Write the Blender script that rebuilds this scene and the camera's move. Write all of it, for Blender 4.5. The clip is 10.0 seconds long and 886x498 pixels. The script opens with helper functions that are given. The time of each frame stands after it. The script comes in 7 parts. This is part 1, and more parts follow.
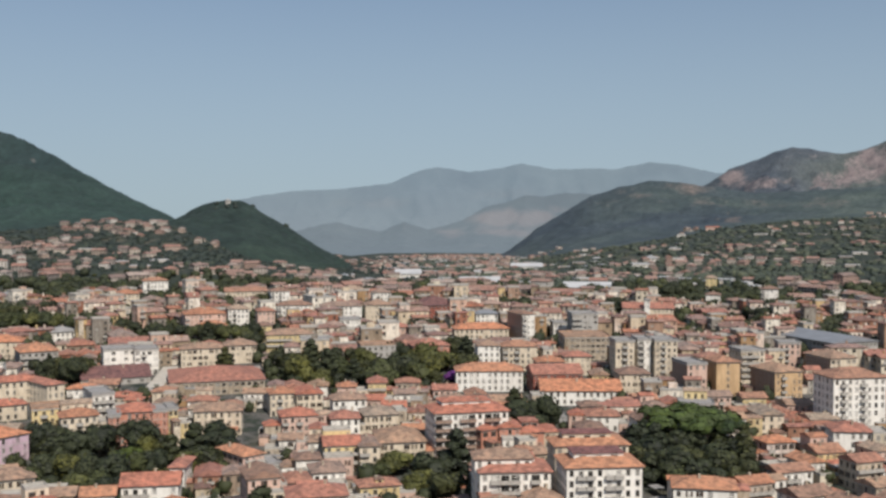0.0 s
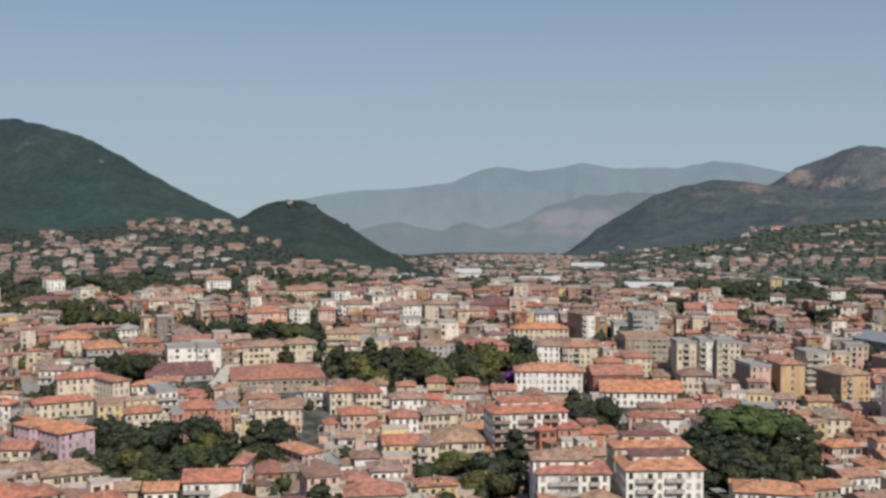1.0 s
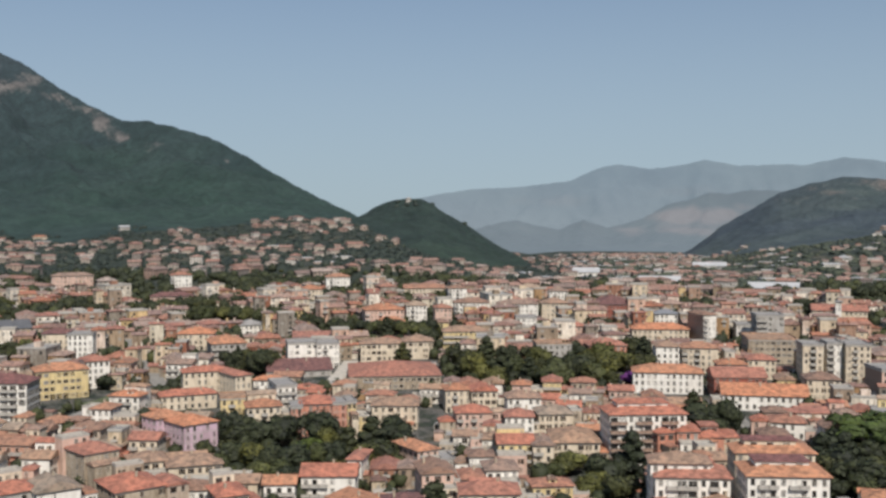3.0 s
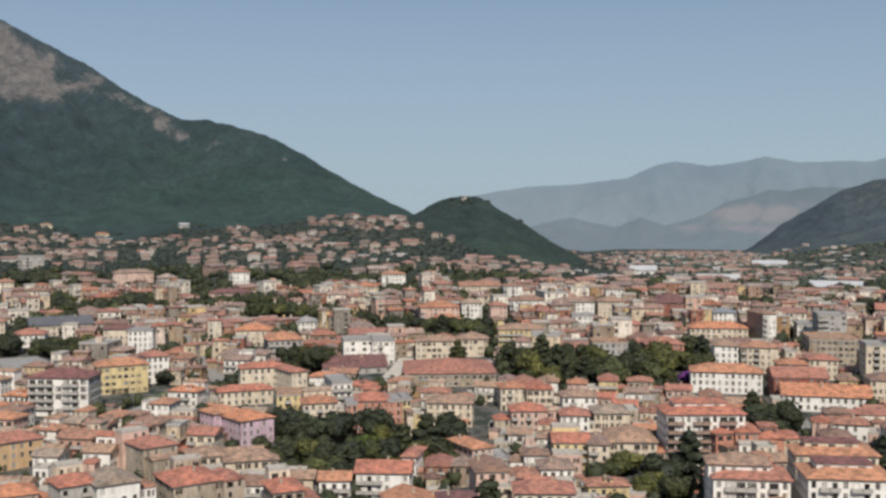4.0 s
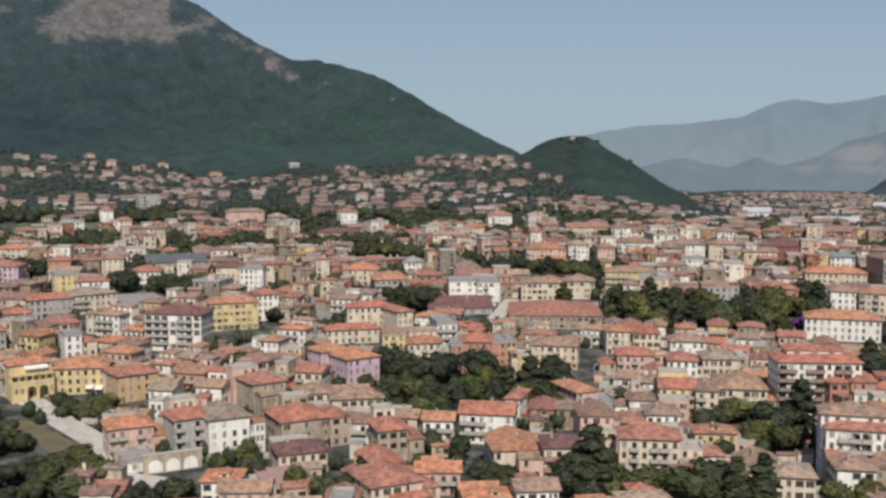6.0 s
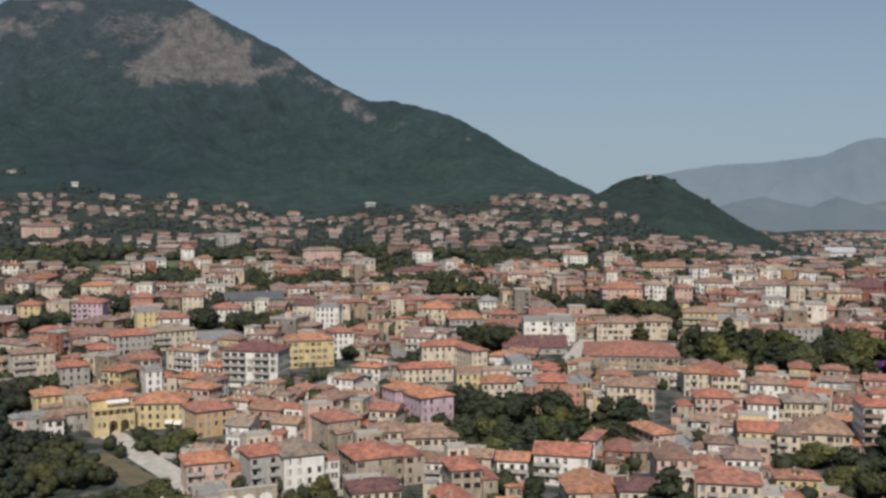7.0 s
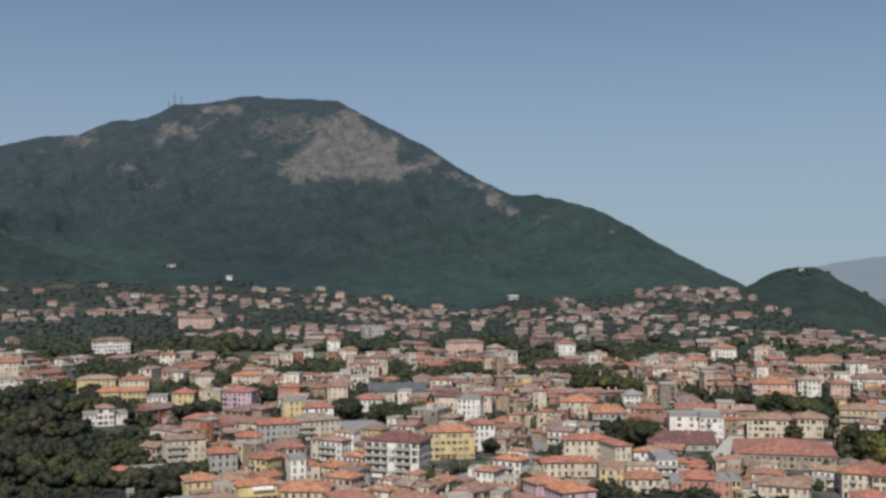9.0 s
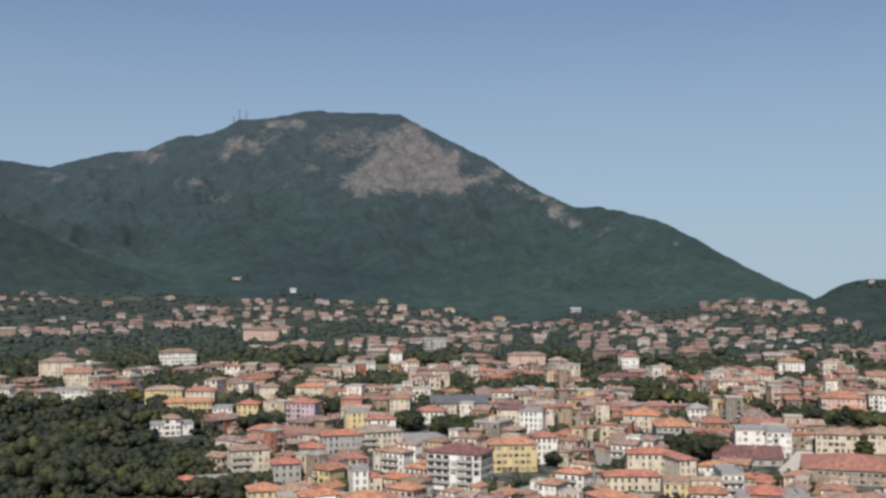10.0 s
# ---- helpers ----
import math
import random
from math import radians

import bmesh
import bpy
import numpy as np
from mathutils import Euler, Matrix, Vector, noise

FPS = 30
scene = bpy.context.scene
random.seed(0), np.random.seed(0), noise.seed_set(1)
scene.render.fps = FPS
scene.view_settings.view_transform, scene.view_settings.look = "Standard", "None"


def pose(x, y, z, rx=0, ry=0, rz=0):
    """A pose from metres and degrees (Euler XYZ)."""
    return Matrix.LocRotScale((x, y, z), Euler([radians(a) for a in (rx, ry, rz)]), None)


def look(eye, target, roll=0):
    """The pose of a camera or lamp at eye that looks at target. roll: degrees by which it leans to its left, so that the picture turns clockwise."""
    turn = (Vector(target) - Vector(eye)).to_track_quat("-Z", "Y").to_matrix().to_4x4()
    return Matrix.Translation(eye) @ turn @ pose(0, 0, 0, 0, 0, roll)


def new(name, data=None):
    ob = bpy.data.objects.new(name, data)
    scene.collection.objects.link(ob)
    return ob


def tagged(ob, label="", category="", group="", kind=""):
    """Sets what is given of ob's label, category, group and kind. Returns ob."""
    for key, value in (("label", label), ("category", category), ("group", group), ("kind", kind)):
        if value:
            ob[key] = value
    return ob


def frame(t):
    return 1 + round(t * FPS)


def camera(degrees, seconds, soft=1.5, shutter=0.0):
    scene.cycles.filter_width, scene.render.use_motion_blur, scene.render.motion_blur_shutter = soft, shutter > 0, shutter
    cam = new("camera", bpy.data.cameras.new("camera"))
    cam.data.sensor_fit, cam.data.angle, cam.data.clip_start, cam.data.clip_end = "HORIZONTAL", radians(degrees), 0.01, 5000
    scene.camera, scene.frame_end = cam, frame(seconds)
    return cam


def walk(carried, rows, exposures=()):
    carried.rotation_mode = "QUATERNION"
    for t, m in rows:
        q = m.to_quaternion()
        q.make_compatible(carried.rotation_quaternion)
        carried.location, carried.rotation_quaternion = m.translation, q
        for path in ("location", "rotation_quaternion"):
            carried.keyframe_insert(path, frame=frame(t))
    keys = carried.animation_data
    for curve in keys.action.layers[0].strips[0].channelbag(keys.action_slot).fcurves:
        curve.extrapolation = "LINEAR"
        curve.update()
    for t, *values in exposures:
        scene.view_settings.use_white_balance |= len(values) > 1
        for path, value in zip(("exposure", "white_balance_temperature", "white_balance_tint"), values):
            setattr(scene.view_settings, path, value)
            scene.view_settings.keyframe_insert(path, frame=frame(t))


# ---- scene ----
# The camera: a drone that hangs over the edge of the town, drifts a few metres and turns to its left
EYE = 110.0
cam = camera(45.49, 10.0, soft=2.8)
ROWS = [
    (0.00, -0.05, -0.00, 110.07, 0.50, -1.99, -0.05),
    (0.50, 0.29, 0.23, 110.08, 2.09, -2.00, -0.04),
    (1.00, 0.63, 0.49, 110.12, 3.79, -2.02, -0.04),
    (1.50, 1.01, 0.77, 110.08, 5.39, -2.04, -0.05),
    (2.00, 1.11, 1.14, 110.04, 7.03, -2.07, 0.01),
    (2.50, 1.22, 1.52, 110.04, 8.57, -2.08, -0.00),
    (2.70, 1.26, 1.68, 110.03, 9.20, -2.10, 0.01),
    (3.10, 1.36, 1.94, 110.02, 10.50, -2.10, 0.02),
    (3.45, 1.45, 2.19, 110.00, 11.61, -2.11, 0.04),
    (3.80, 1.47, 2.59, 109.95, 12.65, -2.17, 0.04),
    (4.00, 1.48, 2.83, 109.92, 13.21, -2.23, 0.05),
    (4.50, 1.41, 3.62, 109.83, 14.53, -2.74, 0.05),
    (5.00, 1.26, 4.56, 109.92, 15.94, -4.13, 0.05),
    (5.50, 1.33, 5.47, 110.16, 17.22, -5.23, 0.04),
    (5.70, 1.40, 5.66, 110.20, 17.86, -5.49, 0.04),
    (5.95, 1.44, 5.92, 110.27, 18.78, -5.53, 0.05),
    (6.20, 1.46, 5.96, 110.29, 19.79, -5.22, 0.09),
    (6.45, 1.49, 5.88, 110.26, 20.84, -4.70, 0.13),
    (6.80, 1.61, 5.73, 110.16, 22.30, -3.83, 0.15),
    (7.00, 1.69, 5.68, 110.11, 23.11, -3.34, 0.14),
    (7.50, 1.97, 5.51, 109.91, 25.06, -2.12, 0.20),
    (8.00, 2.32, 5.34, 109.67, 27.13, -0.82, 0.23),
    (8.50, 2.86, 5.22, 109.33, 29.00, 0.42, 0.21),
    (9.00, 3.30, 4.99, 109.08, 30.88, 1.76, 0.23),
    (9.50, 3.57, 4.80, 108.91, 32.55, 2.47, 0.21),
    (10.00, 3.75, 4.69, 108.82, 34.24, 2.46, 0.24),
]
EXPOSURES = [(0.0, -0.1, 6550, 10), (5.5, -0.09, 6500, 10), (7.0, -0.30, 6450, 10), (8.0, -0.32, 6400, 10), (9.0, -0.24, 6350, 10), (9.6, -0.14, 6350, 10), (10.0, 0.0, 6350, 10)]
walk(cam, [(t, pose(x, y, z, 90 + pitch, roll, yaw)) for t, x, y, z, yaw, pitch, roll in ROWS], EXPOSURES)

# ---- light: hazy summer noon, the sun high behind the camera's right shoulder ----
SUN_HEIGHT, SUN_WAY = 46.0, 157.0        # degrees above the horizon; compass degrees clockwise from +y
world = bpy.data.worlds.new("sky")
scene.world = world
world.use_nodes = True
wn = world.node_tree.nodes
sky = wn.new("ShaderNodeTexSky")
sky.sky_type, sky.sun_disc = "NISHITA", False
sky.sun_elevation, sky.sun_rotation = radians(SUN_HEIGHT), radians(SUN_WAY)
sky.air_density, sky.dust_density, sky.ozone_density, sky.altitude = 1.0, 0.7, 3.0, 200
wn["Background"].inputs["Strength"].default_value = 0.107
# the lowest, dust-yellow band of the clear sky lies behind summer haze: look up a little, and veil it with pale grey-blue towards the horizon
wl = world.node_tree.links
coords, lift, veil, height, thick = wn.new("ShaderNodeTexCoord"), wn.new("ShaderNodeVectorMath"), wn.new("ShaderNodeMix"), wn.new("ShaderNodeSeparateXYZ"), wn.new("ShaderNodeMapRange")
lift.operation, lift.inputs[1].default_value = "ADD", (0, 0, 0.10)
wl.new(coords.outputs["Generated"], lift.inputs[0])
wl.new(lift.outputs[0], sky.inputs["Vector"])
wl.new(coords.outputs["Generated"], height.inputs[0])
wl.new(height.outputs["Z"], thick.inputs["Value"])
for key, value in (("From Min", 0.0), ("From Max", 0.26), ("To Min", 0.92), ("To Max", 0.2)):
    thick.inputs[key].default_value = value
veil.data_type, veil.inputs[7].default_value = "RGBA", (3.72, 4.62, 5.1, 1)
wl.new(thick.outputs[0], veil.inputs[0])
wl.new(sky.outputs[0], veil.inputs[6])
wl.new(veil.outputs[2], wn["Background"].inputs[0])
sun = new("sun", bpy.data.lights.new("sun", "SUN"))
sun.data.energy, sun.data.angle, sun.data.color = 4.55, radians(0.6), (1.0, 0.94, 0.86)
sx, sy = math.sin(radians(SUN_WAY)), math.cos(radians(SUN_WAY))
sun.matrix_world = look((0, 0, 300), (-sx * 100, -sy * 100, 300 - 100 * math.tan(radians(SUN_HEIGHT))))

# ---- materials ----
def nodes_of(name):
    m = bpy.data.materials.new(name)
    m.use_nodes = True
    t = m.node_tree
    return m, t, t.nodes["Principled BSDF"]


def add(t, kind, **values):
    n = t.nodes.new(kind)
    for key, value in values.items():
        n.inputs[key].default_value = value
    return n


def noise_of(t, scale, detail=4.0, rough=0.6, coords="Object", stretch=None):
    c = t.nodes.new("ShaderNodeTexCoord")
    n = add(t, "ShaderNodeTexNoise", Scale=scale, Detail=detail, Roughness=rough)
    if stretch:
        g = add(t, "ShaderNodeMapping", Scale=stretch)
        t.links.new(c.outputs[coords], g.inputs["Vector"])
        t.links.new(g.outputs[0], n.inputs["Vector"])
    else:
        t.links.new(c.outputs[coords], n.inputs["Vector"])
    return n


def ramp(t, fac, stops, constant=False):
    r = t.nodes.new("ShaderNodeValToRGB")
    if constant:
        r.color_ramp.interpolation = "CONSTANT"
    e = r.color_ramp.elements
    while len(e) < len(stops):
        e.new(0.5)
    for k, (p, c) in zip(e, stops):
        k.position, k.color = p, (*c, 1)
    t.links.new(fac, r.inputs[0])
    return r.outputs[0]


def mixed(t, a, b, fac, how="MIX"):
    m = t.nodes.new("ShaderNodeMix")
    m.data_type, m.blend_type = "RGBA", how
    for key, v in ((6, a), (7, b), (0, fac)):
        if hasattr(v, "is_linked"):
            t.links.new(v, m.inputs[key])
        else:
            m.inputs[key].default_value = v if key == 0 else (*v, 1)
    return m.outputs[2]


def bumped(t, b, height, strength, distance):
    n = add(t, "ShaderNodeBump", Strength=strength, Distance=distance)
    t.links.new(height, n.inputs["Height"])
    t.links.new(n.outputs[0], b.inputs["Normal"])


def chance(t, island):
    """A number by chance: for each loose piece of a joined mesh, or for each object."""
    if island:
        return t.nodes.new("ShaderNodeNewGeometry").outputs["Random Per Island"]
    return t.nodes.new("ShaderNodeObjectInfo").outputs["Random"]


def plaster(name, stops, grime=0.5, island=False):
    """Painted plaster: one colour, or one of several picked by chance for each object; stains at two scales."""
    m, t, b = nodes_of(name)
    if len(stops) == 1:
        base = stops[0]
    else:
        n = len(stops)
        base = ramp(t, chance(t, island), [(i / n, c) for i, c in enumerate(stops)], True)
    big = noise_of(t, 0.12, 5, 0.65)
    small = noise_of(t, 1.6, 5, 0.7)
    dirt = ramp(t, big.outputs[0], [(0.42, (1, 1, 1)), (0.75, (0.62, 0.58, 0.52))])
    fine = ramp(t, small.outputs[0], [(0.35, (1, 1, 1)), (0.8, (0.8, 0.78, 0.74))])
    runs = ramp(t, noise_of(t, 0.7, 4, 0.6, stretch=(1, 1, 0.22)).outputs[0], [(0.42, (1.08, 1.07, 1.05)), (0.62, (0.66, 0.62, 0.57))])
    c = mixed(t, mixed(t, base, runs, grime, "MULTIPLY"), dirt, grime, "MULTIPLY")
    t.links.new(mixed(t, c, fine, grime, "MULTIPLY"), b.inputs["Base Color"])
    b.inputs["Roughness"].default_value = 0.9
    bumped(t, b, small.outputs[0], 0.3, 0.05)
    return m


def tiles(name, stops, island=False):
    """Clay pantiles: rows as relief, patches of newer and older tiles, lichen."""
    m, t, b = nodes_of(name)
    n = len(stops)
    base = ramp(t, chance(t, island), [(i / n, c) for i, c in enumerate(stops)], True)
    big = noise_of(t, 0.25, 5, 0.7)
    small = noise_of(t, 2.5, 4, 0.7)
    age = ramp(t, big.outputs[0], [(0.34, (1.16, 1.02, 0.96)), (0.5, (0.94, 0.92, 0.9)), (0.62, (0.72, 0.72, 0.72)), (0.8, (0.5, 0.5, 0.5))])
    fine = ramp(t, small.outputs[0], [(0.3, (1.1, 1.05, 1.0)), (0.7, (0.74, 0.74, 0.74))])
    patches = ramp(t, noise_of(t, 0.55, 3, 0.55).outputs[0], [(0.38, (1.32, 1.26, 1.2)), (0.5, (1, 1, 1)), (0.62, (0.56, 0.55, 0.55))])
    c = mixed(t, mixed(t, base, patches, 0.75, "MULTIPLY"), age, 0.8, "MULTIPLY")
    t.links.new(mixed(t, c, fine, 0.8, "MULTIPLY"), b.inputs["Base Color"])
    b.inputs["Roughness"].default_value = 0.85
    w = add(t, "ShaderNodeTexWave", Scale=1.3, Distortion=0.6)
    cc = t.nodes.new("ShaderNodeTexCoord")
    t.links.new(cc.outputs["Object"], w.inputs["Vector"])
    bumped(t, b, w.outputs["Fac"], 0.5, 0.08)
    return m


def plain(name, colour, rough=0.6, metal=0.0, vary=0.35, scale=1.0):
    m, t, b = nodes_of(name)
    n = noise_of(t, scale, 4, 0.65)
    v = ramp(t, n.outputs[0], [(0.3, (1, 1, 1)), (0.75, (1 - vary,) * 3)])
    t.links.new(mixed(t, colour, v, 1.0, "MULTIPLY"), b.inputs["Base Color"])
    b.inputs["Roughness"].default_value, b.inputs["Metallic"].default_value = rough, metal
    return m


def leaves(name, dark, light, island=True, dry=False):
    """Foliage: each spray of leaves its own green, each tree a little apart."""
    m, t, b = nodes_of(name)
    geo = t.nodes.new("ShaderNodeNewGeometry")
    info = t.nodes.new("ShaderNodeObjectInfo")
    c = ramp(t, geo.outputs["Random Per Island"], [(0.0, dark), (1.0, light)])
    tone = ramp(t, info.outputs["Random"], [(0.0, (0.6, 0.68, 0.7)), (0.5, (1, 1, 1)), (1.0, (1.6, 1.4, 0.95))])
    patch = noise_of(t, 0.09, 3, 0.6)
    clumps = ramp(t, patch.outputs[0], [(0.32, (0.62, 0.68, 0.7)), (0.5, (1, 1, 1)), (0.68, (1.5, 1.35, 1.0))])
    c = mixed(t, c, clumps, 1.0 if island else 0.0, "MULTIPLY")
    c = mixed(t, c, tone, 1.0, "MULTIPLY")
    if dry:        # stands of younger, paler trees, and a few thickets gone brown in the heat
        stands = ramp(t, noise_of(t, 0.024, 3, 0.6).outputs[0], [(0.38, (0.45, 0.52, 0.52)), (0.5, (0.8, 0.84, 0.8)), (0.58, (1.25, 1.2, 1.0)), (0.66, (2.1, 1.9, 1.3))])
        c = mixed(t, c, stands, 1.0, "MULTIPLY")
        c = mixed(t, c, (0.062, 0.052, 0.026), ramp(t, noise_of(t, 0.055, 2, 0.5).outputs[0], [(0.60, (0, 0, 0)), (0.68, (0.8, 0.8, 0.8))]))
    t.links.new(c, b.inputs["Base Color"])
    b.inputs["Roughness"].default_value = 0.75
    return m


CREAM, WHITE, PINK, YELLOW, OCHRE, GREY = (0.68, 0.585, 0.455), (0.82, 0.785, 0.72), (0.64, 0.45, 0.37), (0.67, 0.535, 0.28), (0.60, 0.41, 0.235), (0.43, 0.41, 0.38)
SALMON, BRICK, LILAC, STONE = (0.53, 0.245, 0.17), (0.29, 0.098, 0.07), (0.62, 0.45, 0.53), (0.47, 0.40, 0.315)
TOWN = [CREAM, WHITE, (0.58, 0.47, 0.35), (0.65, 0.575, 0.455), WHITE, (0.58, 0.41, 0.32), (0.48, 0.40, 0.305), (0.63, 0.49, 0.275), WHITE, (0.43, 0.405, 0.365), (0.52, 0.43, 0.35), (0.55, 0.315, 0.23), (0.66, 0.615, 0.52), CREAM, (0.72, 0.62, 0.56), (0.70, 0.66, 0.59)]
CLAY = [(0.375, 0.214, 0.150), (0.305, 0.197, 0.148), (0.42, 0.234, 0.157), (0.315, 0.232, 0.19), (0.435, 0.215, 0.132), (0.36, 0.250, 0.19), (0.40, 0.310, 0.238), (0.262, 0.176, 0.137), (0.38, 0.198, 0.142), (0.345, 0.285, 0.228)]
mat = {
    "town": plaster("town_plaster", TOWN, 0.6), "town_rows": plaster("town_row_plaster", [tuple(k * v for k, v in zip((1.0, 0.97, 0.93) if c[0] > 0.62 else (0.66, 0.62, 0.58), c)) for c in TOWN + [PINK, SALMON, OCHRE, STONE, GREY, WHITE]], 0.9, True),
    "cream": plaster("cream_plaster", [CREAM]), "white": plaster("white_plaster", [WHITE], 0.35),
    "pink": plaster("pink_plaster", [PINK]), "yellow": plaster("yellow_plaster", [YELLOW]),
    "ochre": plaster("ochre_plaster", [OCHRE]), "grey": plaster("grey_plaster", [GREY]),
    "salmon": plaster("salmon_plaster", [SALMON]), "brick": plaster("dark_brick_red_plaster", [BRICK]),
    "lilac": plaster("lilac_pink_plaster", [LILAC]), "stone": plaster("weathered_stone_plaster", [STONE], 0.9),
    "roof": tiles("clay_tiles", CLAY), "roof_rows": tiles("town_row_tiles", [tuple(k * v for k, v in zip((0.95, 0.91, 1.0), c)) for c in CLAY], True),
    "pinkslab": plain("pink_terrace_screed", (0.426, 0.271, 0.238), 0.9, 0, 0.3, 0.4),
    "red": tiles("red_tiles", [(0.46, 0.195, 0.135), (0.41, 0.195, 0.145)]),
    "orange": tiles("orange_tiles", [(0.54, 0.25, 0.145), (0.50, 0.255, 0.155)]),
    "tan": tiles("faded_tan_tiles", [(0.40, 0.27, 0.19), (0.36, 0.25, 0.185)]),
    "maroon": tiles("maroon_roof_sheet", [(0.22, 0.105, 0.10), (0.19, 0.10, 0.095)]),
    "slab": plain("pale_concrete_roofing", (0.344, 0.328, 0.312), 0.9, 0, 0.4, 0.3),
    "metal": plain("grey_metal_roofing", (0.328, 0.336, 0.353), 0.55, 0.3, 0.3, 0.2),
    "glass": plain("dark_window_glass", (0.062, 0.058, 0.053), 0.25, 0, 0.3, 0.5),
    "trim": plain("pale_stone_trim", (0.492, 0.459, 0.41), 0.8, 0, 0.25, 1.0),
    "slope_wood": leaves("slope_woodland", (0.0050, 0.0082, 0.0036), (0.0195, 0.0250, 0.0088), dry=True),
    "blind": plain("pale_roller_blinds", (0.34, 0.315, 0.275), 0.8, 0, 0.35, 0.5),
    "shutter": plain("brown_wooden_shutters", (0.082, 0.0533, 0.0369), 0.7, 0, 0.4, 2.0),
    "rail": plain("balcony_parapet_paint", (0.459, 0.426, 0.377), 0.8, 0, 0.3, 0.8),
    "paving": plain("pale_stone_paving", (0.574, 0.528, 0.459), 0.95, 0, 0.4, 0.25),
    "tarmac": plain("sun_bleached_tarmac", (0.30, 0.285, 0.26), 0.95, 0, 0.4, 0.2),
    "dry_grass": plain("dry_grass", (0.18, 0.148, 0.082), 0.95, 0, 0.5, 0.2),
    "dark_flank": plaster("dark_brown_plaster", [(0.18, 0.12, 0.09)], 0.6),
    "brown_rail": plain("brown_balcony_fronts", (0.342, 0.234, 0.176), 0.8, 0, 0.3, 0.8),
    "salmon_rail": plain("salmon_balcony_fronts", (0.41, 0.221, 0.164), 0.8, 0, 0.3, 0.8),
    "bloom": leaves("purple_blossom", (0.107, 0.0246, 0.164), (0.213, 0.0574, 0.295)),
    "mast": plain("weathered_dark_steel", (0.07, 0.075, 0.08), 0.7, 0.0, 0.2, 1.0),
    # far houses: distance haze put into the greyed walls and muted tiles
    "far_wall": plaster("hazed_valley_plaster", [(0.44, 0.385, 0.335), (0.58, 0.54, 0.49), (0.33, 0.27, 0.225), (0.42, 0.325, 0.265), (0.28, 0.245, 0.22), (0.52, 0.455, 0.385), (0.36, 0.25, 0.205)], 0.5, True),
    "far_roof": tiles("hazed_valley_tiles", [(0.32, 0.215, 0.18), (0.27, 0.19, 0.165), (0.36, 0.235, 0.195), (0.40, 0.335, 0.30), (0.25, 0.19, 0.17), (0.34, 0.20, 0.16)], True),
    "pale_sheet": plain("pale_sheet_roofing", (0.508, 0.508, 0.508), 0.7, 0.0, 0.25, 0.1),
    "dark_sheet": plain("dark_grey_sheet_roofing", (0.13, 0.132, 0.14), 0.7, 0.0, 0.35, 0.2),
    "meadow": plain("mown_meadow", (0.125, 0.145, 0.07), 0.95, 0, 0.5, 0.08),
    "bark": plain("bark", (0.082, 0.0615, 0.0451), 0.95, 0, 0.5, 3.0),
    "leaf": leaves("broad_leaves", (0.0175, 0.0225, 0.0058), (0.085, 0.092, 0.026)),
    "dark_leaf": leaves("dark_needles", (0.0115, 0.0150, 0.0052), (0.048, 0.056, 0.019)),
    "bright_leaf": leaves("bright_needles", (0.025, 0.0386, 0.00872), (0.0643, 0.0974, 0.0214)),
    # far trees: leaf green blued towards the mountains, as painted haze
    "far_wood": leaves("hazed_woodland", (0.0140, 0.0238, 0.0195), (0.0290, 0.0402, 0.0305)),
    # right-hand valley trees: lighter, bluer leaves with the haze put into their colour
    "hazed_wood": leaves("hazed_valley_leaves", (0.029, 0.042, 0.0385), (0.048, 0.063, 0.0565)),
    "wood": leaves("woodland", (0.0090, 0.0138, 0.0066), (0.0275, 0.0365, 0.0165)),
}

# ---- the lie of the land ----
def smooth(a, b, v):
    u = np.clip((np.asarray(v, float) - a) / (b - a), 0, 1)
    return u * u * (3 - 2 * u)


# where the gardens and villas of the foothills end, by bearing: degrees above the drone's eye, and how far off
FOOT_A = [-30, -22, -17.7, -14, -12, -9, -6, -4, -2, 3, 5, 8, 10.4, 12, 13.8, 15.5, 18, 20.5, 23, 27, 30, 32, 34, 37, 40, 43, 47, 52, 58, 64]
FOOT_UP = [-0.1, -0.2, -0.45, -0.95, -1.35, -1.9, -2.4, -2.85, -3.15, -3.2, -3.2, -3.1, -2.6, -1.95, -1.05, -0.6, -0.48, -0.75, -1.0, -1.25, -1.7, -1.55, -1.0, -0.65, -0.4, -0.25, -0.15, 0.0, 0.1, 0.1]
FOOT_D = [2100, 2100, 2100, 2050, 2000, 1950, 1950, 1900, 1700, 1400, 1240, 1220, 1230, 1290, 1380, 1480, 1500, 1470, 1450, 1420, 1400, 1420, 1480, 1530, 1560, 1580, 1600, 1600, 1600, 1600]


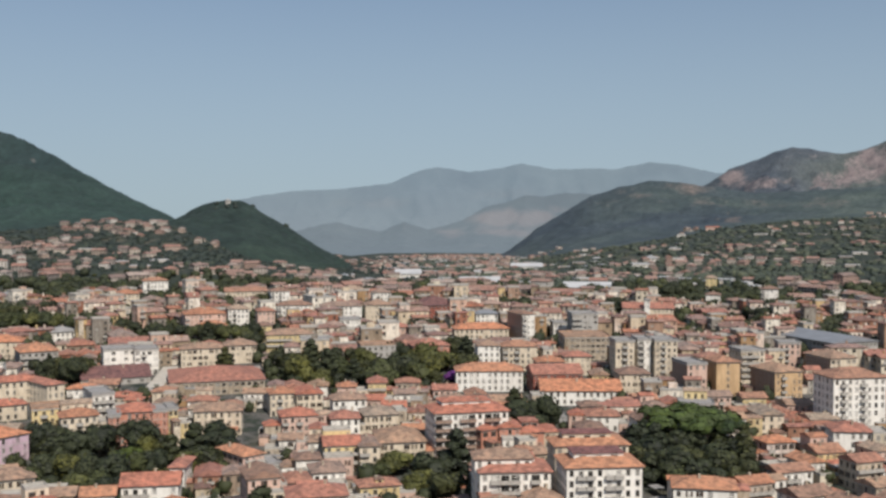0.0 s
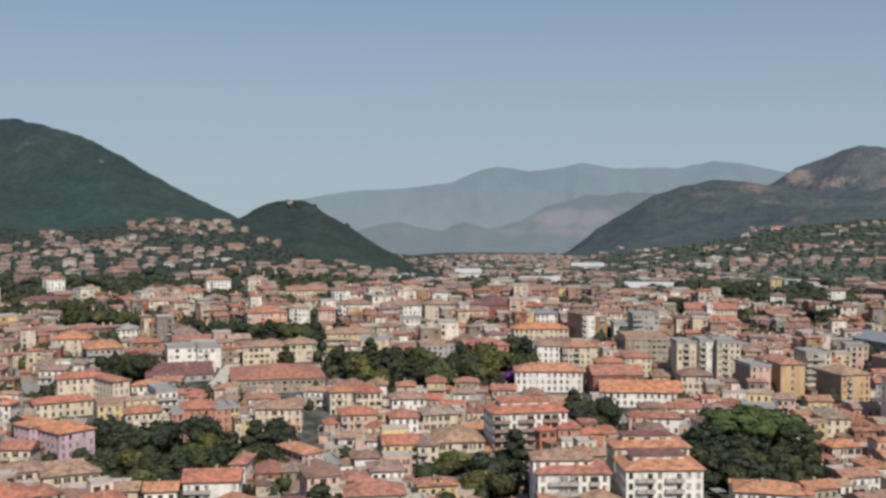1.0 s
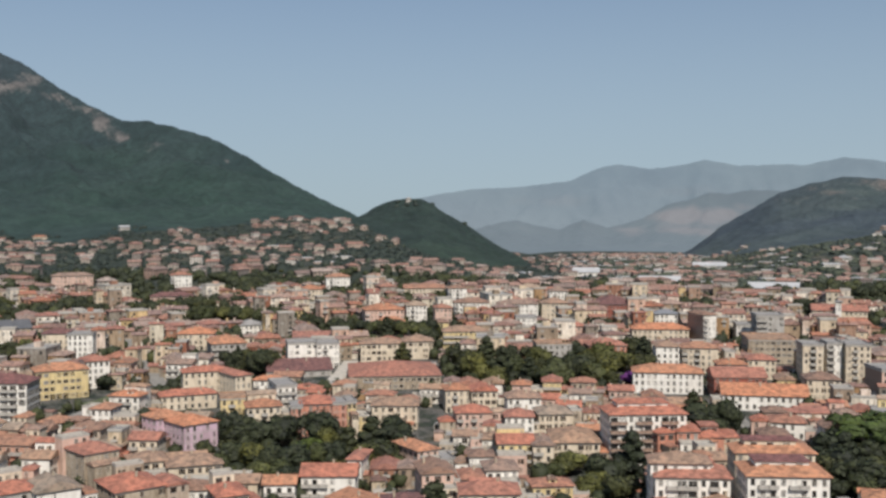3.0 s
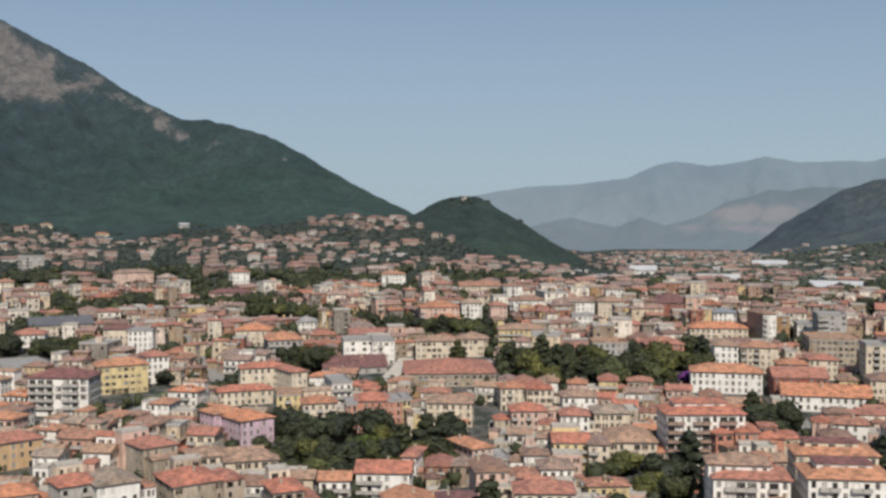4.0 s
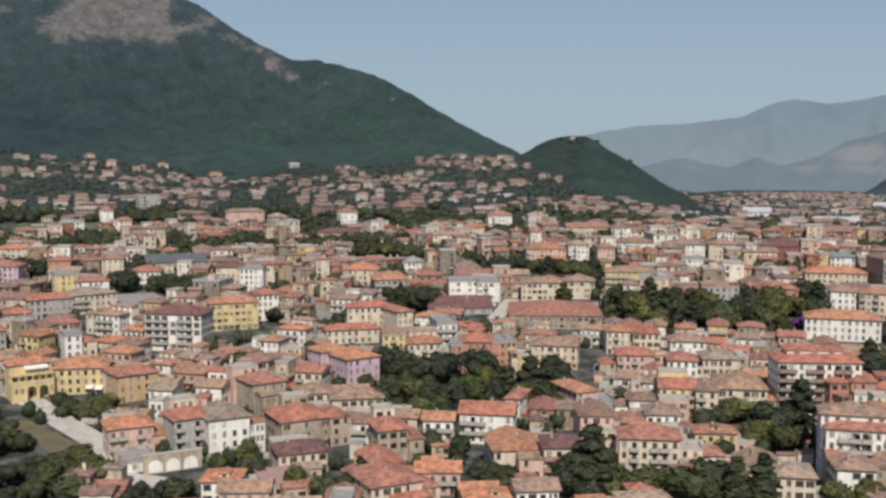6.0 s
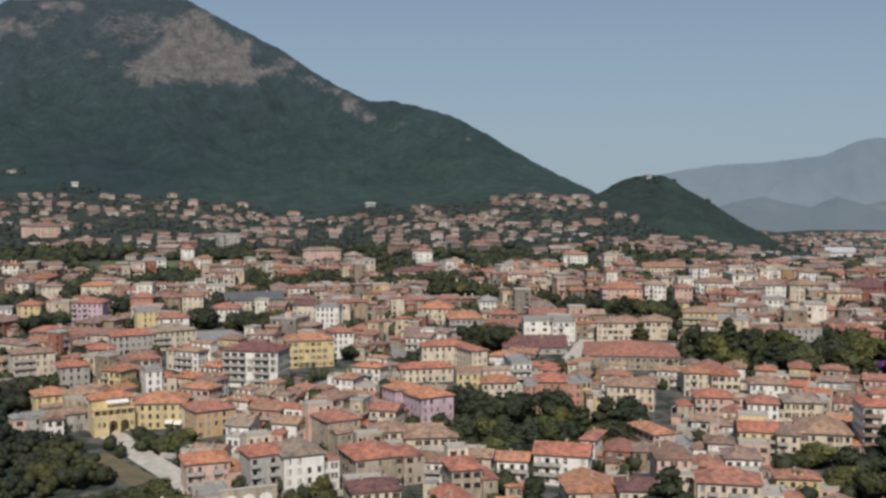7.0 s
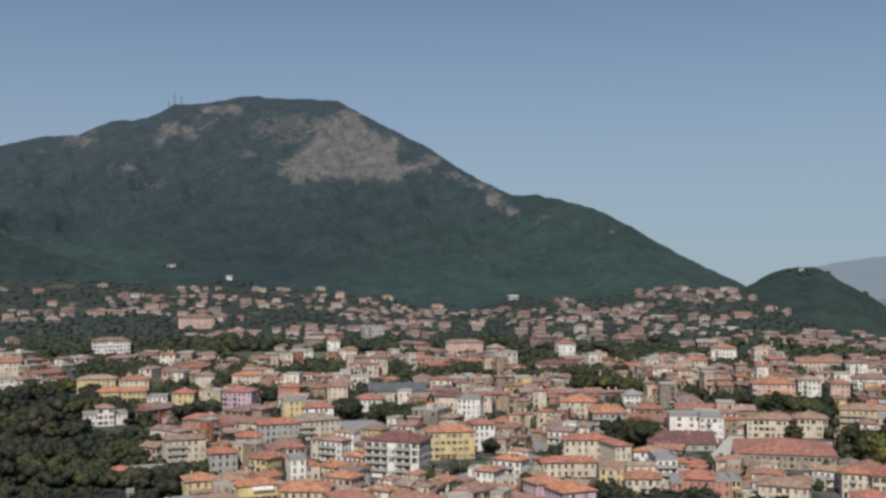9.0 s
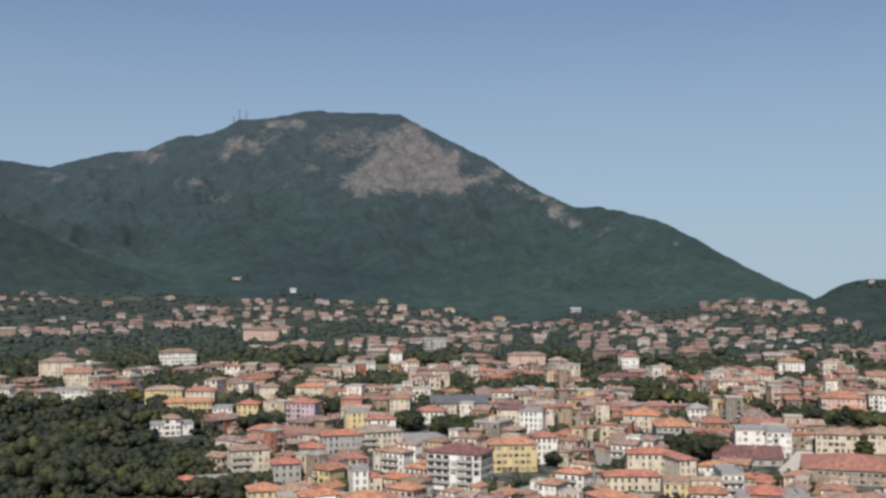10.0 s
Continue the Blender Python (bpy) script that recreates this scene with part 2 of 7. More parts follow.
def land(x, y):
    """Height of the ground: it climbs gently from the camera, up the foothills on both sides, and falls away along the valley."""
    d, a = np.hypot(x, y), np.degrees(np.arctan2(-np.asarray(x, float), y))
    left = np.interp(d, [0, 1000, 1500, 1800, 2100, 2600, 4900], [0, 50, 76, 94, 92, 50, -66])
    valley = np.interp(d, [0, 600, 800, 1000, 1300, 1700, 2200, 3000, 4900], [0, 30, 37, 39.5, 36, 26, 12, -12, -66])
    right = np.interp(d, [0, 600, 800, 1000, 1300, 1600, 2000, 2500, 4900], [0, 30, 38, 43, 46, 55, 78, 96, 140])
    wl, wr = smooth(5, 15, a), smooth(5, 15, -a)
    z = left * wl + right * wr + valley * (1 - wl - wr)
    # the foothills: a steady climb from the town's rim to the line where the woods begin
    rim = np.where(a > 0, 850.0, 1000.0)
    start = np.where(a > 0, 42.5, 43.0) * (wl + wr) + np.where(a > 0, 37.6, 39.5) * (1 - wl - wr)
    end, up = np.interp(a, FOOT_A, FOOT_D), np.interp(a, FOOT_A, FOOT_UP)
    top = EYE + end * np.tan(np.radians(up))
    u = np.clip((d - rim) / (end - rim), 0, 1)
    swell = 3.2 * np.sin(np.asarray(x) / 71 + 1.1) * np.sin(d / 43) + 2.0 * np.sin(d / 19 + np.asarray(x) / 37)
    hills = start + (top - start) * u ** 1.08 + swell * np.clip(u * (1 - u) * 4, 0, 1)
    hills = hills - 0.045 * np.clip(d - end - 500, 0, 4000)
    side = np.clip(smooth(3.5, 6.5, a) + smooth(2, 6, -a), 0, 1) * smooth(0, 0.03, u) * (1 - smooth(66, 80, np.abs(a)))
    z = z + (hills - z) * side
    return z + 1.2 * np.sin(np.asarray(x) / 47) * np.cos(np.asarray(y) / 61) * smooth(250, 400, d)


def ground_z(x, y):
    return float(land(x, y))


def at_bearing(a, d):
    """The place d metres from the camera's first stand, a degrees to its left."""
    return -d * math.sin(radians(a)), d * math.cos(radians(a))


def mesh_object(name, verts, faces, materials, index=None, flat=True, parent=None):
    me = bpy.data.meshes.new(name)
    me.from_pydata(verts, [], faces)
    for m in materials:
        me.materials.append(m)
    if index is not None:
        me.polygons.foreach_set("material_index", index)
    if not flat:
        me.polygons.foreach_set("use_smooth", [True] * len(me.polygons))
    me.update()
    ob = new(name, me)
    if parent:
        ob.parent = parent
    return ob


def sheet(name, angles, dists, height, material, wrap=False, mask=None):
    """A sheet of land over bearings and distances. height(x, y, a, d) gives z."""
    A, D = np.meshgrid(angles, dists, indexing="ij")
    X, Y = -D * np.sin(np.radians(A)), D * np.cos(np.radians(A))
    Z = height(X, Y, A, D)
    n, k = A.shape
    i = np.arange(n * k).reshape(n, k)
    if wrap:
        i = np.vstack([i, i[:1]])
    quads = np.stack([i[:-1, :-1], i[:-1, 1:], i[1:, 1:], i[1:, :-1]], -1).reshape(-1, 4)
    ob = mesh_object(name, np.stack([X, Y, Z], -1).reshape(-1, 3).tolist(), quads.tolist(), [material], flat=False)
    if mask is not None:
        at = ob.data.attributes.new("bare", "FLOAT", "POINT")
        at.data.foreach_set("value", mask(X, Y, Z, A, D).ravel().astype(np.float32))
    return ob


def rough_land(x, y, size, octaves=4, ridged=False):
    """Smooth noise over the plan, from sums of sines turned by chance; about -1 to 1."""
    rng = np.random.default_rng(7)
    out, amp, total = 0, 1.0, 0.0
    for o in range(octaves):
        v = 0
        for _ in range(5):
            w, p = rng.uniform(0, 2 * np.pi), rng.uniform(0, 6.28, 2)
            k = 2 * np.pi / (size * rng.uniform(0.7, 1.4))
            u = (x * np.cos(w) + y * np.sin(w)) * k + p[0]
            s = (-x * np.sin(w) + y * np.cos(w)) * k * 0.6 + p[1]
            v = v + np.sin(u + 1.3 * np.sin(s))
        v = v / 2.5
        if ridged:
            v = 1 - 2 * np.abs(v).clip(0, 1)
        out, total, amp, size = out + amp * v, total + amp, amp * 0.5, size * 0.5
    return out / total


def earth():
    m, t, b = nodes_of("streets_yards_and_gardens")
    big = noise_of(t, 0.018, 6, 0.6)
    mid = noise_of(t, 0.12, 5, 0.65)
    fine = noise_of(t, 0.9, 4, 0.7)
    paved = ramp(t, fine.outputs[0], [(0.3, (0.07, 0.067, 0.063)), (0.7, (0.15, 0.14, 0.126))])
    canopy = noise_of(t, 0.17, 5, 0.7)
    green = ramp(t, canopy.outputs[0], [(0.36, (0.012, 0.020, 0.015)), (0.5, (0.021, 0.031, 0.022)), (0.66, (0.040, 0.050, 0.032))])
    field = noise_of(t, 0.021, 4, 0.5, stretch=(1, 1, 3))
    green = mixed(t, green, ramp(t, fine.outputs[0], [(0.3, (0.065, 0.062, 0.043)), (0.7, (0.12, 0.105, 0.072))]), ramp(t, field.outputs[0], [(0.56, (0, 0, 0)), (0.62, (0.75, 0.75, 0.75))]))
    cover = t.nodes.new("ShaderNodeAttribute")
    cover.attribute_name = "bare"
    less = t.nodes.new("ShaderNodeMath")
    less.operation = "SUBTRACT"
    t.links.new(mid.outputs[0], less.inputs[0])
    t.links.new(cover.outputs["Fac"], less.inputs[1])
    f = ramp(t, less.outputs[0], [(0.28, (0, 0, 0)), (0.42, (1, 1, 1))])
    t.links.new(mixed(t, paved, green, f), b.inputs["Base Color"])
    b.inputs["Roughness"].default_value = 0.95
    bumped(t, b, canopy.outputs[0], 0.5, 3.0)
    return m


def wooded(name, dark, light, bare_dark, bare_light, scrub=None, heights=(0, 1)):
    """A mountain's cover: woods, thinning towards its heights to scrub tinted bluer for haze, and bare rock and scree
    where the sheet's own 'bare' says so.
    """
    m, t, b = nodes_of(name)
    big = noise_of(t, 0.006, 6, 0.65)
    mid = noise_of(t, 0.03, 6, 0.7)
    fine = noise_of(t, 0.13, 4, 0.7)
    w = mixed(t, ramp(t, mid.outputs[0], [(0.35, dark), (0.65, light)]), ramp(t, fine.outputs[0], [(0.3, (0.55, 0.55, 0.55)), (0.7, (1.2, 1.2, 1.2))]), 1.0, "MULTIPLY")
    w = mixed(t, w, ramp(t, big.outputs[0], [(0.35, (0.75, 0.8, 0.8)), (0.7, (1.25, 1.2, 1.1))]), 1.0, "MULTIPLY")
    w = mixed(t, w, ramp(t, noise_of(t, 0.0016, 3, 0.5).outputs[0], [(0.38, (0.72, 0.78, 0.95)), (0.62, (1.2, 1.22, 1.05))]), 1.0, "MULTIPLY")
    # sparser cover higher up, its colour also carrying painted haze
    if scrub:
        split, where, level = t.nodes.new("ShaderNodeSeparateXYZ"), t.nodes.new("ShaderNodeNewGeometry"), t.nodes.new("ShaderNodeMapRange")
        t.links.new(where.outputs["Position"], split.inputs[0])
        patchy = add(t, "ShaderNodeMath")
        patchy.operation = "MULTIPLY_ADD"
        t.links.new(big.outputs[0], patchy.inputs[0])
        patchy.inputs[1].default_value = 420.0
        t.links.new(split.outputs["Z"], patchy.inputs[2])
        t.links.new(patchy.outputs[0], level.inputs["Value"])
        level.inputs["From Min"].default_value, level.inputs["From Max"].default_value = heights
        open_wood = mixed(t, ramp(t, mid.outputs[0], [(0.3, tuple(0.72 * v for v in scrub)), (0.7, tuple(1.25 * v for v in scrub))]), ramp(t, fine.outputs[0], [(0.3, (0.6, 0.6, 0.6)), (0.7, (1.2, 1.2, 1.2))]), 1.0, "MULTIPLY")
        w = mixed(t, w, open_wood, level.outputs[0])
    r = mixed(t, ramp(t, mid.outputs[0], [(0.3, bare_dark), (0.7, bare_light)]), ramp(t, fine.outputs[0], [(0.35, (0.72, 0.73, 0.75)), (0.65, (1.18, 1.16, 1.14))]), 1.0, "MULTIPLY")
    a = t.nodes.new("ShaderNodeAttribute")
    a.attribute_name = "bare"
    mm = t.nodes.new("ShaderNodeMath")
    mm.operation = "ADD"
    t.links.new(a.outputs["Fac"], mm.inputs[0])
    t.links.new(mid.outputs[0], mm.inputs[1])
    m2 = t.nodes.new("ShaderNodeMath")
    m2.operation = "MULTIPLY_ADD"
    t.links.new(fine.outputs[0], m2.inputs[0])
    m2.inputs[1].default_value = 0.55
    t.links.new(mm.outputs[0], m2.inputs[2])
    f = t.nodes.new("ShaderNodeMapRange")
    t.links.new(m2.outputs[0], f.inputs["Value"])
    f.inputs["From Min"].default_value, f.inputs["From Max"].default_value = 1.04, 1.52
    f = f.outputs[0]
    t.links.new(mixed(t, w, r, f), b.inputs["Base Color"])
    b.inputs["Roughness"].default_value = 0.95
    bumped(t, b, fine.outputs[0], 0.4, 5.0)
    return m


fine_angles = np.concatenate([np.arange(-32, 66, 0.5), np.arange(66, 328, 6.0)])
ground = sheet("ground", fine_angles, np.concatenate([[0, 60, 120], np.geomspace(180, 4990, 150)]), lambda X, Y, A, D: land(X, Y), earth(), wrap=True, mask=lambda X, Y, Z, A, D: 0.14 * (1 - smooth(620, 1000, D)) * (1 - smooth(41, 46, A)) * smooth(-31, -27, A) * smooth(230, 290, D))
tagged(ground, "paved streets, yards and gardens under the town", "ground", kind="structure")


RELIEF = []


def slope_z(x, y):
    """Height of the ground or of the mountain that stands on it, and how far up the mountain this is (0 foot, 1 crest)."""
    z, a, d, up = ground_z(x, y), math.degrees(math.atan2(-x, y)), math.hypot(x, y), 0.0
    for a0, a1, height, fa, fd, ca, cd in RELIEF:
        if a0 < a < a1:
            ft, cr = np.interp(a, fa, fd), np.interp(a, ca, cd)
            if ft < d < cr:
                h = float(height(np.array([[x]]), np.array([[y]]), np.array([[a]]), np.array([[d]]))[0, 0])
                if h > z:
                    z, up = h, (d - ft) / (cr - ft)
    return z, up


def ridge(name, label, outline, crest, foot, back, material, step=0.14, rows=90, bend=1.25, gully=0.0, gully_size=300, bare=None, kind="structure"):
    """A mountain whose skyline, seen from the town, follows outline: (bearing, degrees above the eye). crest and foot: its distance and its foot's, at bearings."""
    oa, oe = np.array(outline).T[:, ::-1] if outline[0][0] > outline[-1][0] else np.array(outline).T
    ca, cd = np.array(crest).T
    fa, fd = np.array(foot).T
    angles = np.arange(oa[0], oa[-1] + 1e-6, step)

    def height(X, Y, A, D):
        cr, ft = np.interp(A, ca, cd), np.interp(A, fa, fd)
        top = EYE + cr * np.tan(np.radians(np.interp(A, oa, oe)))
        u = (D - ft) / (cr - ft)
        top = top + 2.6 * rough_land(X, Y, 75, 3)        # trees and crags along the skyline
        low = land(X, Y) - 6
        rise = np.where(u < 1, np.clip(u, 0, 1) ** bend, 1 - (np.clip(u, 1, 2) - 1) ** 1.3 * 1.1)
        side = np.clip(u, 0, 1) * np.clip((0.985 - u) * 5, 0, 1) * 2
        z = low + (top - low) * rise
        z = z - gully * (top - low).clip(0, 400) / 400 * (1 - rough_land(X, Y, gully_size, 4, True)) * side.clip(0, 1)
        return np.where(u < -0.02, low - 4, z) + 3.0 * rough_land(X * 1.7, Y * 1.7, 60, 2) * side.clip(0.0, 1)

    RELIEF.append((oa[0], oa[-1], height, fa, fd, ca, cd))
    # distances run from foot to behind the crest on every bearing
    U = np.concatenate([np.linspace(-0.05, 1, rows), np.linspace(1.03, 1.0 + back, 12)])
    cr, ft = np.interp(angles, ca, cd), np.interp(angles, fa, fd)
    D = ft[:, None] + (cr - ft)[:, None] * U[None, :]
    A = np.repeat(angles[:, None], len(U), 1)
    X, Y = -D * np.sin(np.radians(A)), D * np.cos(np.radians(A))
    Z = height(X, Y, A, D)
    n, k = A.shape
    i = np.arange(n * k).reshape(n, k)
    quads = np.stack([i[:-1, :-1], i[:-1, 1:], i[1:, 1:], i[1:, :-1]], -1).reshape(-1, 4)
    ob = mesh_object(name, np.stack([X, Y, Z], -1).reshape(-1, 3).tolist(), quads.tolist(), [material], flat=False)
    if bare is not None:
        at = ob.data.attributes.new("bare", "FLOAT", "POINT")
        at.data.foreach_set("value", bare(X, Y, Z, A, np.repeat(U[None, :], n, 0)).ravel().astype(np.float32))
    return tagged(ob, label, "mountain", kind=kind)


def rise_of(X, Y, Z):
    """Degrees above the drone's eye."""
    return np.degrees(np.arctan2(Z - EYE, np.hypot(X, Y)))


def inside(A, E, corners, soft=0.35):
    """How far inside a convex outline (bearing, degrees up; clockwise as seen from the town), softened at its rim: 0 to 1."""
    best = np.full(A.shape, 1e9)
    for (a0, e0), (a1, e1) in zip(corners, corners[1:] + corners[:1]):
        n = math.hypot(a1 - a0, e1 - e0)
        best = np.minimum(best, ((E - e0) * (a1 - a0) - (A - a0) * (e1 - e0)) / n)
    return np.clip(0.5 + best / (2 * soft), 0, 1)


def bare_left(X, Y, Z, A, U):
    """Bare rock: the great scree fan under the summit, the cliffs down its right-hand rib, ledges and clearings farther along."""
    E = rise_of(X, Y, Z)
    wx, wy = rough_land(X, Y, 260, 3), rough_land(X + 900, Y - 400, 200, 3)
    A, E = A + 0.45 * wx, E + 0.26 * wy
    fan = inside(A, E, [(36.4, 9.6), (35.6, 9.2), (32.3, 5.9), (33.6, 5.35), (37.0, 5.4), (39.8, 5.65), (39.0, 6.6)], 0.24)
    fan = fan * (0.9 + 0.34 * rough_land(A * 90, E * 14, 70, 3))
    brow = 0.52 * inside(A, E, [(40.8, 8.9), (36.6, 9.2), (37.2, 8.2), (39.2, 7.3), (41.2, 7.9)], 0.4)
    out, crags = np.maximum(fan, brow), np.clip(0.95 + 0.7 * rough_land(X, Y, 75, 3), 0.45, 1.4)
    for a, e, wa, we, k in ((33.6, 7.4, 0.6, 0.5, 0.8), (32.0, 6.2, 0.7, 0.35, 0.85), (31.3, 6.6, 0.5, 0.3, 0.8), (30.4, 5.75, 0.5, 0.25, 0.85), (29.5, 5.3, 0.4, 0.3, 0.9), (28.6, 4.9, 0.35, 0.25, 0.85), (27.8, 4.45, 0.45, 0.3, 1.1), (27.1, 4.05, 0.3, 0.3, 1.0), (26.5, 3.7, 0.3, 0.22, 1.0), (25.2, 3.3, 0.5, 0.2, 0.45), (22.0, 2.75, 0.12, 0.16, 0.7),
                            (44.7, 7.9, 0.9, 0.42, 0.8), (46.0, 7.4, 0.6, 0.3, 0.6), (42.8, 9.1, 1.1, 0.3, 0.75), (43.6, 8.5, 0.7, 0.3, 0.5), (49.6, 7.35, 0.9, 0.5, 0.62), (51.6, 6.6, 0.8, 0.3, 0.45), (46.2, 5.1, 0.8, 0.26, 0.62), (44.6, 4.3, 0.8, 0.2, 0.4),
                            (41.0, 6.6, 0.7, 0.3, 0.5), (42.6, 5.9, 0.9, 0.25, 0.4), (47.8, 6.0, 0.9, 0.3, 0.42), (54.5, 6.0, 1.2, 0.3, 0.45), (43.4, 3.2, 0.6, 0.16, 0.4), (38.5, 4.4, 0.5, 0.15, 0.35)):
        out = np.maximum(out, crags * k * np.exp(-((A - a) / (1.5 * wa)) ** 2 - ((E - e) / (1.25 * we)) ** 2))
    return out * 0.95 + 0.13 * np.exp(-((A - 43) / 9) ** 2 - ((E - 7.0) / 2.2) ** 2) - 0.1


leftover = [(64, 6.0), (60.5, 6.6), (57.06, 6.82), (54.66, 6.52), (51.92, 7.34), (49.95, 7.53), (48.22, 8.31), (46.47, 8.51), (44.99, 9.29), (43.5, 9.42), (41.54, 9.82), (36.49, 9.72), (34.95, 8.9), (32.8, 7.83), (31.27, 7.06), (29.44, 5.82), (27.02, 4.63), (25.5, 4.63), (22.55, 3.86), (20.8, 2.96), (18.81, 1.75), (16.85, 0.7), (14.94, -0.25), (13.0, -1.4), (11, -2.6)]
# the blue in these woods and scrub is haze put into the colour
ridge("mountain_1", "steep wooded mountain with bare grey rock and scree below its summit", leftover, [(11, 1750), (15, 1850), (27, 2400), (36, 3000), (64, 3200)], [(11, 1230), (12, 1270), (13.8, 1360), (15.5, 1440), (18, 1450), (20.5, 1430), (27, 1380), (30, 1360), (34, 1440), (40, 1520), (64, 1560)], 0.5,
      wooded("hazed_mountain_woods", (0.0125, 0.0295, 0.0298), (0.0248, 0.0495, 0.0485), (0.066, 0.0645, 0.064), (0.155, 0.144, 0.136), (0.0300, 0.0470, 0.0545), (330, 720)), gully=46, gully_size=520, bare=bare_left)
# a nearer wooded spur that comes down before the mountain's far flank
spur = [(64, 5.2), (60, 4.7), (57, 4.0), (55.2, 3.4), (53.6, 2.6), (52, 1.9), (50.4, 1.3), (48.8, 0.8), (47, 0.3), (45, -0.3)]
ridge("hill_3", "dark wooded spur at the mountain's foot", spur[::-1], [(45, 1750), (52, 1850), (64, 2000)], [(45, 1600), (64, 1570)], 0.5,
      wooded("spur_woods", (0.0092, 0.0212, 0.0232), (0.0185, 0.0345, 0.0365), (0.06, 0.06, 0.05), (0.12, 0.115, 0.10)), step=0.2, rows=50, bend=1.0, gully=18, gully_size=200)
hill = [(16.5, -1.6), (14.72, -0.34), (13.85, 0.17), (12.68, 0.53), (11.36, 0.59), (10.62, 0.32), (9.43, -0.43), (8.23, -1.19), (7.03, -1.95), (5.97, -2.51), (5.0, -3.2)]
ridge("hill_1", "small conical hill covered in dark green woods", hill, [(5, 1380), (11, 1480), (16.5, 1560)], [(5, 1210), (8, 1195), (11, 1215), (13.8, 1330), (16.5, 1420)], 1.0,
      wooded("hill_woods", (0.0155, 0.0325, 0.0235), (0.034, 0.057, 0.040), (0.088, 0.088, 0.0704), (0.176, 0.176, 0.141)), step=0.1, rows=50, bend=0.9, gully=7, gully_size=120)
def bare_hill(X, Y, Z, A, U):
    """Burnt grass along the top of the hill, earth banks and terraces lower down."""
    E = rise_of(X, Y, Z)
    A, E = A + 0.7 * rough_land(X, Y, 240, 3), E + 0.25 * rough_land(X + 500, Y, 200, 3)
    out = np.zeros(A.shape)
    for a, e, wa, we, k in ((-12.6, 1.35, 1.6, 0.28, 0.75), (-10.0, 0.9, 1.2, 0.3, 0.55), (-8.3, 0.55, 1.2, 0.25, 0.4), (-13.8, 0.5, 1.3, 0.3, 0.45), (-5.6, -0.4, 0.9, 0.3, 0.3), (-16.5, 0.5, 1.5, 0.25, 0.4), (-14.4, -0.35, 0.9, 0.12, 0.9), (-19.5, 0.5, 1.5, 0.3, 0.4)):
        out = np.maximum(out, k * np.exp(-((A - a) / wa) ** 2 - ((E - e) / we) ** 2))
    return out - 0.02


def bare_rock(X, Y, Z, A, U):
    """Pinkish cliffs: one broad face, and a long slanting one that climbs to the summit."""
    E = rise_of(X, Y, Z)
    A, E = A + 0.6 * rough_land(X, Y, 300, 3), E + 0.28 * rough_land(X + 500, Y, 240, 3)
    face = inside(A, E, [(-14.0, 2.2), (-16.2, 2.0), (-17.9, 1.35), (-16.0, 1.05), (-14.3, 1.15)], 0.35)
    slant = inside(A, E, [(-18.2, 1.55), (-20.2, 2.75), (-23.5, 3.7), (-28.0, 4.0), (-24.0, 1.7), (-19.5, 1.0)], 0.4)
    top = 0.5 * np.exp(-((A + 18.2) / 1.4) ** 2 - ((E - 2.95) / 0.25) ** 2)
    return np.maximum(np.maximum(face, slant) * (0.75 + 0.35 * rough_land(A * 90, E * 30, 80, 3)), top) - 0.12


near_right = [(-1.8, -2.9), (-3.05, -2.11), (-4.57, -0.88), (-6.09, 0.03), (-7.59, 0.94), (-9.08, 1.39), (-10.56, 1.69), (-12.02, 1.62), (-13.62, 1.37), (-16, 1.0), (-20, 1.2), (-26, 1.6), (-30, 1.8)]
# scrub painted paler and bluer, the haze mixed into its colours
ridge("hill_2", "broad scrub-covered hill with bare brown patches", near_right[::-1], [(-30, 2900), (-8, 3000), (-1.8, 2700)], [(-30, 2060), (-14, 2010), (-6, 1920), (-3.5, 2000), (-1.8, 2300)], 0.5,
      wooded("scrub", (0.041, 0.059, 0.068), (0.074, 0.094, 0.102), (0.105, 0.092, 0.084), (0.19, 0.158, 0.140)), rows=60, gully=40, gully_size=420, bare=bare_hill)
back_right = [(-11.5, 0.8), (-13.62, 1.52), (-14.61, 2.25), (-16.02, 2.76), (-16.86, 3.1), (-17.68, 3.35), (-18.51, 3.27), (-19.87, 2.99), (-20.93, 3.08), (-22.18, 3.56), (-24.5, 4.3), (-30, 5.0)]
# haze is put into the base colours: pale bluish cover, softened pink rock
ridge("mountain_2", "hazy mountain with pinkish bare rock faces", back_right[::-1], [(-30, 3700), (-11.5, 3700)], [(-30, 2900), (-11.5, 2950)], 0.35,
      wooded("hazed_mountain", (0.064, 0.078, 0.092), (0.100, 0.111, 0.124), (0.165, 0.138, 0.138), (0.285, 0.230, 0.221)), rows=60, gully=60, gully_size=420, bare=bare_rock)


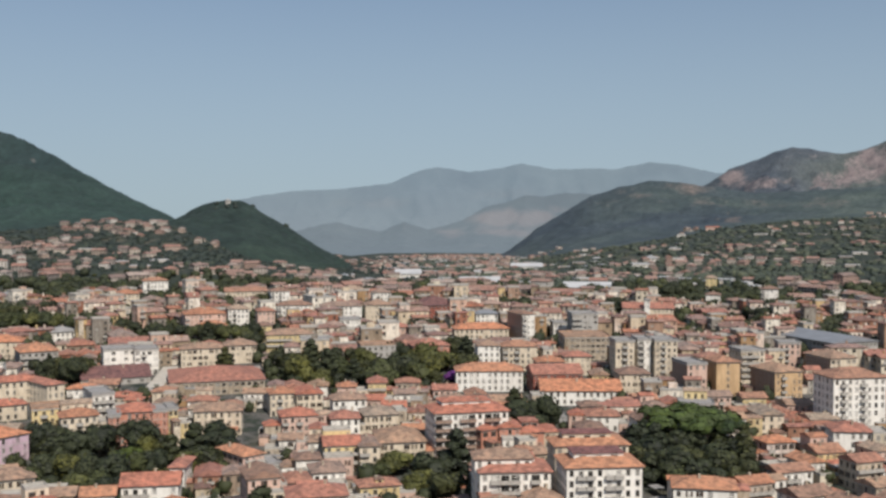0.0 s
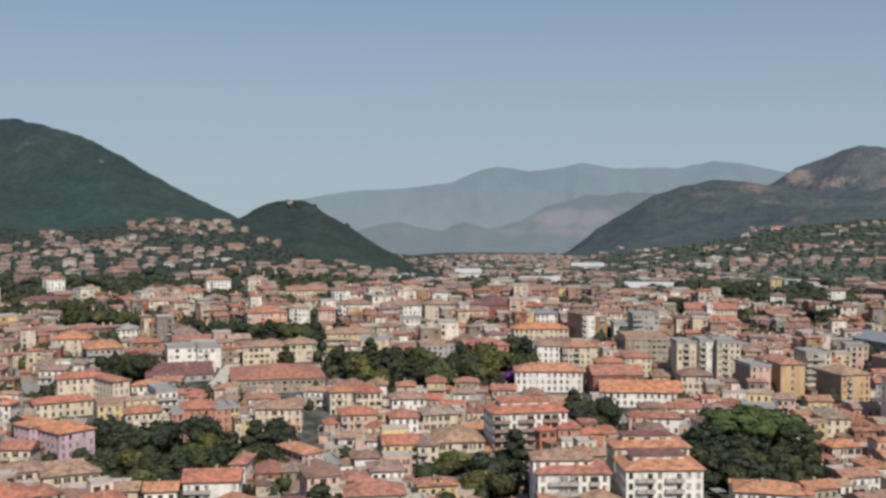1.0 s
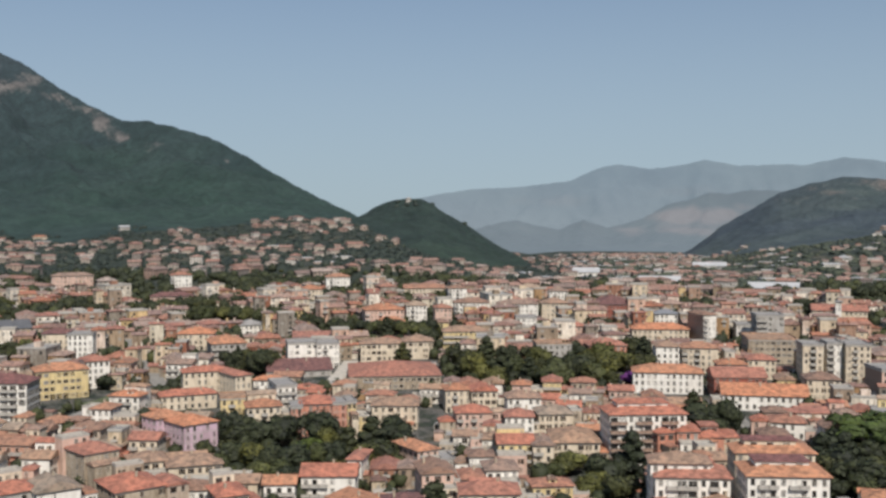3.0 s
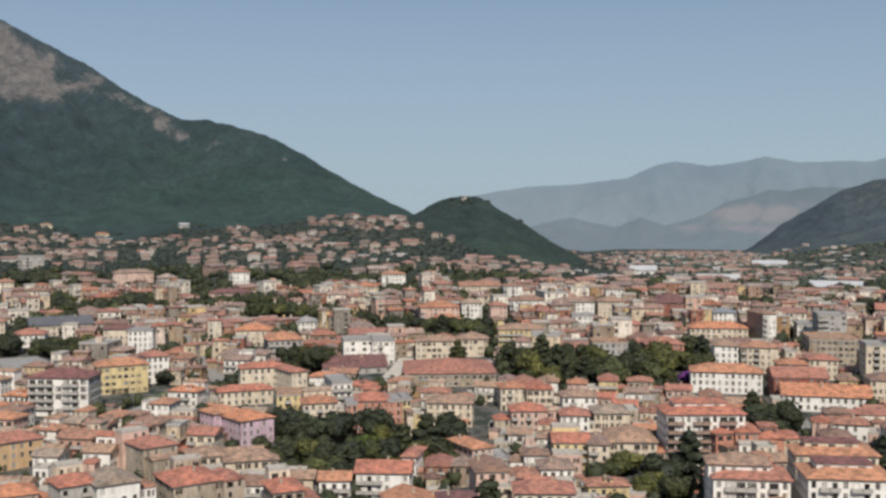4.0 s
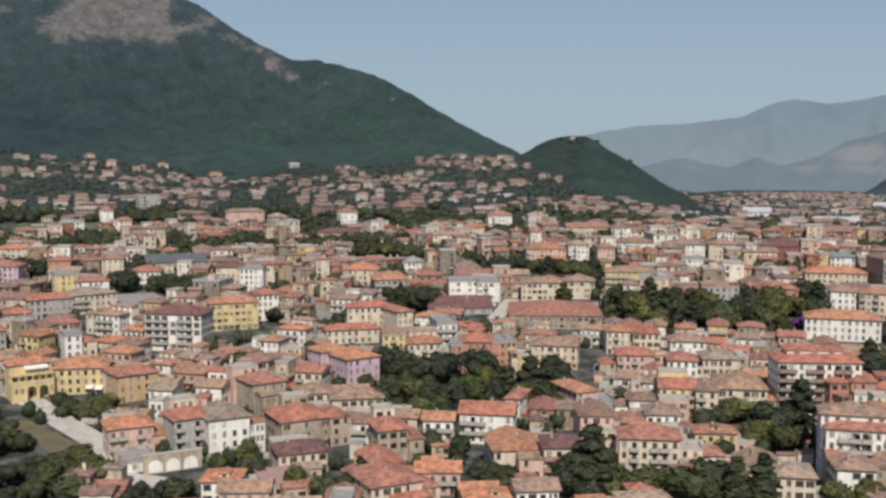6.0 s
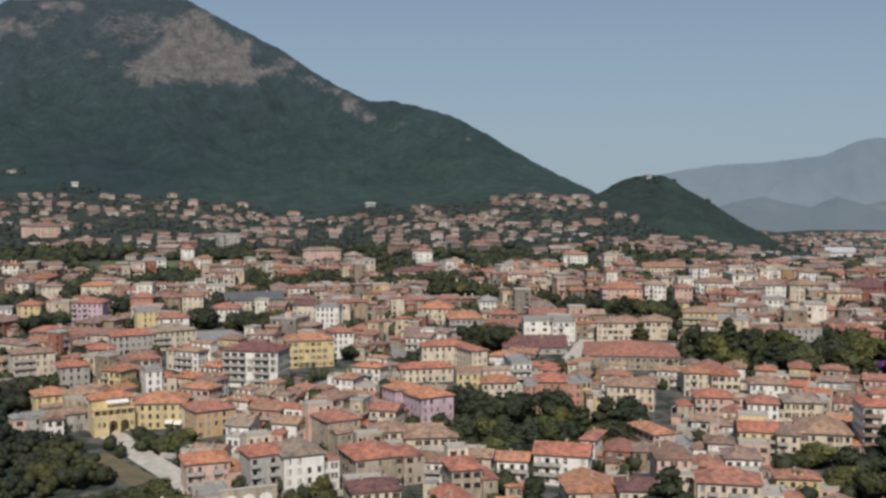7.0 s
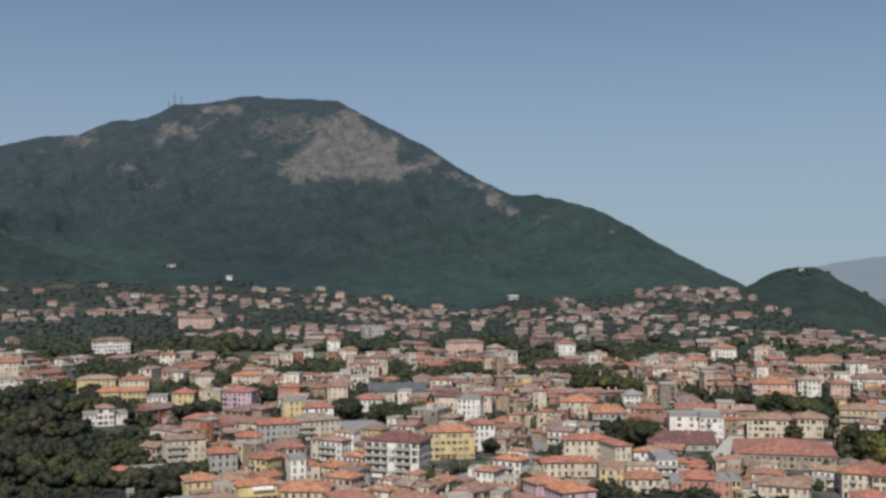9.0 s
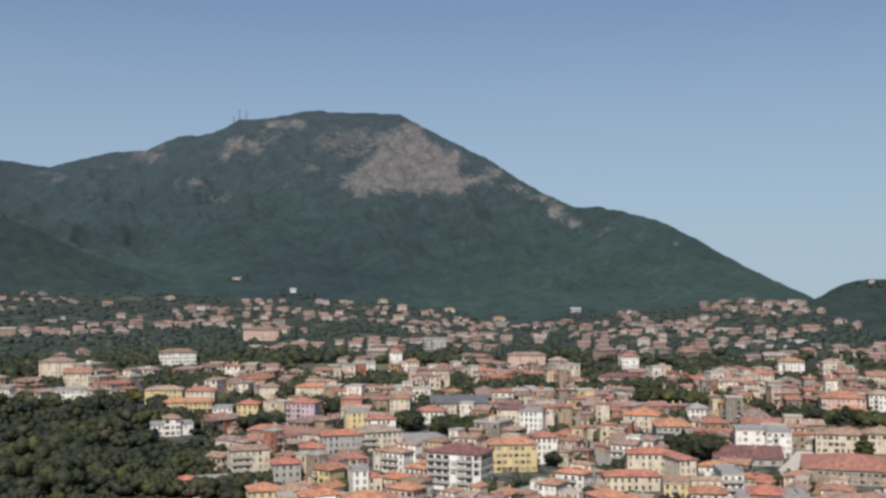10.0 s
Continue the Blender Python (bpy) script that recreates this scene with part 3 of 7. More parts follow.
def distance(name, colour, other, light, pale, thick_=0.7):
    """Far ranges: a plain backdrop that mostly glows, with the haze of many kilometres of summer air put into its
    emission colour. Cliffs where 'bare' says so; painted paler low down, for the thick air in the valley.
    """
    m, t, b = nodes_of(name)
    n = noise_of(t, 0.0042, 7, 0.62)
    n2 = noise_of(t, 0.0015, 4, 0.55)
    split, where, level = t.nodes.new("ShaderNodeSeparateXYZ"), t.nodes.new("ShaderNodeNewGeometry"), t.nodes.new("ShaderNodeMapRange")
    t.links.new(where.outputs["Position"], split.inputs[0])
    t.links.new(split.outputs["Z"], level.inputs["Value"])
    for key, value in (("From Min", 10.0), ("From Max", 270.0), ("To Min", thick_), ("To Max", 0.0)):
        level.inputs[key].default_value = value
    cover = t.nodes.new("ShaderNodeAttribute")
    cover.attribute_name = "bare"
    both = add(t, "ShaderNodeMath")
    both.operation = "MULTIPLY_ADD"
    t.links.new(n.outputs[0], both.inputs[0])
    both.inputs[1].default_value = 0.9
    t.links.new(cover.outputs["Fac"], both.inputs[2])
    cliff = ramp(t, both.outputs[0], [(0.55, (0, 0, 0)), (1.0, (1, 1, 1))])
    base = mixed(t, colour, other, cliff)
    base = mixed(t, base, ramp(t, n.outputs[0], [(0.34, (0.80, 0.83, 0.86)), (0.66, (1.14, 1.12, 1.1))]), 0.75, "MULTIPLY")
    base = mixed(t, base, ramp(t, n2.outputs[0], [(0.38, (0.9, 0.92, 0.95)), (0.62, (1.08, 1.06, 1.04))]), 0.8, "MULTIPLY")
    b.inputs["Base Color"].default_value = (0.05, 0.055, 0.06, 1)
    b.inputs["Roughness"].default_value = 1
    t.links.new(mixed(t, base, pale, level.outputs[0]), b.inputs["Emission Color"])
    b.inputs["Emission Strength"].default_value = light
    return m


def far_cliffs(spots_):
    def bare(X, Y, Z, A, U):
        E, out = rise_of(X, Y, Z), np.zeros(A.shape)
        A, E = A + 0.5 * rough_land(X, Y, 420, 3), E + 0.18 * rough_land(X + 700, Y, 300, 3)
        for a, e, wa, we, k in spots_:
            out = np.maximum(out, k * np.exp(-((A - a) / wa) ** 2 - ((E - e) / we) ** 2))
        return out
    return bare


far = [(13.5, 0.2), (10.91, 0.77), (8.53, 1.14), (6.11, 1.24), (3.37, 1.55), (1.85, 2.23), (0.78, 2.44), (-0.91, 2.17), (-2.13, 2.32), (-3.8, 2.62), (-5.47, 2.31), (-7.88, 2.36), (-8.77, 2.3), (-10.55, 2.67), (-12.01, 2.51), (-13.75, 2.11), (-16, 1.9)]
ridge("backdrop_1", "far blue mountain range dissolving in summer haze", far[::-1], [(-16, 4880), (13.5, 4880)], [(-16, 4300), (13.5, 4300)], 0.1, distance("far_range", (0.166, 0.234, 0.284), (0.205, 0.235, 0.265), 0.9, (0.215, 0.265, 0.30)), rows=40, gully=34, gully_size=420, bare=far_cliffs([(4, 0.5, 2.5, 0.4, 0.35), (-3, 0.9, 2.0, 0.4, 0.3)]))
mid = [(10.5, -1.6), (7.93, -0.89), (6.9, -0.62), (6.12, -0.55), (5.0, -0.85), (3.9, -1.05), (3.1, -0.72), (2.61, -0.5), (2.0, -0.72), (1.3, -0.95), (0.5, -0.75), (-0.6, -0.4), (-1.83, 0.3), (-2.9, 0.55), (-3.96, 0.95), (-5.0, 0.85), (-6.08, 1.05), (-9, 0.9)]
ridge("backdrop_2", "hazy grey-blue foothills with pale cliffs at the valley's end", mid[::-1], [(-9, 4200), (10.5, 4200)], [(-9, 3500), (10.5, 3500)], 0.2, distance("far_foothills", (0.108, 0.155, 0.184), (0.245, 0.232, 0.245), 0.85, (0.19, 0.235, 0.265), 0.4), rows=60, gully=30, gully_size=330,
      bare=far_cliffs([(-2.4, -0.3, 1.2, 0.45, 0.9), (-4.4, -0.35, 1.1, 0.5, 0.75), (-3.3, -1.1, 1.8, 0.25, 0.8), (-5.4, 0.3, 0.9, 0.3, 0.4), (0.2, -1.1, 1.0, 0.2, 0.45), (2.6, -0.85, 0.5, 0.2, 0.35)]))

# ---- kit for houses ----
def box(bm, x0, y0, z0, x1, y1, z1, mi=0, skip=()):
    v = [bm.verts.new(p) for p in ((x0, y0, z0), (x1, y0, z0), (x1, y1, z0), (x0, y1, z0), (x0, y0, z1), (x1, y0, z1), (x1, y1, z1), (x0, y1, z1))]
    for key, f in (("b", (3, 2, 1, 0)), ("t", (4, 5, 6, 7)), ("-y", (0, 1, 5, 4)), ("x", (1, 2, 6, 5)), ("y", (2, 3, 7, 6)), ("-x", (3, 0, 4, 7))):
        if key not in skip:
            bm.faces.new([v[i] for i in f]).material_index = mi
    return v


def finish(name, bm, materials, parent=None, label=""):
    me = bpy.data.meshes.new(name)
    bm.to_mesh(me)
    bm.free()
    for m in materials if isinstance(materials, (list, tuple)) else [materials]:
        me.materials.append(m)
    ob = new(name, me)
    if parent:
        ob.parent = parent
    if label:
        ob["label"] = label
    return ob


def part(name, bm, material, parent, label=""):
    return finish(name, bm, material, parent, label)


def shared(name, me, parent, m):
    ob = new(name, me)
    ob.parent, ob.matrix_local = parent, m
    return ob


def roof_bmesh(bm, w, d, z, kind="hip", over=0.6, pitch=0.36, mi=0):
    """A tiled roof over a w x d block, its ridge along the longer side; eaves 0.2 m thick."""
    a, b = w / 2 + over, d / 2 + over
    turn = b > a
    if turn:
        a, b = b, a
    rise = b * pitch
    r = a - b if kind == "hip" else a
    r = max(r, 0.3)

    def put(x, y, h):
        return bm.verts.new((y, -x, z + h) if turn else (x, y, z + h))
    lo = [put(x, y, -0.05) for x, y in ((-a, -b), (a, -b), (a, b), (-a, b))]
    hi = [put(x, y, 0.16) for x, y in ((-a, -b), (a, -b), (a, b), (-a, b))]
    r0, r1 = put(-r, 0, rise + 0.16), put(r, 0, rise + 0.16)
    faces = [lo[::-1]] + [[lo[i], lo[(i + 1) % 4], hi[(i + 1) % 4], hi[i]] for i in range(4)]
    faces += [[hi[0], hi[1], r1, r0], [hi[2], hi[3], r0, r1], [hi[1], hi[2], r1], [hi[3], hi[0], r0]]
    for f in faces:
        bm.faces.new(f).material_index = mi
    return rise


def rings(bm, loops, close=True):
    """Joins rectangular rings of four points into one skin. loops: lists of points, with the material of the band that follows."""
    made = [[bm.verts.new(p) for p in pts] for pts, _ in loops]
    for (a, (_, mi)), b in zip(zip(made, loops), made[1:]):
        for k in range(4):
            bm.faces.new((a[k], a[(k + 1) % 4], b[(k + 1) % 4], b[k])).material_index = mi[k] if isinstance(mi, tuple) else mi
    if close:
        bm.faces.new(made[-1]).material_index = loops[-1][1]
    return made


def window_mesh(name, w, h, shutters, pane=1):
    """A window let into its surround; open shutters are leaves beside it. pane 3: its roller blind is down."""
    bm = bmesh.new()
    f, s = 0.10, 0.55 if shutters else 0.10

    def rect(x, z0, z1, y):
        return [(-x, y, z0), (x, y, z0), (x, y, z1), (-x, y, z1)]
    side = (0, 2, 0, 2) if shutters else 0
    rings(bm, [(rect(w / 2 + s, -f, h + f, 0.03), side), (rect(w / 2 + s, -f, h + f, -0.08), side), (rect(w / 2, 0, h, -0.08), 0), (rect(w / 2, 0, h, 0.0), pane)])
    me = bpy.data.meshes.new(name)
    bm.to_mesh(me)
    bm.free()
    for m in (mat["trim"], mat["glass"], mat["shutter"], mat["blind"]):
        me.materials.append(m)
    return me


WINDOW = {"arch": window_mesh("wide_doorway", 2.4, 2.5, False), "loggia": window_mesh("loggia", 2.5, 2.3, False), "tall": window_mesh("window", 1.1, 1.75, False), "shut": window_mesh("window_with_shutters", 1.0, 1.65, True), "wide": window_mesh("wide_window", 1.9, 1.5, False), "door": window_mesh("french_window", 1.3, 2.2, False)}
BLIND = {"tall": window_mesh("window_with_blind", 1.1, 1.75, False, 3), "shut": window_mesh("window_with_closed_shutters", 1.1, 1.75, False, 2), "wide": window_mesh("wide_window_with_blind", 1.9, 1.5, False, 3)}
BALCONY = {}


def balcony_mesh(w, front="rail"):
    """A balcony: a tray of slab and parapet in one piece."""
    key = (round(w, 1), front)
    if key not in BALCONY:
        bm = bmesh.new()

        def rect(x, y0, y1, z):
            return [(-x, y0, z), (x, y0, z), (x, y1, z), (-x, y1, z)]
        made = rings(bm, [(rect(w / 2, -1.3, 0.05, -0.2), 0), (rect(w / 2, -1.3, 0.05, 0.95), 0), (rect(w / 2 - 0.12, -1.18, 0.04, 0.95), 0), (rect(w / 2 - 0.12, -1.18, 0.04, 0.02), 0)])
        bm.faces.new(made[0][::-1])
        me = bpy.data.meshes.new("balcony")
        bm.to_mesh(me)
        bm.free()
        me.materials.append(mat[front])
        BALCONY[key] = me
    return BALCONY[key]


TAKEN = []        # (x, y, radius) of what stands on the ground already


def free(x, y, r):
    return all((x - a) ** 2 + (y - b) ** 2 > (r + c) ** 2 for a, b, c in TAKEN)


STOREY = 3.15
house_seed = random.Random(11)


def house(bearing, dist, turn, w, d, storeys, wall="cream", roof="roof", top="hip", cols=0, side_cols=None, style="tall", balconies=(), rail="rail", attic=False, flank="", label="", name="house", category="house", pitch=0.36, over=0.75, band=False, chimney=1, yard=7.0, group="", wings=0, dormer=False):
    """A building: its front (facing the camera when turn is 0) w wide, d deep. cols: windows a floor; balconies: the columns that have one on each upper floor."""
    x, y = at_bearing(bearing, dist)
    rz = bearing + turn
    root = new(name)
    z0 = slope_z(x, y)[0] + 0.8 if dist > 1150 else min(ground_z(x + i * w / 2, y + j * d / 2) for i in (-1, 0, 1) for j in (-1, 0, 1))
    root.matrix_basis = pose(x, y, z0, 0, 0, rz)
    tagged(root, label, category, group)
    for k in range(max(1, round(w / d)) if w > d else max(1, round(d / w))):
        n = max(1, round(w / d)) if w > d else max(1, round(d / w))
        f = (k + 0.5) / n - 0.5
        ox, oy = (f * w, 0) if w > d else (0, f * d)
        c, s = math.cos(radians(rz)), math.sin(radians(rz))
        TAKEN.append((x + ox * c - oy * s, y + ox * s + oy * c, 0.56 * min(w, d) + 1.0))
        if yard > 3 and dist > 450:
            yard = max(yard, 10.0)
        if yard:        # the street before the front stays open
            fy = -d / 2 - yard if w > d or k == 0 else None
            if fy is not None:
                TAKEN.append((x + ox * c - fy * s, y + ox * s + fy * c, yard))
    h = storeys * STOREY + 0.4
    bm = bmesh.new()
    box(bm, -w / 2, -d / 2, -3.5 if dist > 1150 else -0.6, w / 2, d / 2, h, skip=("b",))
    part("wall", bm, mat[wall], root)
    if band:
        bm = bmesh.new()
        for s in range(1, storeys):
            z = s * STOREY + 0.1
            box(bm, -w / 2 - 0.08, -d / 2 - 0.08, z, w / 2 + 0.08, d / 2 + 0.08, z + 0.22)
        part("string_course", bm, mat["trim"], root)
    bm = bmesh.new()

    def girdle(k, z):
        return [(-w / 2 - k, -d / 2 - k, z), (w / 2 + k, -d / 2 - k, z), (w / 2 + k, d / 2 + k, z), (-w / 2 - k, d / 2 + k, z)]
    rings(bm, [(girdle(0.02, h - 0.75), 0), (girdle(0.28, h - 0.5), 0), (girdle(0.28, h - 0.1), 0), (girdle(0.02, h - 0.08), 0)], close=False)
    part("cornice", bm, mat["trim"], root)
    bm = bmesh.new()
    if top in ("hip", "gable"):
        rise = roof_bmesh(bm, w, d, h, top, over, pitch)
        ob = part("roof", bm, mat[roof], root)
        if top == "gable":
            bm = bmesh.new()
            if w >= d:
                for s in (-1, 1):
                    X = s * (w / 2 - 0.01)
                    k = rise * (d / 2) / (d / 2 + over)
                    v = [bm.verts.new(p) for p in ((X, -d / 2, h), (X, d / 2, h), (X, 0, h + k))]
                    bm.faces.new(v)
            else:
                for s in (-1, 1):
                    Y = s * (d / 2 - 0.01)
                    k = rise * (w / 2) / (w / 2 + over)
                    v = [bm.verts.new(p) for p in ((-w / 2, Y, h), (w / 2, Y, h), (0, Y, h + k))]
                    bm.faces.new(v)
            part("gable", bm, mat[wall], root)
    else:
        box(bm, -w / 2 - 0.3, -d / 2 - 0.3, h, w / 2 + 0.3, d / 2 + 0.3, h + 0.22)
        for x0, y0, x1, y1 in ((-w / 2 - 0.3, -d / 2 - 0.3, w / 2 + 0.3, -d / 2), (-w / 2 - 0.3, d / 2, w / 2 + 0.3, d / 2 + 0.3), (-w / 2 - 0.3, -d / 2, -w / 2, d / 2), (w / 2, -d / 2, w / 2 + 0.3, d / 2)):
            box(bm, x0, y0, h + 0.22, x1, y1, h + 0.85)
        part("flat_roof", bm, mat[roof if roof != "roof" else "slab"], root)
    for _ in range(chimney):
        bm = bmesh.new()
        cx, cy = house_seed.uniform(-0.3, 0.3) * w, house_seed.uniform(-0.25, 0.25) * d
        up = h + min(w, d) * 0.5 * pitch + 1.0

        def rect(k, z):
            return [(cx - k, cy - k, z), (cx + k, cy - k, z), (cx + k, cy + k, z), (cx - k, cy + k, z)]
        rings(bm, [(rect(0.34, h), 0), (rect(0.34, up), 0), (rect(0.46, up), 0), (rect(0.46, up + 0.16), 0)])
        part("chimney", bm, mat["stone"], root)
    if flank:        # a thin dark brown panel over the left side wall
        bm = bmesh.new()
        box(bm, -w / 2 - 0.07, -d / 2 + 0.15, 0.2, -w / 2 - 0.01, d / 2 - 0.15, h - 0.8)
        part("flank", bm, mat[flank], root, "dark brown side wall")
    if attic:        # a set-back top storey behind a roof terrace
        bm = bmesh.new()
        box(bm, -w * 0.36, -d * 0.2, h - 0.3, w * 0.3, d * 0.34, h + 3.1, skip=("b",))
        loft = part("attic", bm, mat[wall], root)
        bm = bmesh.new()
        roof_bmesh(bm, w * 0.66, d * 0.54, 0, "hip", 0.5, 0.22)
        for v in bm.verts:
            v.co += Vector((-w * 0.03, d * 0.07, h + 3.1))
        part("attic_roof", bm, mat["maroon" if roof == "orange" else "red"], loft)
        for X in (-0.24, -0.03, 0.18):
            shared("window", WINDOW["wide"], loft, pose(X * w, -d * 0.2, h + 0.9))
    openings, wing_openings = [], []
    sides = [(-1, 0), (1, 0), (0, 1), (0, -1)]
    house_seed.shuffle(sides)
    for sx_, sy_ in sides[:wings]:
        aw, ad = (house_seed.uniform(4, 7.5), d * house_seed.uniform(0.5, 0.95)) if sx_ else (w * house_seed.uniform(0.45, 0.85), house_seed.uniform(4, 7))
        n_st = max(1, storeys + (house_seed.choice((0, 0, 1)) if sy_ > 0 else house_seed.choice((-1, -1, -2, 0))))
        if sy_ < 0:
            n_st = max(1, storeys - house_seed.choice((1, 2)))
        ox, oy = sx_ * (w + aw) * 0.49 + (sy_ != 0) * house_seed.uniform(-0.2, 0.2) * w, sy_ * (d + ad) * 0.49 + (sx_ != 0) * house_seed.uniform(-0.2, 0.2) * d
        ah, ww = n_st * STOREY + house_seed.uniform(-0.3, 0.7), house_seed.choice((wall, wall, "town", "stone", "pink", "cream"))
        bm = bmesh.new()
        box(bm, ox - aw / 2, oy - ad / 2, -0.5, ox + aw / 2, oy + ad / 2, ah, skip=("b",))
        wing = part("wing", bm, mat[ww], root)
        bm = bmesh.new()
        corners = ((-1, -1), (1, -1), (1, 1), (-1, 1))
        if house_seed.random() < 0.3:
            rings(bm, [([(ox + i * aw / 2, oy + j * ad / 2, ah) for i, j in corners], 0), ([(ox + i * aw / 2, oy + j * ad / 2, ah + 0.9) for i, j in corners], 0), ([(ox + i * (aw / 2 - 0.2), oy + j * (ad / 2 - 0.2), ah + 0.9) for i, j in corners], 0), ([(ox + i * (aw / 2 - 0.2), oy + j * (ad / 2 - 0.2), ah + 0.1) for i, j in corners], 0)])
            part("terrace", bm, mat["rail"], wing, "walled roof terrace")
        else:
            kind = house_seed.choice(("gable", "gable", "hip"))
            rise = roof_bmesh(bm, aw, ad, 0, kind, 0.4, house_seed.uniform(0.26, 0.38))
            for v in bm.verts:
                v.co += Vector((ox, oy, ah))
            part("wing_roof", bm, mat[house_seed.choice((roof, roof, "roof", "roof", "tan", "red"))], wing)
            if kind == "gable":
                bm = bmesh.new()
                for s in (-1, 1):
                    if aw >= ad:
                        pts = ((ox + s * (aw / 2 - 0.01), oy - ad / 2, ah), (ox + s * (aw / 2 - 0.01), oy + ad / 2, ah), (ox + s * (aw / 2 - 0.01), oy, ah + rise * ad / (ad + 0.8)))
                    else:
                        pts = ((ox - aw / 2, oy + s * (ad / 2 - 0.01), ah), (ox + aw / 2, oy + s * (ad / 2 - 0.01), ah), (ox, oy + s * (ad / 2 - 0.01), ah + rise * aw / (aw + 0.8)))
                    bm.faces.new([bm.verts.new(p) for p in pts])
                part("wing_gable", bm, mat[ww], wing)
        if sy_ <= 0 or n_st > storeys:
            for k in range(n_st):
                for X in ((-0.3, 0, 0.3) if aw > 8 else (-0.22, 0.22) if aw > 5 else (0,)):
                    if (sy_ <= 0 or k >= storeys) and house_seed.random() < 0.85:
                        wing_openings.append((wing, house_seed.choice((style, "tall", "shut")) if style != "door" else "tall", pose(ox + X * aw, oy - ad / 2, k * STOREY + 0.95)))
    if dormer and top == "hip" and w > 9:
        bm = bmesh.new()
        X = house_seed.uniform(-0.2, 0.2) * w
        box(bm, X - 1.3, -d / 2 + 1.2, h - 0.2, X + 1.3, 0, h + 1.7)
        ob = part("dormer", bm, mat[wall], root)
        shared("window", WINDOW["tall"], ob, pose(X, -d / 2 + 1.2, h + 0.05))
        bm = bmesh.new()
        roof_bmesh(bm, 2.6, d / 2 - 1.2, 0, "gable", 0.3, 0.4)
        for v in bm.verts:
            v.co += Vector((X, -d / 4 + 0.6, h + 1.7))
        part("dormer_roof", bm, mat[roof], ob)
    cols = cols or max(2, round(w / 2.9))
    side_cols = max(1, round(d / 3.3)) if side_cols is None else side_cols
    for s in range(storeys):
        z = s * STOREY + 0.95
        for k in range(cols):
            X = (k + 0.5) / cols * w - w / 2
            on = k in balconies and s > 0
            if on:
                shared("balcony", balcony_mesh(min(w / cols * 0.96, 5.5), rail), root, pose(X, -d / 2, s * STOREY + 0.2))
                openings.append(("loggia" if w / cols > 3.0 and category == "apartment house" else "door", pose(X, -d / 2, s * STOREY + 0.22)))
            elif s == 0 and category in ("house", "apartment house") and w / cols > 2.7 and house_seed.random() < 0.5:
                openings.append(("arch" if house_seed.random() < 0.5 else "door", pose(X, -d / 2, 0.15)))
            elif house_seed.random() < 0.88:
                openings.append((style, pose(X, -d / 2, z)))
        for side, n in ((1, side_cols), (-1, side_cols)):
            # only the flank that looks towards the town's southern edge has openings worth showing
            if side * turn < -2 or (abs(turn) <= 2 and n and dist < 430):
                for k in range(n):
                    Y = (k + 0.5) / n * d - d / 2
                    openings.append((style, pose(side * w / 2, Y, z, 0, 0, 90 * side)))
    def pick(kind):
        return BLIND[kind] if kind in BLIND and house_seed.random() < 0.42 else WINDOW[kind]
    if dist < (350 if group else 400):
        for kind, m in openings:
            shared("window", pick(kind), root, m)
        for wing, kind, m in wing_openings:
            shared("window", pick(kind), wing, m)
    else:
        bm = bmesh.new()
        for kind, m in openings + [o[1:] for o in wing_openings]:
            first = len(bm.verts)
            bm.from_mesh(pick(kind))
            bm.verts.ensure_lookup_table()
            bmesh.ops.transform(bm, matrix=m, verts=bm.verts[first:])
        part("glazing", bm, [mat["trim"], mat["glass"], mat["shutter"], mat["blind"]], root)["kind"] = "stuff"
    return root


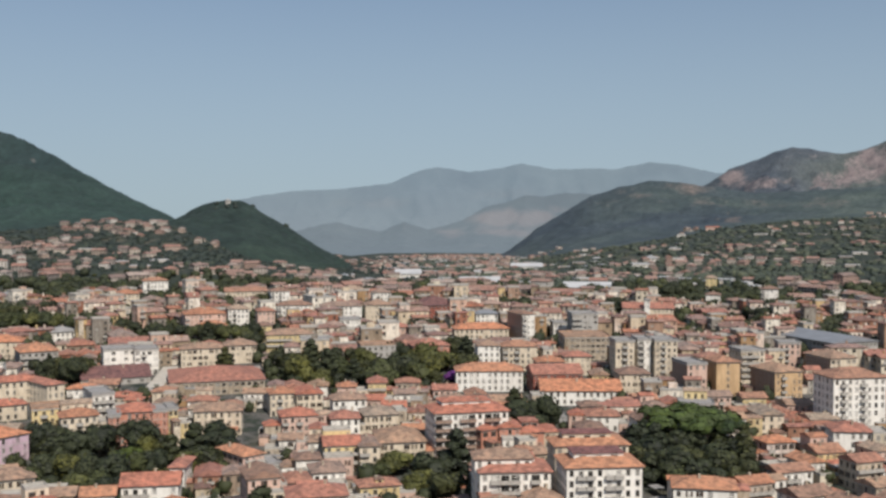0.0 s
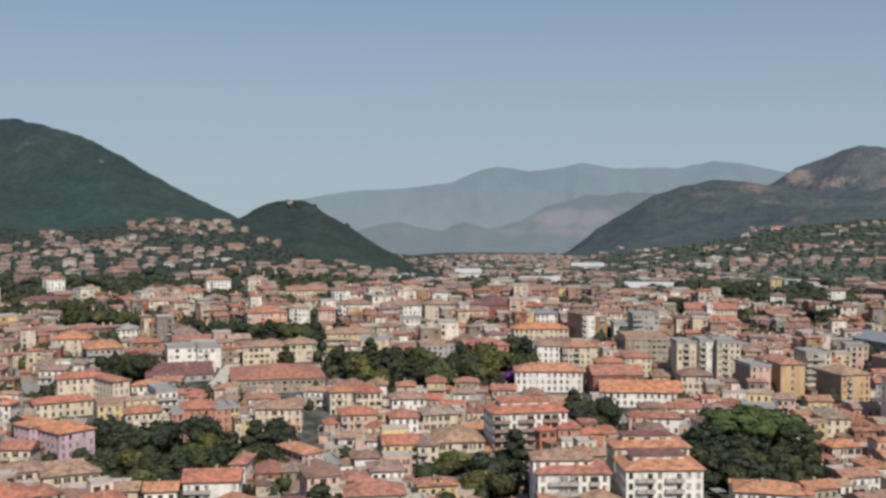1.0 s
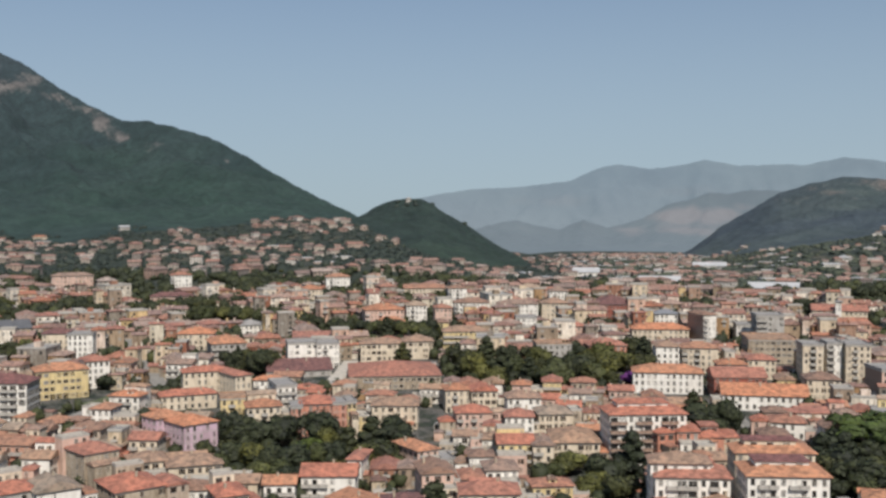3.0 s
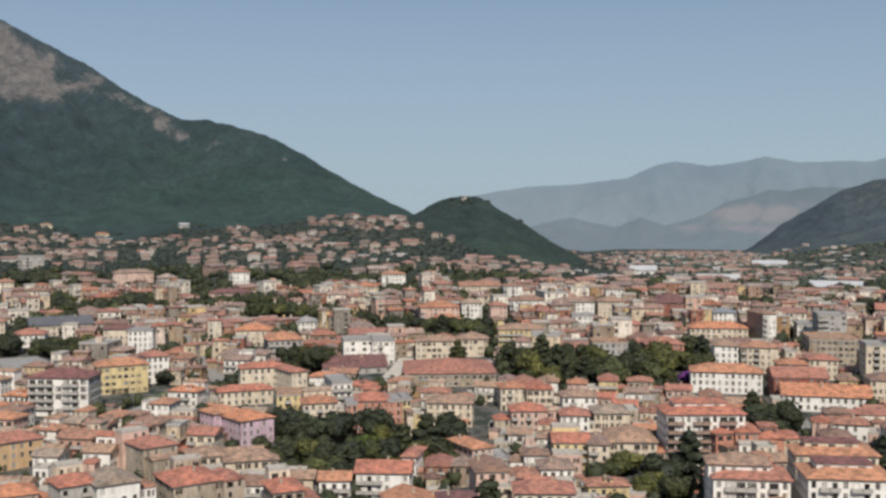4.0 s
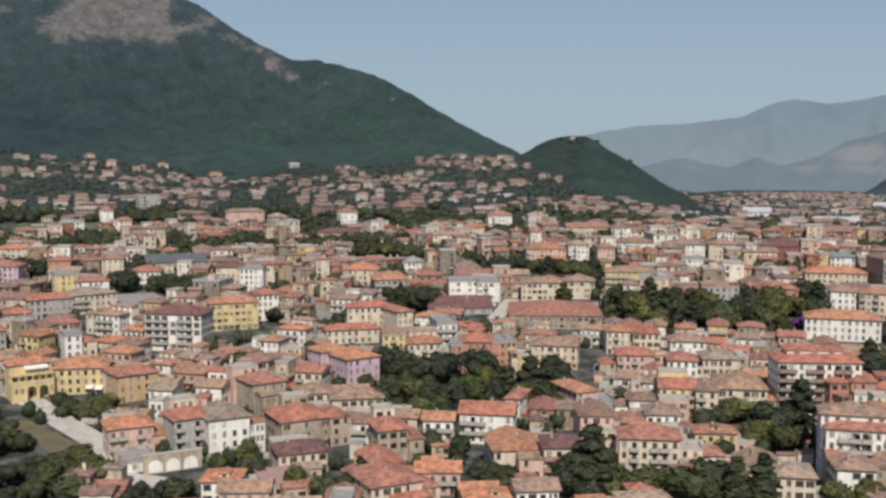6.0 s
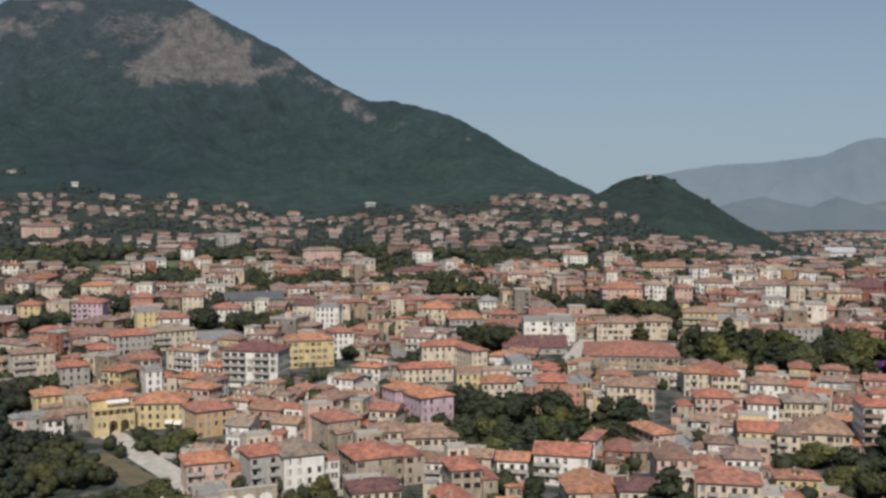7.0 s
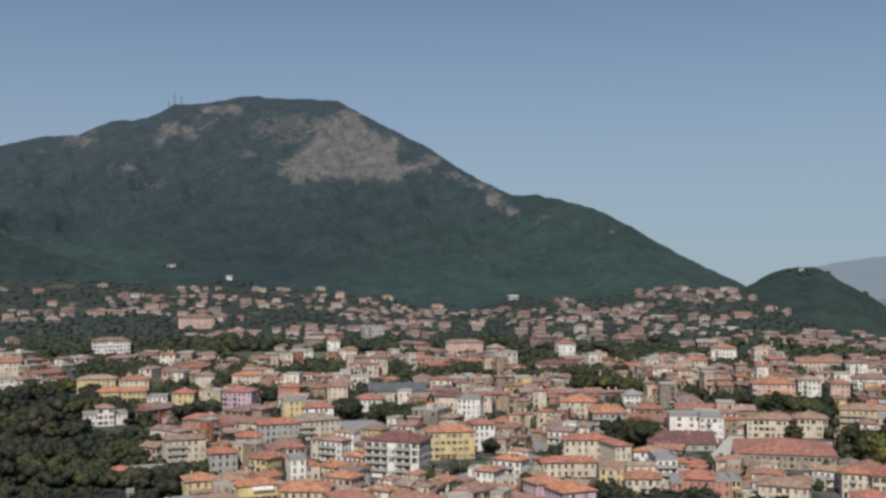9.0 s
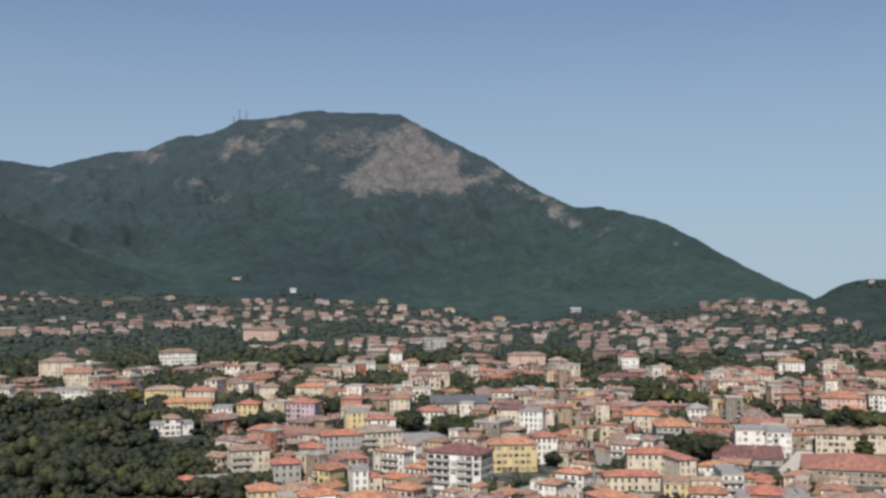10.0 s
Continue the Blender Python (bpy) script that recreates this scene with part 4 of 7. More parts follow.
# ---- kit for trees ----
def crown_mesh(name, kind, seed, material, count=720, size=0.8):
    """A crown of many sprays of leaves round a few boughs; unit height 1, foot of the crown at 0."""
    rng = np.random.default_rng(seed)
    if kind == "round":
        lobes = [((rng.uniform(-.26, .26), rng.uniform(-.26, .26), rng.uniform(0.25, 0.72)), rng.uniform(0.2, 0.3)) for _ in range(9)]
    elif kind == "cypress":
        lobes = [((rng.uniform(-.02, .02), rng.uniform(-.02, .02), 0.08 + 0.86 * k / 9), 0.13 * (1 - (k / 9.5) ** 2) + 0.02) for k in range(10)]
    elif kind == "pine":
        lobes = [((0.55 * math.cos(k * 2.4) * (k / 12) ** 0.5, 0.55 * math.sin(k * 2.4) * (k / 12) ** 0.5, 0.66 + rng.uniform(-0.03, 0.03) - 0.09 * k / 12), rng.uniform(0.16, 0.22)) for k in range(13)]
    elif kind == "cedar":
        lobes = [((0.30 * (1 - h) * math.cos(k * 2.4), 0.30 * (1 - h) * math.sin(k * 2.4), h), 0.09 + 0.16 * (1 - h)) for k, h in enumerate(np.linspace(0.1, 0.95, 14))]
    else:
        lobes = [((rng.uniform(-.4, .4), rng.uniform(-.4, .4), rng.uniform(0.2, 0.6)), rng.uniform(0.22, 0.34)) for _ in range(7)]
    flat = 0.55 if kind in ("pine", "cedar") else 0.9
    bm = bmesh.new()
    for (x, y, z), r in lobes:
        got = bmesh.ops.create_icosphere(bm, subdivisions=2, radius=r * 0.86)["verts"]
        for v in got:
            k = 1 + 0.55 * noise.noise(v.co * 17 + Vector((seed, x * 9, z * 9)))
            v.co = Vector((x + v.co.x * k, y + v.co.y * k, z + v.co.z * k * flat))
    core = len(bm.faces)
    each = count // len(lobes)
    for (x, y, z), r in lobes:
        for _ in range(each):
            n = Vector(rng.normal(size=3)).normalized()
            if n.z < -0.55:
                n.z = -n.z
            p = Vector((x, y, z)) + Vector((n.x, n.y, n.z * flat)) * r * rng.uniform(0.82, 1.16)
            u = n.orthogonal().normalized()
            w = n.cross(u)
            turn = rng.uniform(0, 6.28)
            u, w = u * math.cos(turn) + w * math.sin(turn), w * math.cos(turn) - u * math.sin(turn)
            tilt = n * rng.uniform(-0.3, 0.7)
            s = 0.058 * size * rng.uniform(0.5, 1.4)
            bm.faces.new([bm.verts.new(p + q) for q in ((u + tilt) * s, w * s * 0.7, -(u + tilt) * s, -w * s * 0.7)])
    me = bpy.data.meshes.new(name)
    bm.to_mesh(me)
    bm.free()
    me.materials.append(material)
    return me


def trunk_mesh(name, height, lean, limbs):
    bm = bmesh.new()
    rng = np.random.default_rng(int(height * 100))

    def limb(a, b, r0, r1):
        a, b = Vector(a), Vector(b)
        n = (b - a).normalized()
        u = n.orthogonal().normalized()
        w = n.cross(u)
        rings = [[bm.verts.new(p + (u * math.cos(k * 1.0472) + w * math.sin(k * 1.0472)) * r) for k in range(6)] for p, r in ((a, r0), ((a + b) / 2 + u * r0 * 0.4, (r0 + r1) / 2), (b, r1))]
        for p, q in zip(rings, rings[1:]):
            for k in range(6):
                bm.faces.new((p[k], p[(k + 1) % 6], q[(k + 1) % 6], q[k]))
    limb((0, 0, -0.03), (lean, 0, height), 0.028, 0.018)
    for k in range(limbs):
        a = k * 2.4
        limb((lean, 0, height * 0.95), (lean + 0.24 * math.cos(a), 0.24 * math.sin(a), height + 0.2), 0.014, 0.006)
    me = bpy.data.meshes.new(name)
    bm.to_mesh(me)
    bm.free()
    me.materials.append(mat["bark"])
    return me


CROWNS = {
    "round": [crown_mesh("crown", "round", s, mat["leaf"]) for s in (1, 2, 3, 4)],
    "dark": [crown_mesh("crown", "round", s, mat["dark_leaf"]) for s in (5, 6, 7)],
    "cypress": [crown_mesh("crown", "cypress", s, mat["dark_leaf"], 420, 0.7) for s in (8, 9)],
    "pine": [crown_mesh("crown", "pine", s, mat["bright_leaf"], 720, 0.8) for s in (10,)],
    "cedar": [crown_mesh("crown", "cedar", s, mat["dark_leaf"], 700) for s in (11, 12)],
    "shrub": [crown_mesh("crown", "shrub", s, mat["leaf"], 300, 1.5) for s in (13, 14)],
    "bloom": [crown_mesh("crown", "shrub", 15, mat["bloom"], 300, 1.5)],
}
TRUNKS = {k: trunk_mesh("trunk", h, l, n) for k, h, l, n in (("round", 0.3, 0.02, 4), ("dark", 0.31, 0.03, 4), ("cypress", 0.5, 0.0, 0), ("pine", 0.55, 0.04, 5), ("cedar", 0.8, 0.0, 0), ("shrub", 0.25, 0.02, 3), ("bloom", 0.25, 0.02, 3))}
TREE_LABEL = {"round": "broad-leaved tree with a dense green crown", "dark": "dark evergreen oak with a dense rounded crown", "cypress": "tall narrow dark cypress", "pine": "large umbrella pine with a flat bright green crown", "cedar": "dark conifer with tiered spreading branches", "shrub": "low rounded leafy green shrub", "bloom": "large purple-flowering garden shrub"}
tree_seed = random.Random(5)


def tree(bearing, dist, height, kind="round", wide=1.0, group=""):
    x, y = at_bearing(bearing, dist)
    me = tree_seed.choice(CROWNS[kind])
    root = new("shrub" if kind in ("shrub", "bloom") else "tree")
    root.matrix_basis = pose(x, y, ground_z(x, y), 0, 0, tree_seed.uniform(0, 360))
    tagged(root, TREE_LABEL[kind], "shrub" if kind in ("shrub", "bloom") else "tree", group)
    for n, m in (("trunk", TRUNKS[kind]), ("crown", me)):
        ob = new(n, m)
        ob.parent = root
        ob.scale = (height * wide * (1 if n == "crown" else 0.8), height * wide * (1 if n == "crown" else 0.8), height)
    TAKEN.append((x, y, height * wide * (0.12 if kind == "cypress" else 0.26)))
    if dist > 430 and not group:        # a yard before it keeps its crown in the open
        TAKEN.append((*at_bearing(bearing, dist - 12), 8))
    return root


def grove(bearings, dists, count, height, kinds, seed, group, wide=1.0):
    """Trees scattered over a stretch of bearings and distances, not nearer to one another than their crowns allow."""
    rng, placed = random.Random(seed), []
    for _ in range(count * 12):
        if len(placed) >= count:
            break
        a, d = rng.uniform(*bearings), rng.uniform(*dists)
        x, y = at_bearing(a, d)
        h = height * rng.uniform(0.6, 1.3)
        if all((x - p) ** 2 + (y - q) ** 2 > (0.3 * (h + g)) ** 2 for p, q, g in placed) and free(x, y, h * 0.1):
            placed.append((x, y, h))
    for x, y, h in placed:
        tree(math.degrees(math.atan2(-x, y)), math.hypot(x, y), h, rng.choice(kinds), wide * rng.uniform(0.9, 1.15), group)


# ---- parks and woods ----
tree(22.60, 385.5, 10, "dark", 1)
tree(21.62, 414.8, 13, "dark", 0.9)
tree(20.65, 412.8, 13, "dark", 0.9)
tree(19.11, 402.8, 15, "dark", 1.2)
tree(18.37, 412.3, 11, "round", 1)
tree(16.81, 405.0, 16, "dark", 1.0)
tree(16.11, 393.9, 12, "round", 1)
tree(15.10, 383.9, 13, "cedar", 1.2)
tree(13.79, 382.7, 17, "cedar", 1.3)
tree(12.41, 402.7, 15, "dark", 1.1)
tree(11.88, 381.8, 14, "dark", 1)
tree(13.01, 371.3, 13, "dark", 1.2)
tree(14.24, 367.1, 12, "round", 1)
tree(17.11, 385.1, 11, "pine", 0.8)
tree(16.66, 377.0, 10, "round", 1.1)
tree(20.18, 375.4, 12, "round", 1)
tree(21.00, 377.3, 11, "dark", 1.1)
tree(19.36, 367.1, 12, "dark", 1.1)
tree(18.24, 369.2, 12, "dark", 1.2)
tree(19.91, 358.5, 10, "round", 1.1)
tree(18.81, 358.5, 10, "round", 1.1)
tree(18.68, 343.6, 9, "dark", 1.2)
tree(21.28, 363.8, 6, "shrub", 1.2)
tree(21.95, 370.7, 9, "round", 1)
tree(17.97, 352.1, 10, "dark", 1)
tree(14.40, 347.0, 6, "shrub", 1)
tree(15.55, 372.0, 6, "shrub", 1)
tree(3.09, 368.7, 10, "round", 1.5)
tree(4.32, 361.8, 7, "shrub", 1.3)
tree(1.08, 353.1, 14, "dark", 1.0)
tree(0.31, 336.1, 12, "dark", 1.1)
tree(1.85, 343.9, 10, "round", 1.2)
tree(-0.24, 362.3, 17, "cedar", 1.2)
tree(-3.38, 426.0, 17, "cedar", 1.0)
tree(-4.15, 423.5, 15, "dark", 1.2)
tree(-5.06, 423.7, 16, "dark", 1.0)
tree(-4.61, 406.5, 12, "dark", 1.2)
tree(-12.56, 405.4, 20, "pine", 1.5)
tree(-13.87, 405.0, 17, "pine", 1.1)
tree(-10.05, 372.2, 15, "dark", 1.1)
tree(-10.94, 376.7, 16, "cedar", 1.2)
tree(-11.54, 359.6, 14, "dark", 1.2)
tree(-12.86, 365.5, 13, "dark", 1.3)
tree(-14.03, 365.8, 14, "dark", 1.2)
tree(-15.54, 370.9, 19, "cypress", 1.6)
tree(-15.04, 361.4, 13, "dark", 1.2)
tree(-10.51, 365.4, 12, "dark", 1.1)
tree(-12.14, 354.5, 10, "round", 1.2)
tree(-13.60, 352.8, 12, "dark", 1.2)
tree(12.15, 553.2, 9, "cypress", 1.6)
tree(17.05, 678.7, 10, "cypress", 1.4)
tree(15.68, 666.5, 9, "round", 1)
tree(15.34, 638.2, 9, "round", 1.2)
tree(13.08, 660.6, 11, "round", 1)
tree(13.89, 656.5, 10, "round", 1.1)
tree(12.28, 652.4, 10, "round", 1)
tree(11.25, 624.6, 14, "round", 1.1)
tree(10.87, 602.2, 12, "dark", 1.1)
tree(19.85, 537.5, 15, "dark", 1.1)
tree(20.99, 557.5, 12, "cypress", 1.8)
tree(21.48, 547.2, 11, "cypress", 1.8)
tree(23.04, 719.2, 12, "round", 1.2)
tree(22.38, 719.2, 12, "round", 1.2)
tree(21.77, 717.2, 12, "round", 1.1)
tree(21.18, 715.2, 12, "round", 1.1)
tree(20.50, 711.2, 12, "round", 1)
tree(19.96, 705.1, 12, "round", 1)
tree(19.14, 698.8, 9, "round", 1.1)
tree(21.04, 773.7, 12, "dark", 1.1)
tree(3.08, 811.7, 13, "dark", 1.3)
tree(2.62, 773.4, 12, "round", 1.3)
tree(2.16, 729.0, 11, "dark", 1.2)
tree(1.48, 680.7, 11, "dark", 1.2)
tree(-15.81, 839.7, 11, "round", 1.4)
tree(-16.38, 801.5, 11, "dark", 1.4)
tree(-17.36, 787.6, 13, "dark", 1.3)
tree(-17.64, 702.9, 11, "round", 1.3)
tree(-16.38, 717.0, 11, "round", 1.3)
tree(-8.81, 767.6, 14, "dark", 1.2)
tree(-9.26, 862.0, 14, "dark", 1.2)
tree(-12.52, 666.4, 9, "round", 1)
tree(-0.76, 576.0, 14, "cedar", 1.0)
tree(-0.61, 541.2, 12, "dark", 1.2)
tree(35.66, 608.0, 14, "dark", 1.2)
tree(33.30, 601.7, 10, "dark", 1.4)
tree(32.44, 591.6, 10, "dark", 1.2)
tree(31.45, 595.6, 9, "round", 1.1)
tree(38.20, 382.1, 7, "shrub", 1.3)
tree(37.38, 374.1, 8, "round", 1.2)
tree(36.56, 374.2, 8, "round", 1.1)
tree(36.16, 380.4, 8, "round", 1)
tree(33.20, 332.2, 6, "shrub", 1.3)
tree(32.34, 328.3, 7, "shrub", 1)
tree(31.04, 326.3, 7, "round", 1)
tree(30.59, 311.5, 7, "round", 0.9)
tree(30.01, 315.8, 7, "round", 0.9)
tree(29.12, 316.4, 9, "round", 1)
tree(32.45, 294.5, 7, "shrub", 1.4)
tree(26.27, 293.4, 9, "round", 1)
tree(22.92, 288.2, 12, "cypress", 1.5)
tree(37.49, 322.0, 9, "round", 1.2)
tree(38.56, 317.8, 9, "round", 1.1)
tree(39.09, 309.3, 9, "round", 1.1)
tree(36.93, 307.6, 10, "round", 1.2)
tree(38.02, 300.9, 9, "round", 1.3)
tree(36.11, 309.5, 9, "round", 1)
tree(17.44, 317.0, 9, "round", 1)
tree(15.86, 292.2, 10, "dark", 1.1)
tree(14.93, 289.7, 9, "dark", 1.3)
tree(14.01, 293.7, 8, "dark", 1.1)
tree(10.35, 291.2, 20, "cedar", 1.2)
tree(11.10, 289.2, 14, "dark", 1.1)
tree(9.13, 292.7, 11, "round", 1.3)
tree(7.61, 290.5, 11, "round", 1.3)
tree(4.64, 284.0, 17, "dark", 1.1)
tree(2.74, 280.3, 18, "cypress", 1.7)
tree(1.46, 284.5, 18, "cypress", 1.7)
tree(6.41, 288.5, 11, "round", 1.2)
tree(-2.21, 296.8, 9, "round", 1.1)
tree(-3.57, 298.8, 9, "round", 1.1)
tree(23.83, 285.0, 9, "round", 1.2)
tree(24.74, 284.9, 9, "round", 1.1)
tree(19.59, 309.8, 6, "round", 1)
tree(31.50, 617.7, 10, "round", 1)
tree(35.52, 611.5, 12, "dark", 1)
tree(33.89, 605.5, 11, "dark", 1)
tree(28.69, 767.3, 10, "dark", 1.3)
tree(28.34, 757.8, 10, "dark", 1.4)
tree(29.11, 781.9, 10, "dark", 1.2)
tree(26.24, 750.1, 12, "dark", 1.2)
tree(35.53, 612.1, 13, "dark", 1.2)
tree(44.09, 619.1, 12, "dark", 1.2)
tree(32.73, 745.3, 9, "round", 1.3)
tree(33.25, 613.9, 9, "round", 1.4)
tree(31.73, 605.9, 9, "round", 1.3)
tree(41.63, 537.9, 10, "dark", 1)
tree(39.82, 686.0, 9, "dark", 1.2)
tree(43.56, 693.6, 9, "dark", 1.3)
tree(49.95, 737.5, 10, "round", 1.3)
tree(50.69, 803.9, 10, "round", 1.2)
tree(43.04, 486.6, 8, "shrub", 1.3)
tree(28.77, 780.7, 9, "dark", 1.2)
tree(28.24, 762.6, 9, "dark", 1.1)
tree(24.74, 769.0, 10, "dark", 1.1)
tree(24.20, 763.0, 10, "round", 1.0)
tree(23.65, 769.1, 10, "dark", 1.0)
tree(23.11, 769.1, 9, "dark", 1.1)
tree(22.53, 765.2, 10, "dark", 1.0)
tree(20.89, 779.4, 9, "dark", 1.2)
tree(20.29, 773.4, 9, "round", 1.2)
tree(35.71, 620.9, 12, "dark", 1.1)
tree(33.69, 616.7, 8, "round", 1.3)
tree(33.08, 614.8, 9, "dark", 1.3)
tree(32.39, 614.9, 9, "dark", 1.2)
tree(31.72, 612.8, 8, "round", 1.2)
tree(17.14, 672.9, 11, "cedar", 1.0)
tree(15.89, 662.8, 10, "dark", 1.2)
tree(15.37, 660.7, 9, "round", 1.2)
tree(14.25, 658.9, 10, "dark", 1.2)
tree(13.60, 659.0, 11, "dark", 1.1)
tree(13.11, 651.2, 12, "cedar", 1.0)
tree(12.41, 661.1, 10, "dark", 1.2)
tree(10.38, 786.4, 14, "dark", 1.0)
tree(27.62, 515.8, 9, "dark", 1.3)
tree(19.71, 541.4, 14, "dark", 1.1)
tree(20.17, 549.0, 10, "dark", 1.2)
tree(39.84, 664.8, 10, "dark", 1.3)
tree(42.53, 686.8, 11, "dark", 1.3)
tree(43.10, 682.6, 10, "round", 1.2)
tree(25.72, 780.9, 9, "dark", 1.2)
tree(12.21, 551.8, 10, "cypress", 1.8)
tree(32.43, 796.5, 9, "round", 1.4)
tree(31.51, 782.4, 8, "dark", 1.4)
tree(35.84, 613.8, 11, "dark", 1.2)
tree(35.22, 609.7, 10, "dark", 1.1)
tree(34.00, 601.7, 9, "round", 1.2)
tree(33.24, 595.7, 9, "dark", 1.2)
tree(32.48, 595.7, 9, "dark", 1.2)
tree(31.72, 591.7, 9, "round", 1.2)
tree(20.28, 560.5, 11, "dark", 1.3)
tree(19.56, 560.5, 10, "dark", 1.1)
tree(12.22, 549.6, 13, "cedar", 1.0)
tree(28.95, 771.9, 11, "dark", 1.2)
tree(28.35, 759.8, 10, "dark", 1.2)
tree(38.83, 784.8, 9, "round", 1.4)
tree(37.93, 795.0, 9, "dark", 1.4)
tree(36.71, 785.0, 8, "round", 1.4)
tree(35.79, 769.1, 9, "dark", 1.4)
tree(34.57, 767.1, 8, "dark", 1.4)
tree(13.11, 666.6, 10, "dark", 1.1)
tree(12.29, 656.4, 9, "dark", 1.2)
tree(15.77, 672.5, 9, "dark", 1.2)
tree(17.08, 674.7, 11, "dark", 1.1)
tree(10.95, 636.7, 14, "dark", 1.0)
tree(10.48, 638.5, 12, "round", 1.0)
tree(12.21, 563.3, 9, "dark", 0.9)
tree(4.30, 660.4, 10, "dark", 1.1)
tree(2.92, 795.8, 16, "dark", 1.1)
tree(2.40, 783.7, 15, "dark", 1.2)
tree(1.85, 785.5, 13, "round", 1.2)
tree(0.01, 588.0, 13, "dark", 1.1)
tree(-0.67, 587.8, 12, "dark", 1.1)
tree(-7.01, 723.1, 11, "dark", 1.3)
tree(-10.45, 745.2, 11, "dark", 1.3)
tree(-10.90, 737.0, 9, "round", 1.3)
tree(-15.82, 757.3, 12, "dark", 1.2)
tree(-17.52, 610.0, 10, "dark", 1.2)
tree(-18.07, 605.9, 9, "round", 1.2)
tree(0.00, 520.2, 7, "bloom", 1.2)
tree(19.71, 545.5, 14, "dark", 1.2)
tree(20.99, 569.3, 10, "dark", 1.0)
tree(21.48, 567.3, 10, "dark", 1.0)
tree(-16.38, 749.4, 13, "dark", 1.3)
tree(-17.09, 694.9, 12, "dark", 1.2)
tree(-15.24, 837.7, 11, "round", 1.4)
tree(-12.36, 882.0, 12, "dark", 1.4)
tree(-11.48, 882.0, 12, "dark", 1.4)
tree(-8.96, 765.5, 12, "dark", 1.3)
grove((0.1, 9.3), (498, 556), 34, 14, ("round", "dark", "round", "dark", "cedar"), 1, "park trees", 1.1)
grove((11.5, 21.5), (352, 412), 9, 10, ("round", "dark", "dark"), 2, "garden trees", 1.0)
grove((-15.5, -10), (352, 400), 8, 12, ("dark", "round"), 3, "garden trees", 1.0)

# ---- roads on the slope below the town ----
def strip(name, places, width, material, label, category, lift=0.25):
    """A paved way along places (bearing, distance), draped over the ground."""
    pts = [Vector((*at_bearing(a, d), 0)) for a, d in places]
    fine_pts = []
    for p, q in zip(pts, pts[1:]):
        fine_pts += [p.lerp(q, k / 8) for k in range(8)]
    fine_pts.append(pts[-1])
    verts, faces = [], []
    for k, p in enumerate(fine_pts):
        n = (fine_pts[min(k + 1, len(fine_pts) - 1)] - fine_pts[max(k - 1, 0)]).normalized()
        for s in (-1, 1):
            q = p + Vector((-n.y, n.x, 0)) * s * width / 2
            z = ground_z(q.x, q.y)
            verts += [(q.x, q.y, z + lift), (q.x, q.y, z - 0.6)]
        TAKEN.append((p.x, p.y, width * 0.5))
    for k in range(len(fine_pts) - 1):
        a, b = 4 * k, 4 * k + 4
        faces += [(a, a + 2, b + 2, b), (a + 1, a, b, b + 1), (a + 2, a + 3, b + 3, b + 2)]
    return tagged(mesh_object(name, verts, faces, [material]), label, category, kind="structure")


strip("road_1", [(40.8, 415), (39.8, 398), (38.9, 380), (37.75, 363), (36.65, 348), (35.7, 334), (34.8, 320)], 9.0, mat["paving"], "pale paved road climbing along the slope", "road")
strip("road_2", [(11.5, 340), (11.0, 372), (10.7, 405)], 6.0, mat["paving"], "pale narrow street between the houses", "road")
strip("road_3", [(16.2, 506), (15.5, 540), (15.0, 572)], 8.0, mat["paving"], "pale street between the market hall and the school", "road")
strip("square_1", [(31.2, 444), (29.8, 452), (28.5, 466), (27.2, 488), (26.3, 510)], 13.0, mat["tarmac"], "pale tarmac square and street among the apartment blocks", "road")
strip("lawn_1", [(29.0, 482), (27.9, 490), (27.0, 503)], 7.0, mat["meadow"], "strip of lawn beside the street", "ground", 0.5)
strip("car_park_1", [(22.0, 690), (21.2, 686), (20.5, 682)], 18.0, mat["tarmac"], "pale grey car park before a row of trees", "road")
strip("road_4", [(24.9, 520), (25.6, 560), (26.2, 610), (26.6, 660)], 8.0, mat["tarmac"], "grey street running into the town", "road")
strip("road_5", [(-6.1, 440), (-5.2, 470)], 7.0, mat["tarmac"], "short grey street beside the long hall", "road")
strip("meadow_1", [(40.8, 916), (39.0, 910), (37.2, 906), (35.6, 904)], 38.0, mat["meadow"], "pale green mown meadow between the houses", "ground", 0.6)
for bearing in (40.6, 39.9, 39.2, 38.5, 37.4, 36.7):        # the view over the meadow stays open
    TAKEN.append((*at_bearing(bearing, 868), 13))
strip("terrace_1", [(40.9, 378), (39.5, 359), (38.2, 345)], 10.0, mat["dry_grass"], "dry grassy terrace beside the road", "ground")
strip("terrace_2", [(36.4, 322), (35.0, 313), (33.5, 308)], 8.0, mat["paving"], "pale gravel yard on the slope", "ground")

def awning(root, x, y, z, w, reach):
    """A white cloth awning hung from a wall, its front edge lower, with a short valance."""
    bm = bmesh.new()
    top = [bm.verts.new(p) for p in ((x - w / 2, y - reach, z - 0.7), (x + w / 2, y - reach, z - 0.7), (x + w / 2, y, z), (x - w / 2, y, z))]
    low = [bm.verts.new(v.co - Vector((0, 0, 0.06))) for v in top]
    bm.faces.new(top)
    bm.faces.new(low[::-1])
    for k in range(4):
        bm.faces.new((top[k], low[k], low[(k + 1) % 4], top[(k + 1) % 4]))
    box(bm, x - w / 2, y - reach - 0.03, z - 1.05, x + w / 2, y - reach, z - 0.72)
    part("awning", bm, mat["white"], root, "white cloth awning")


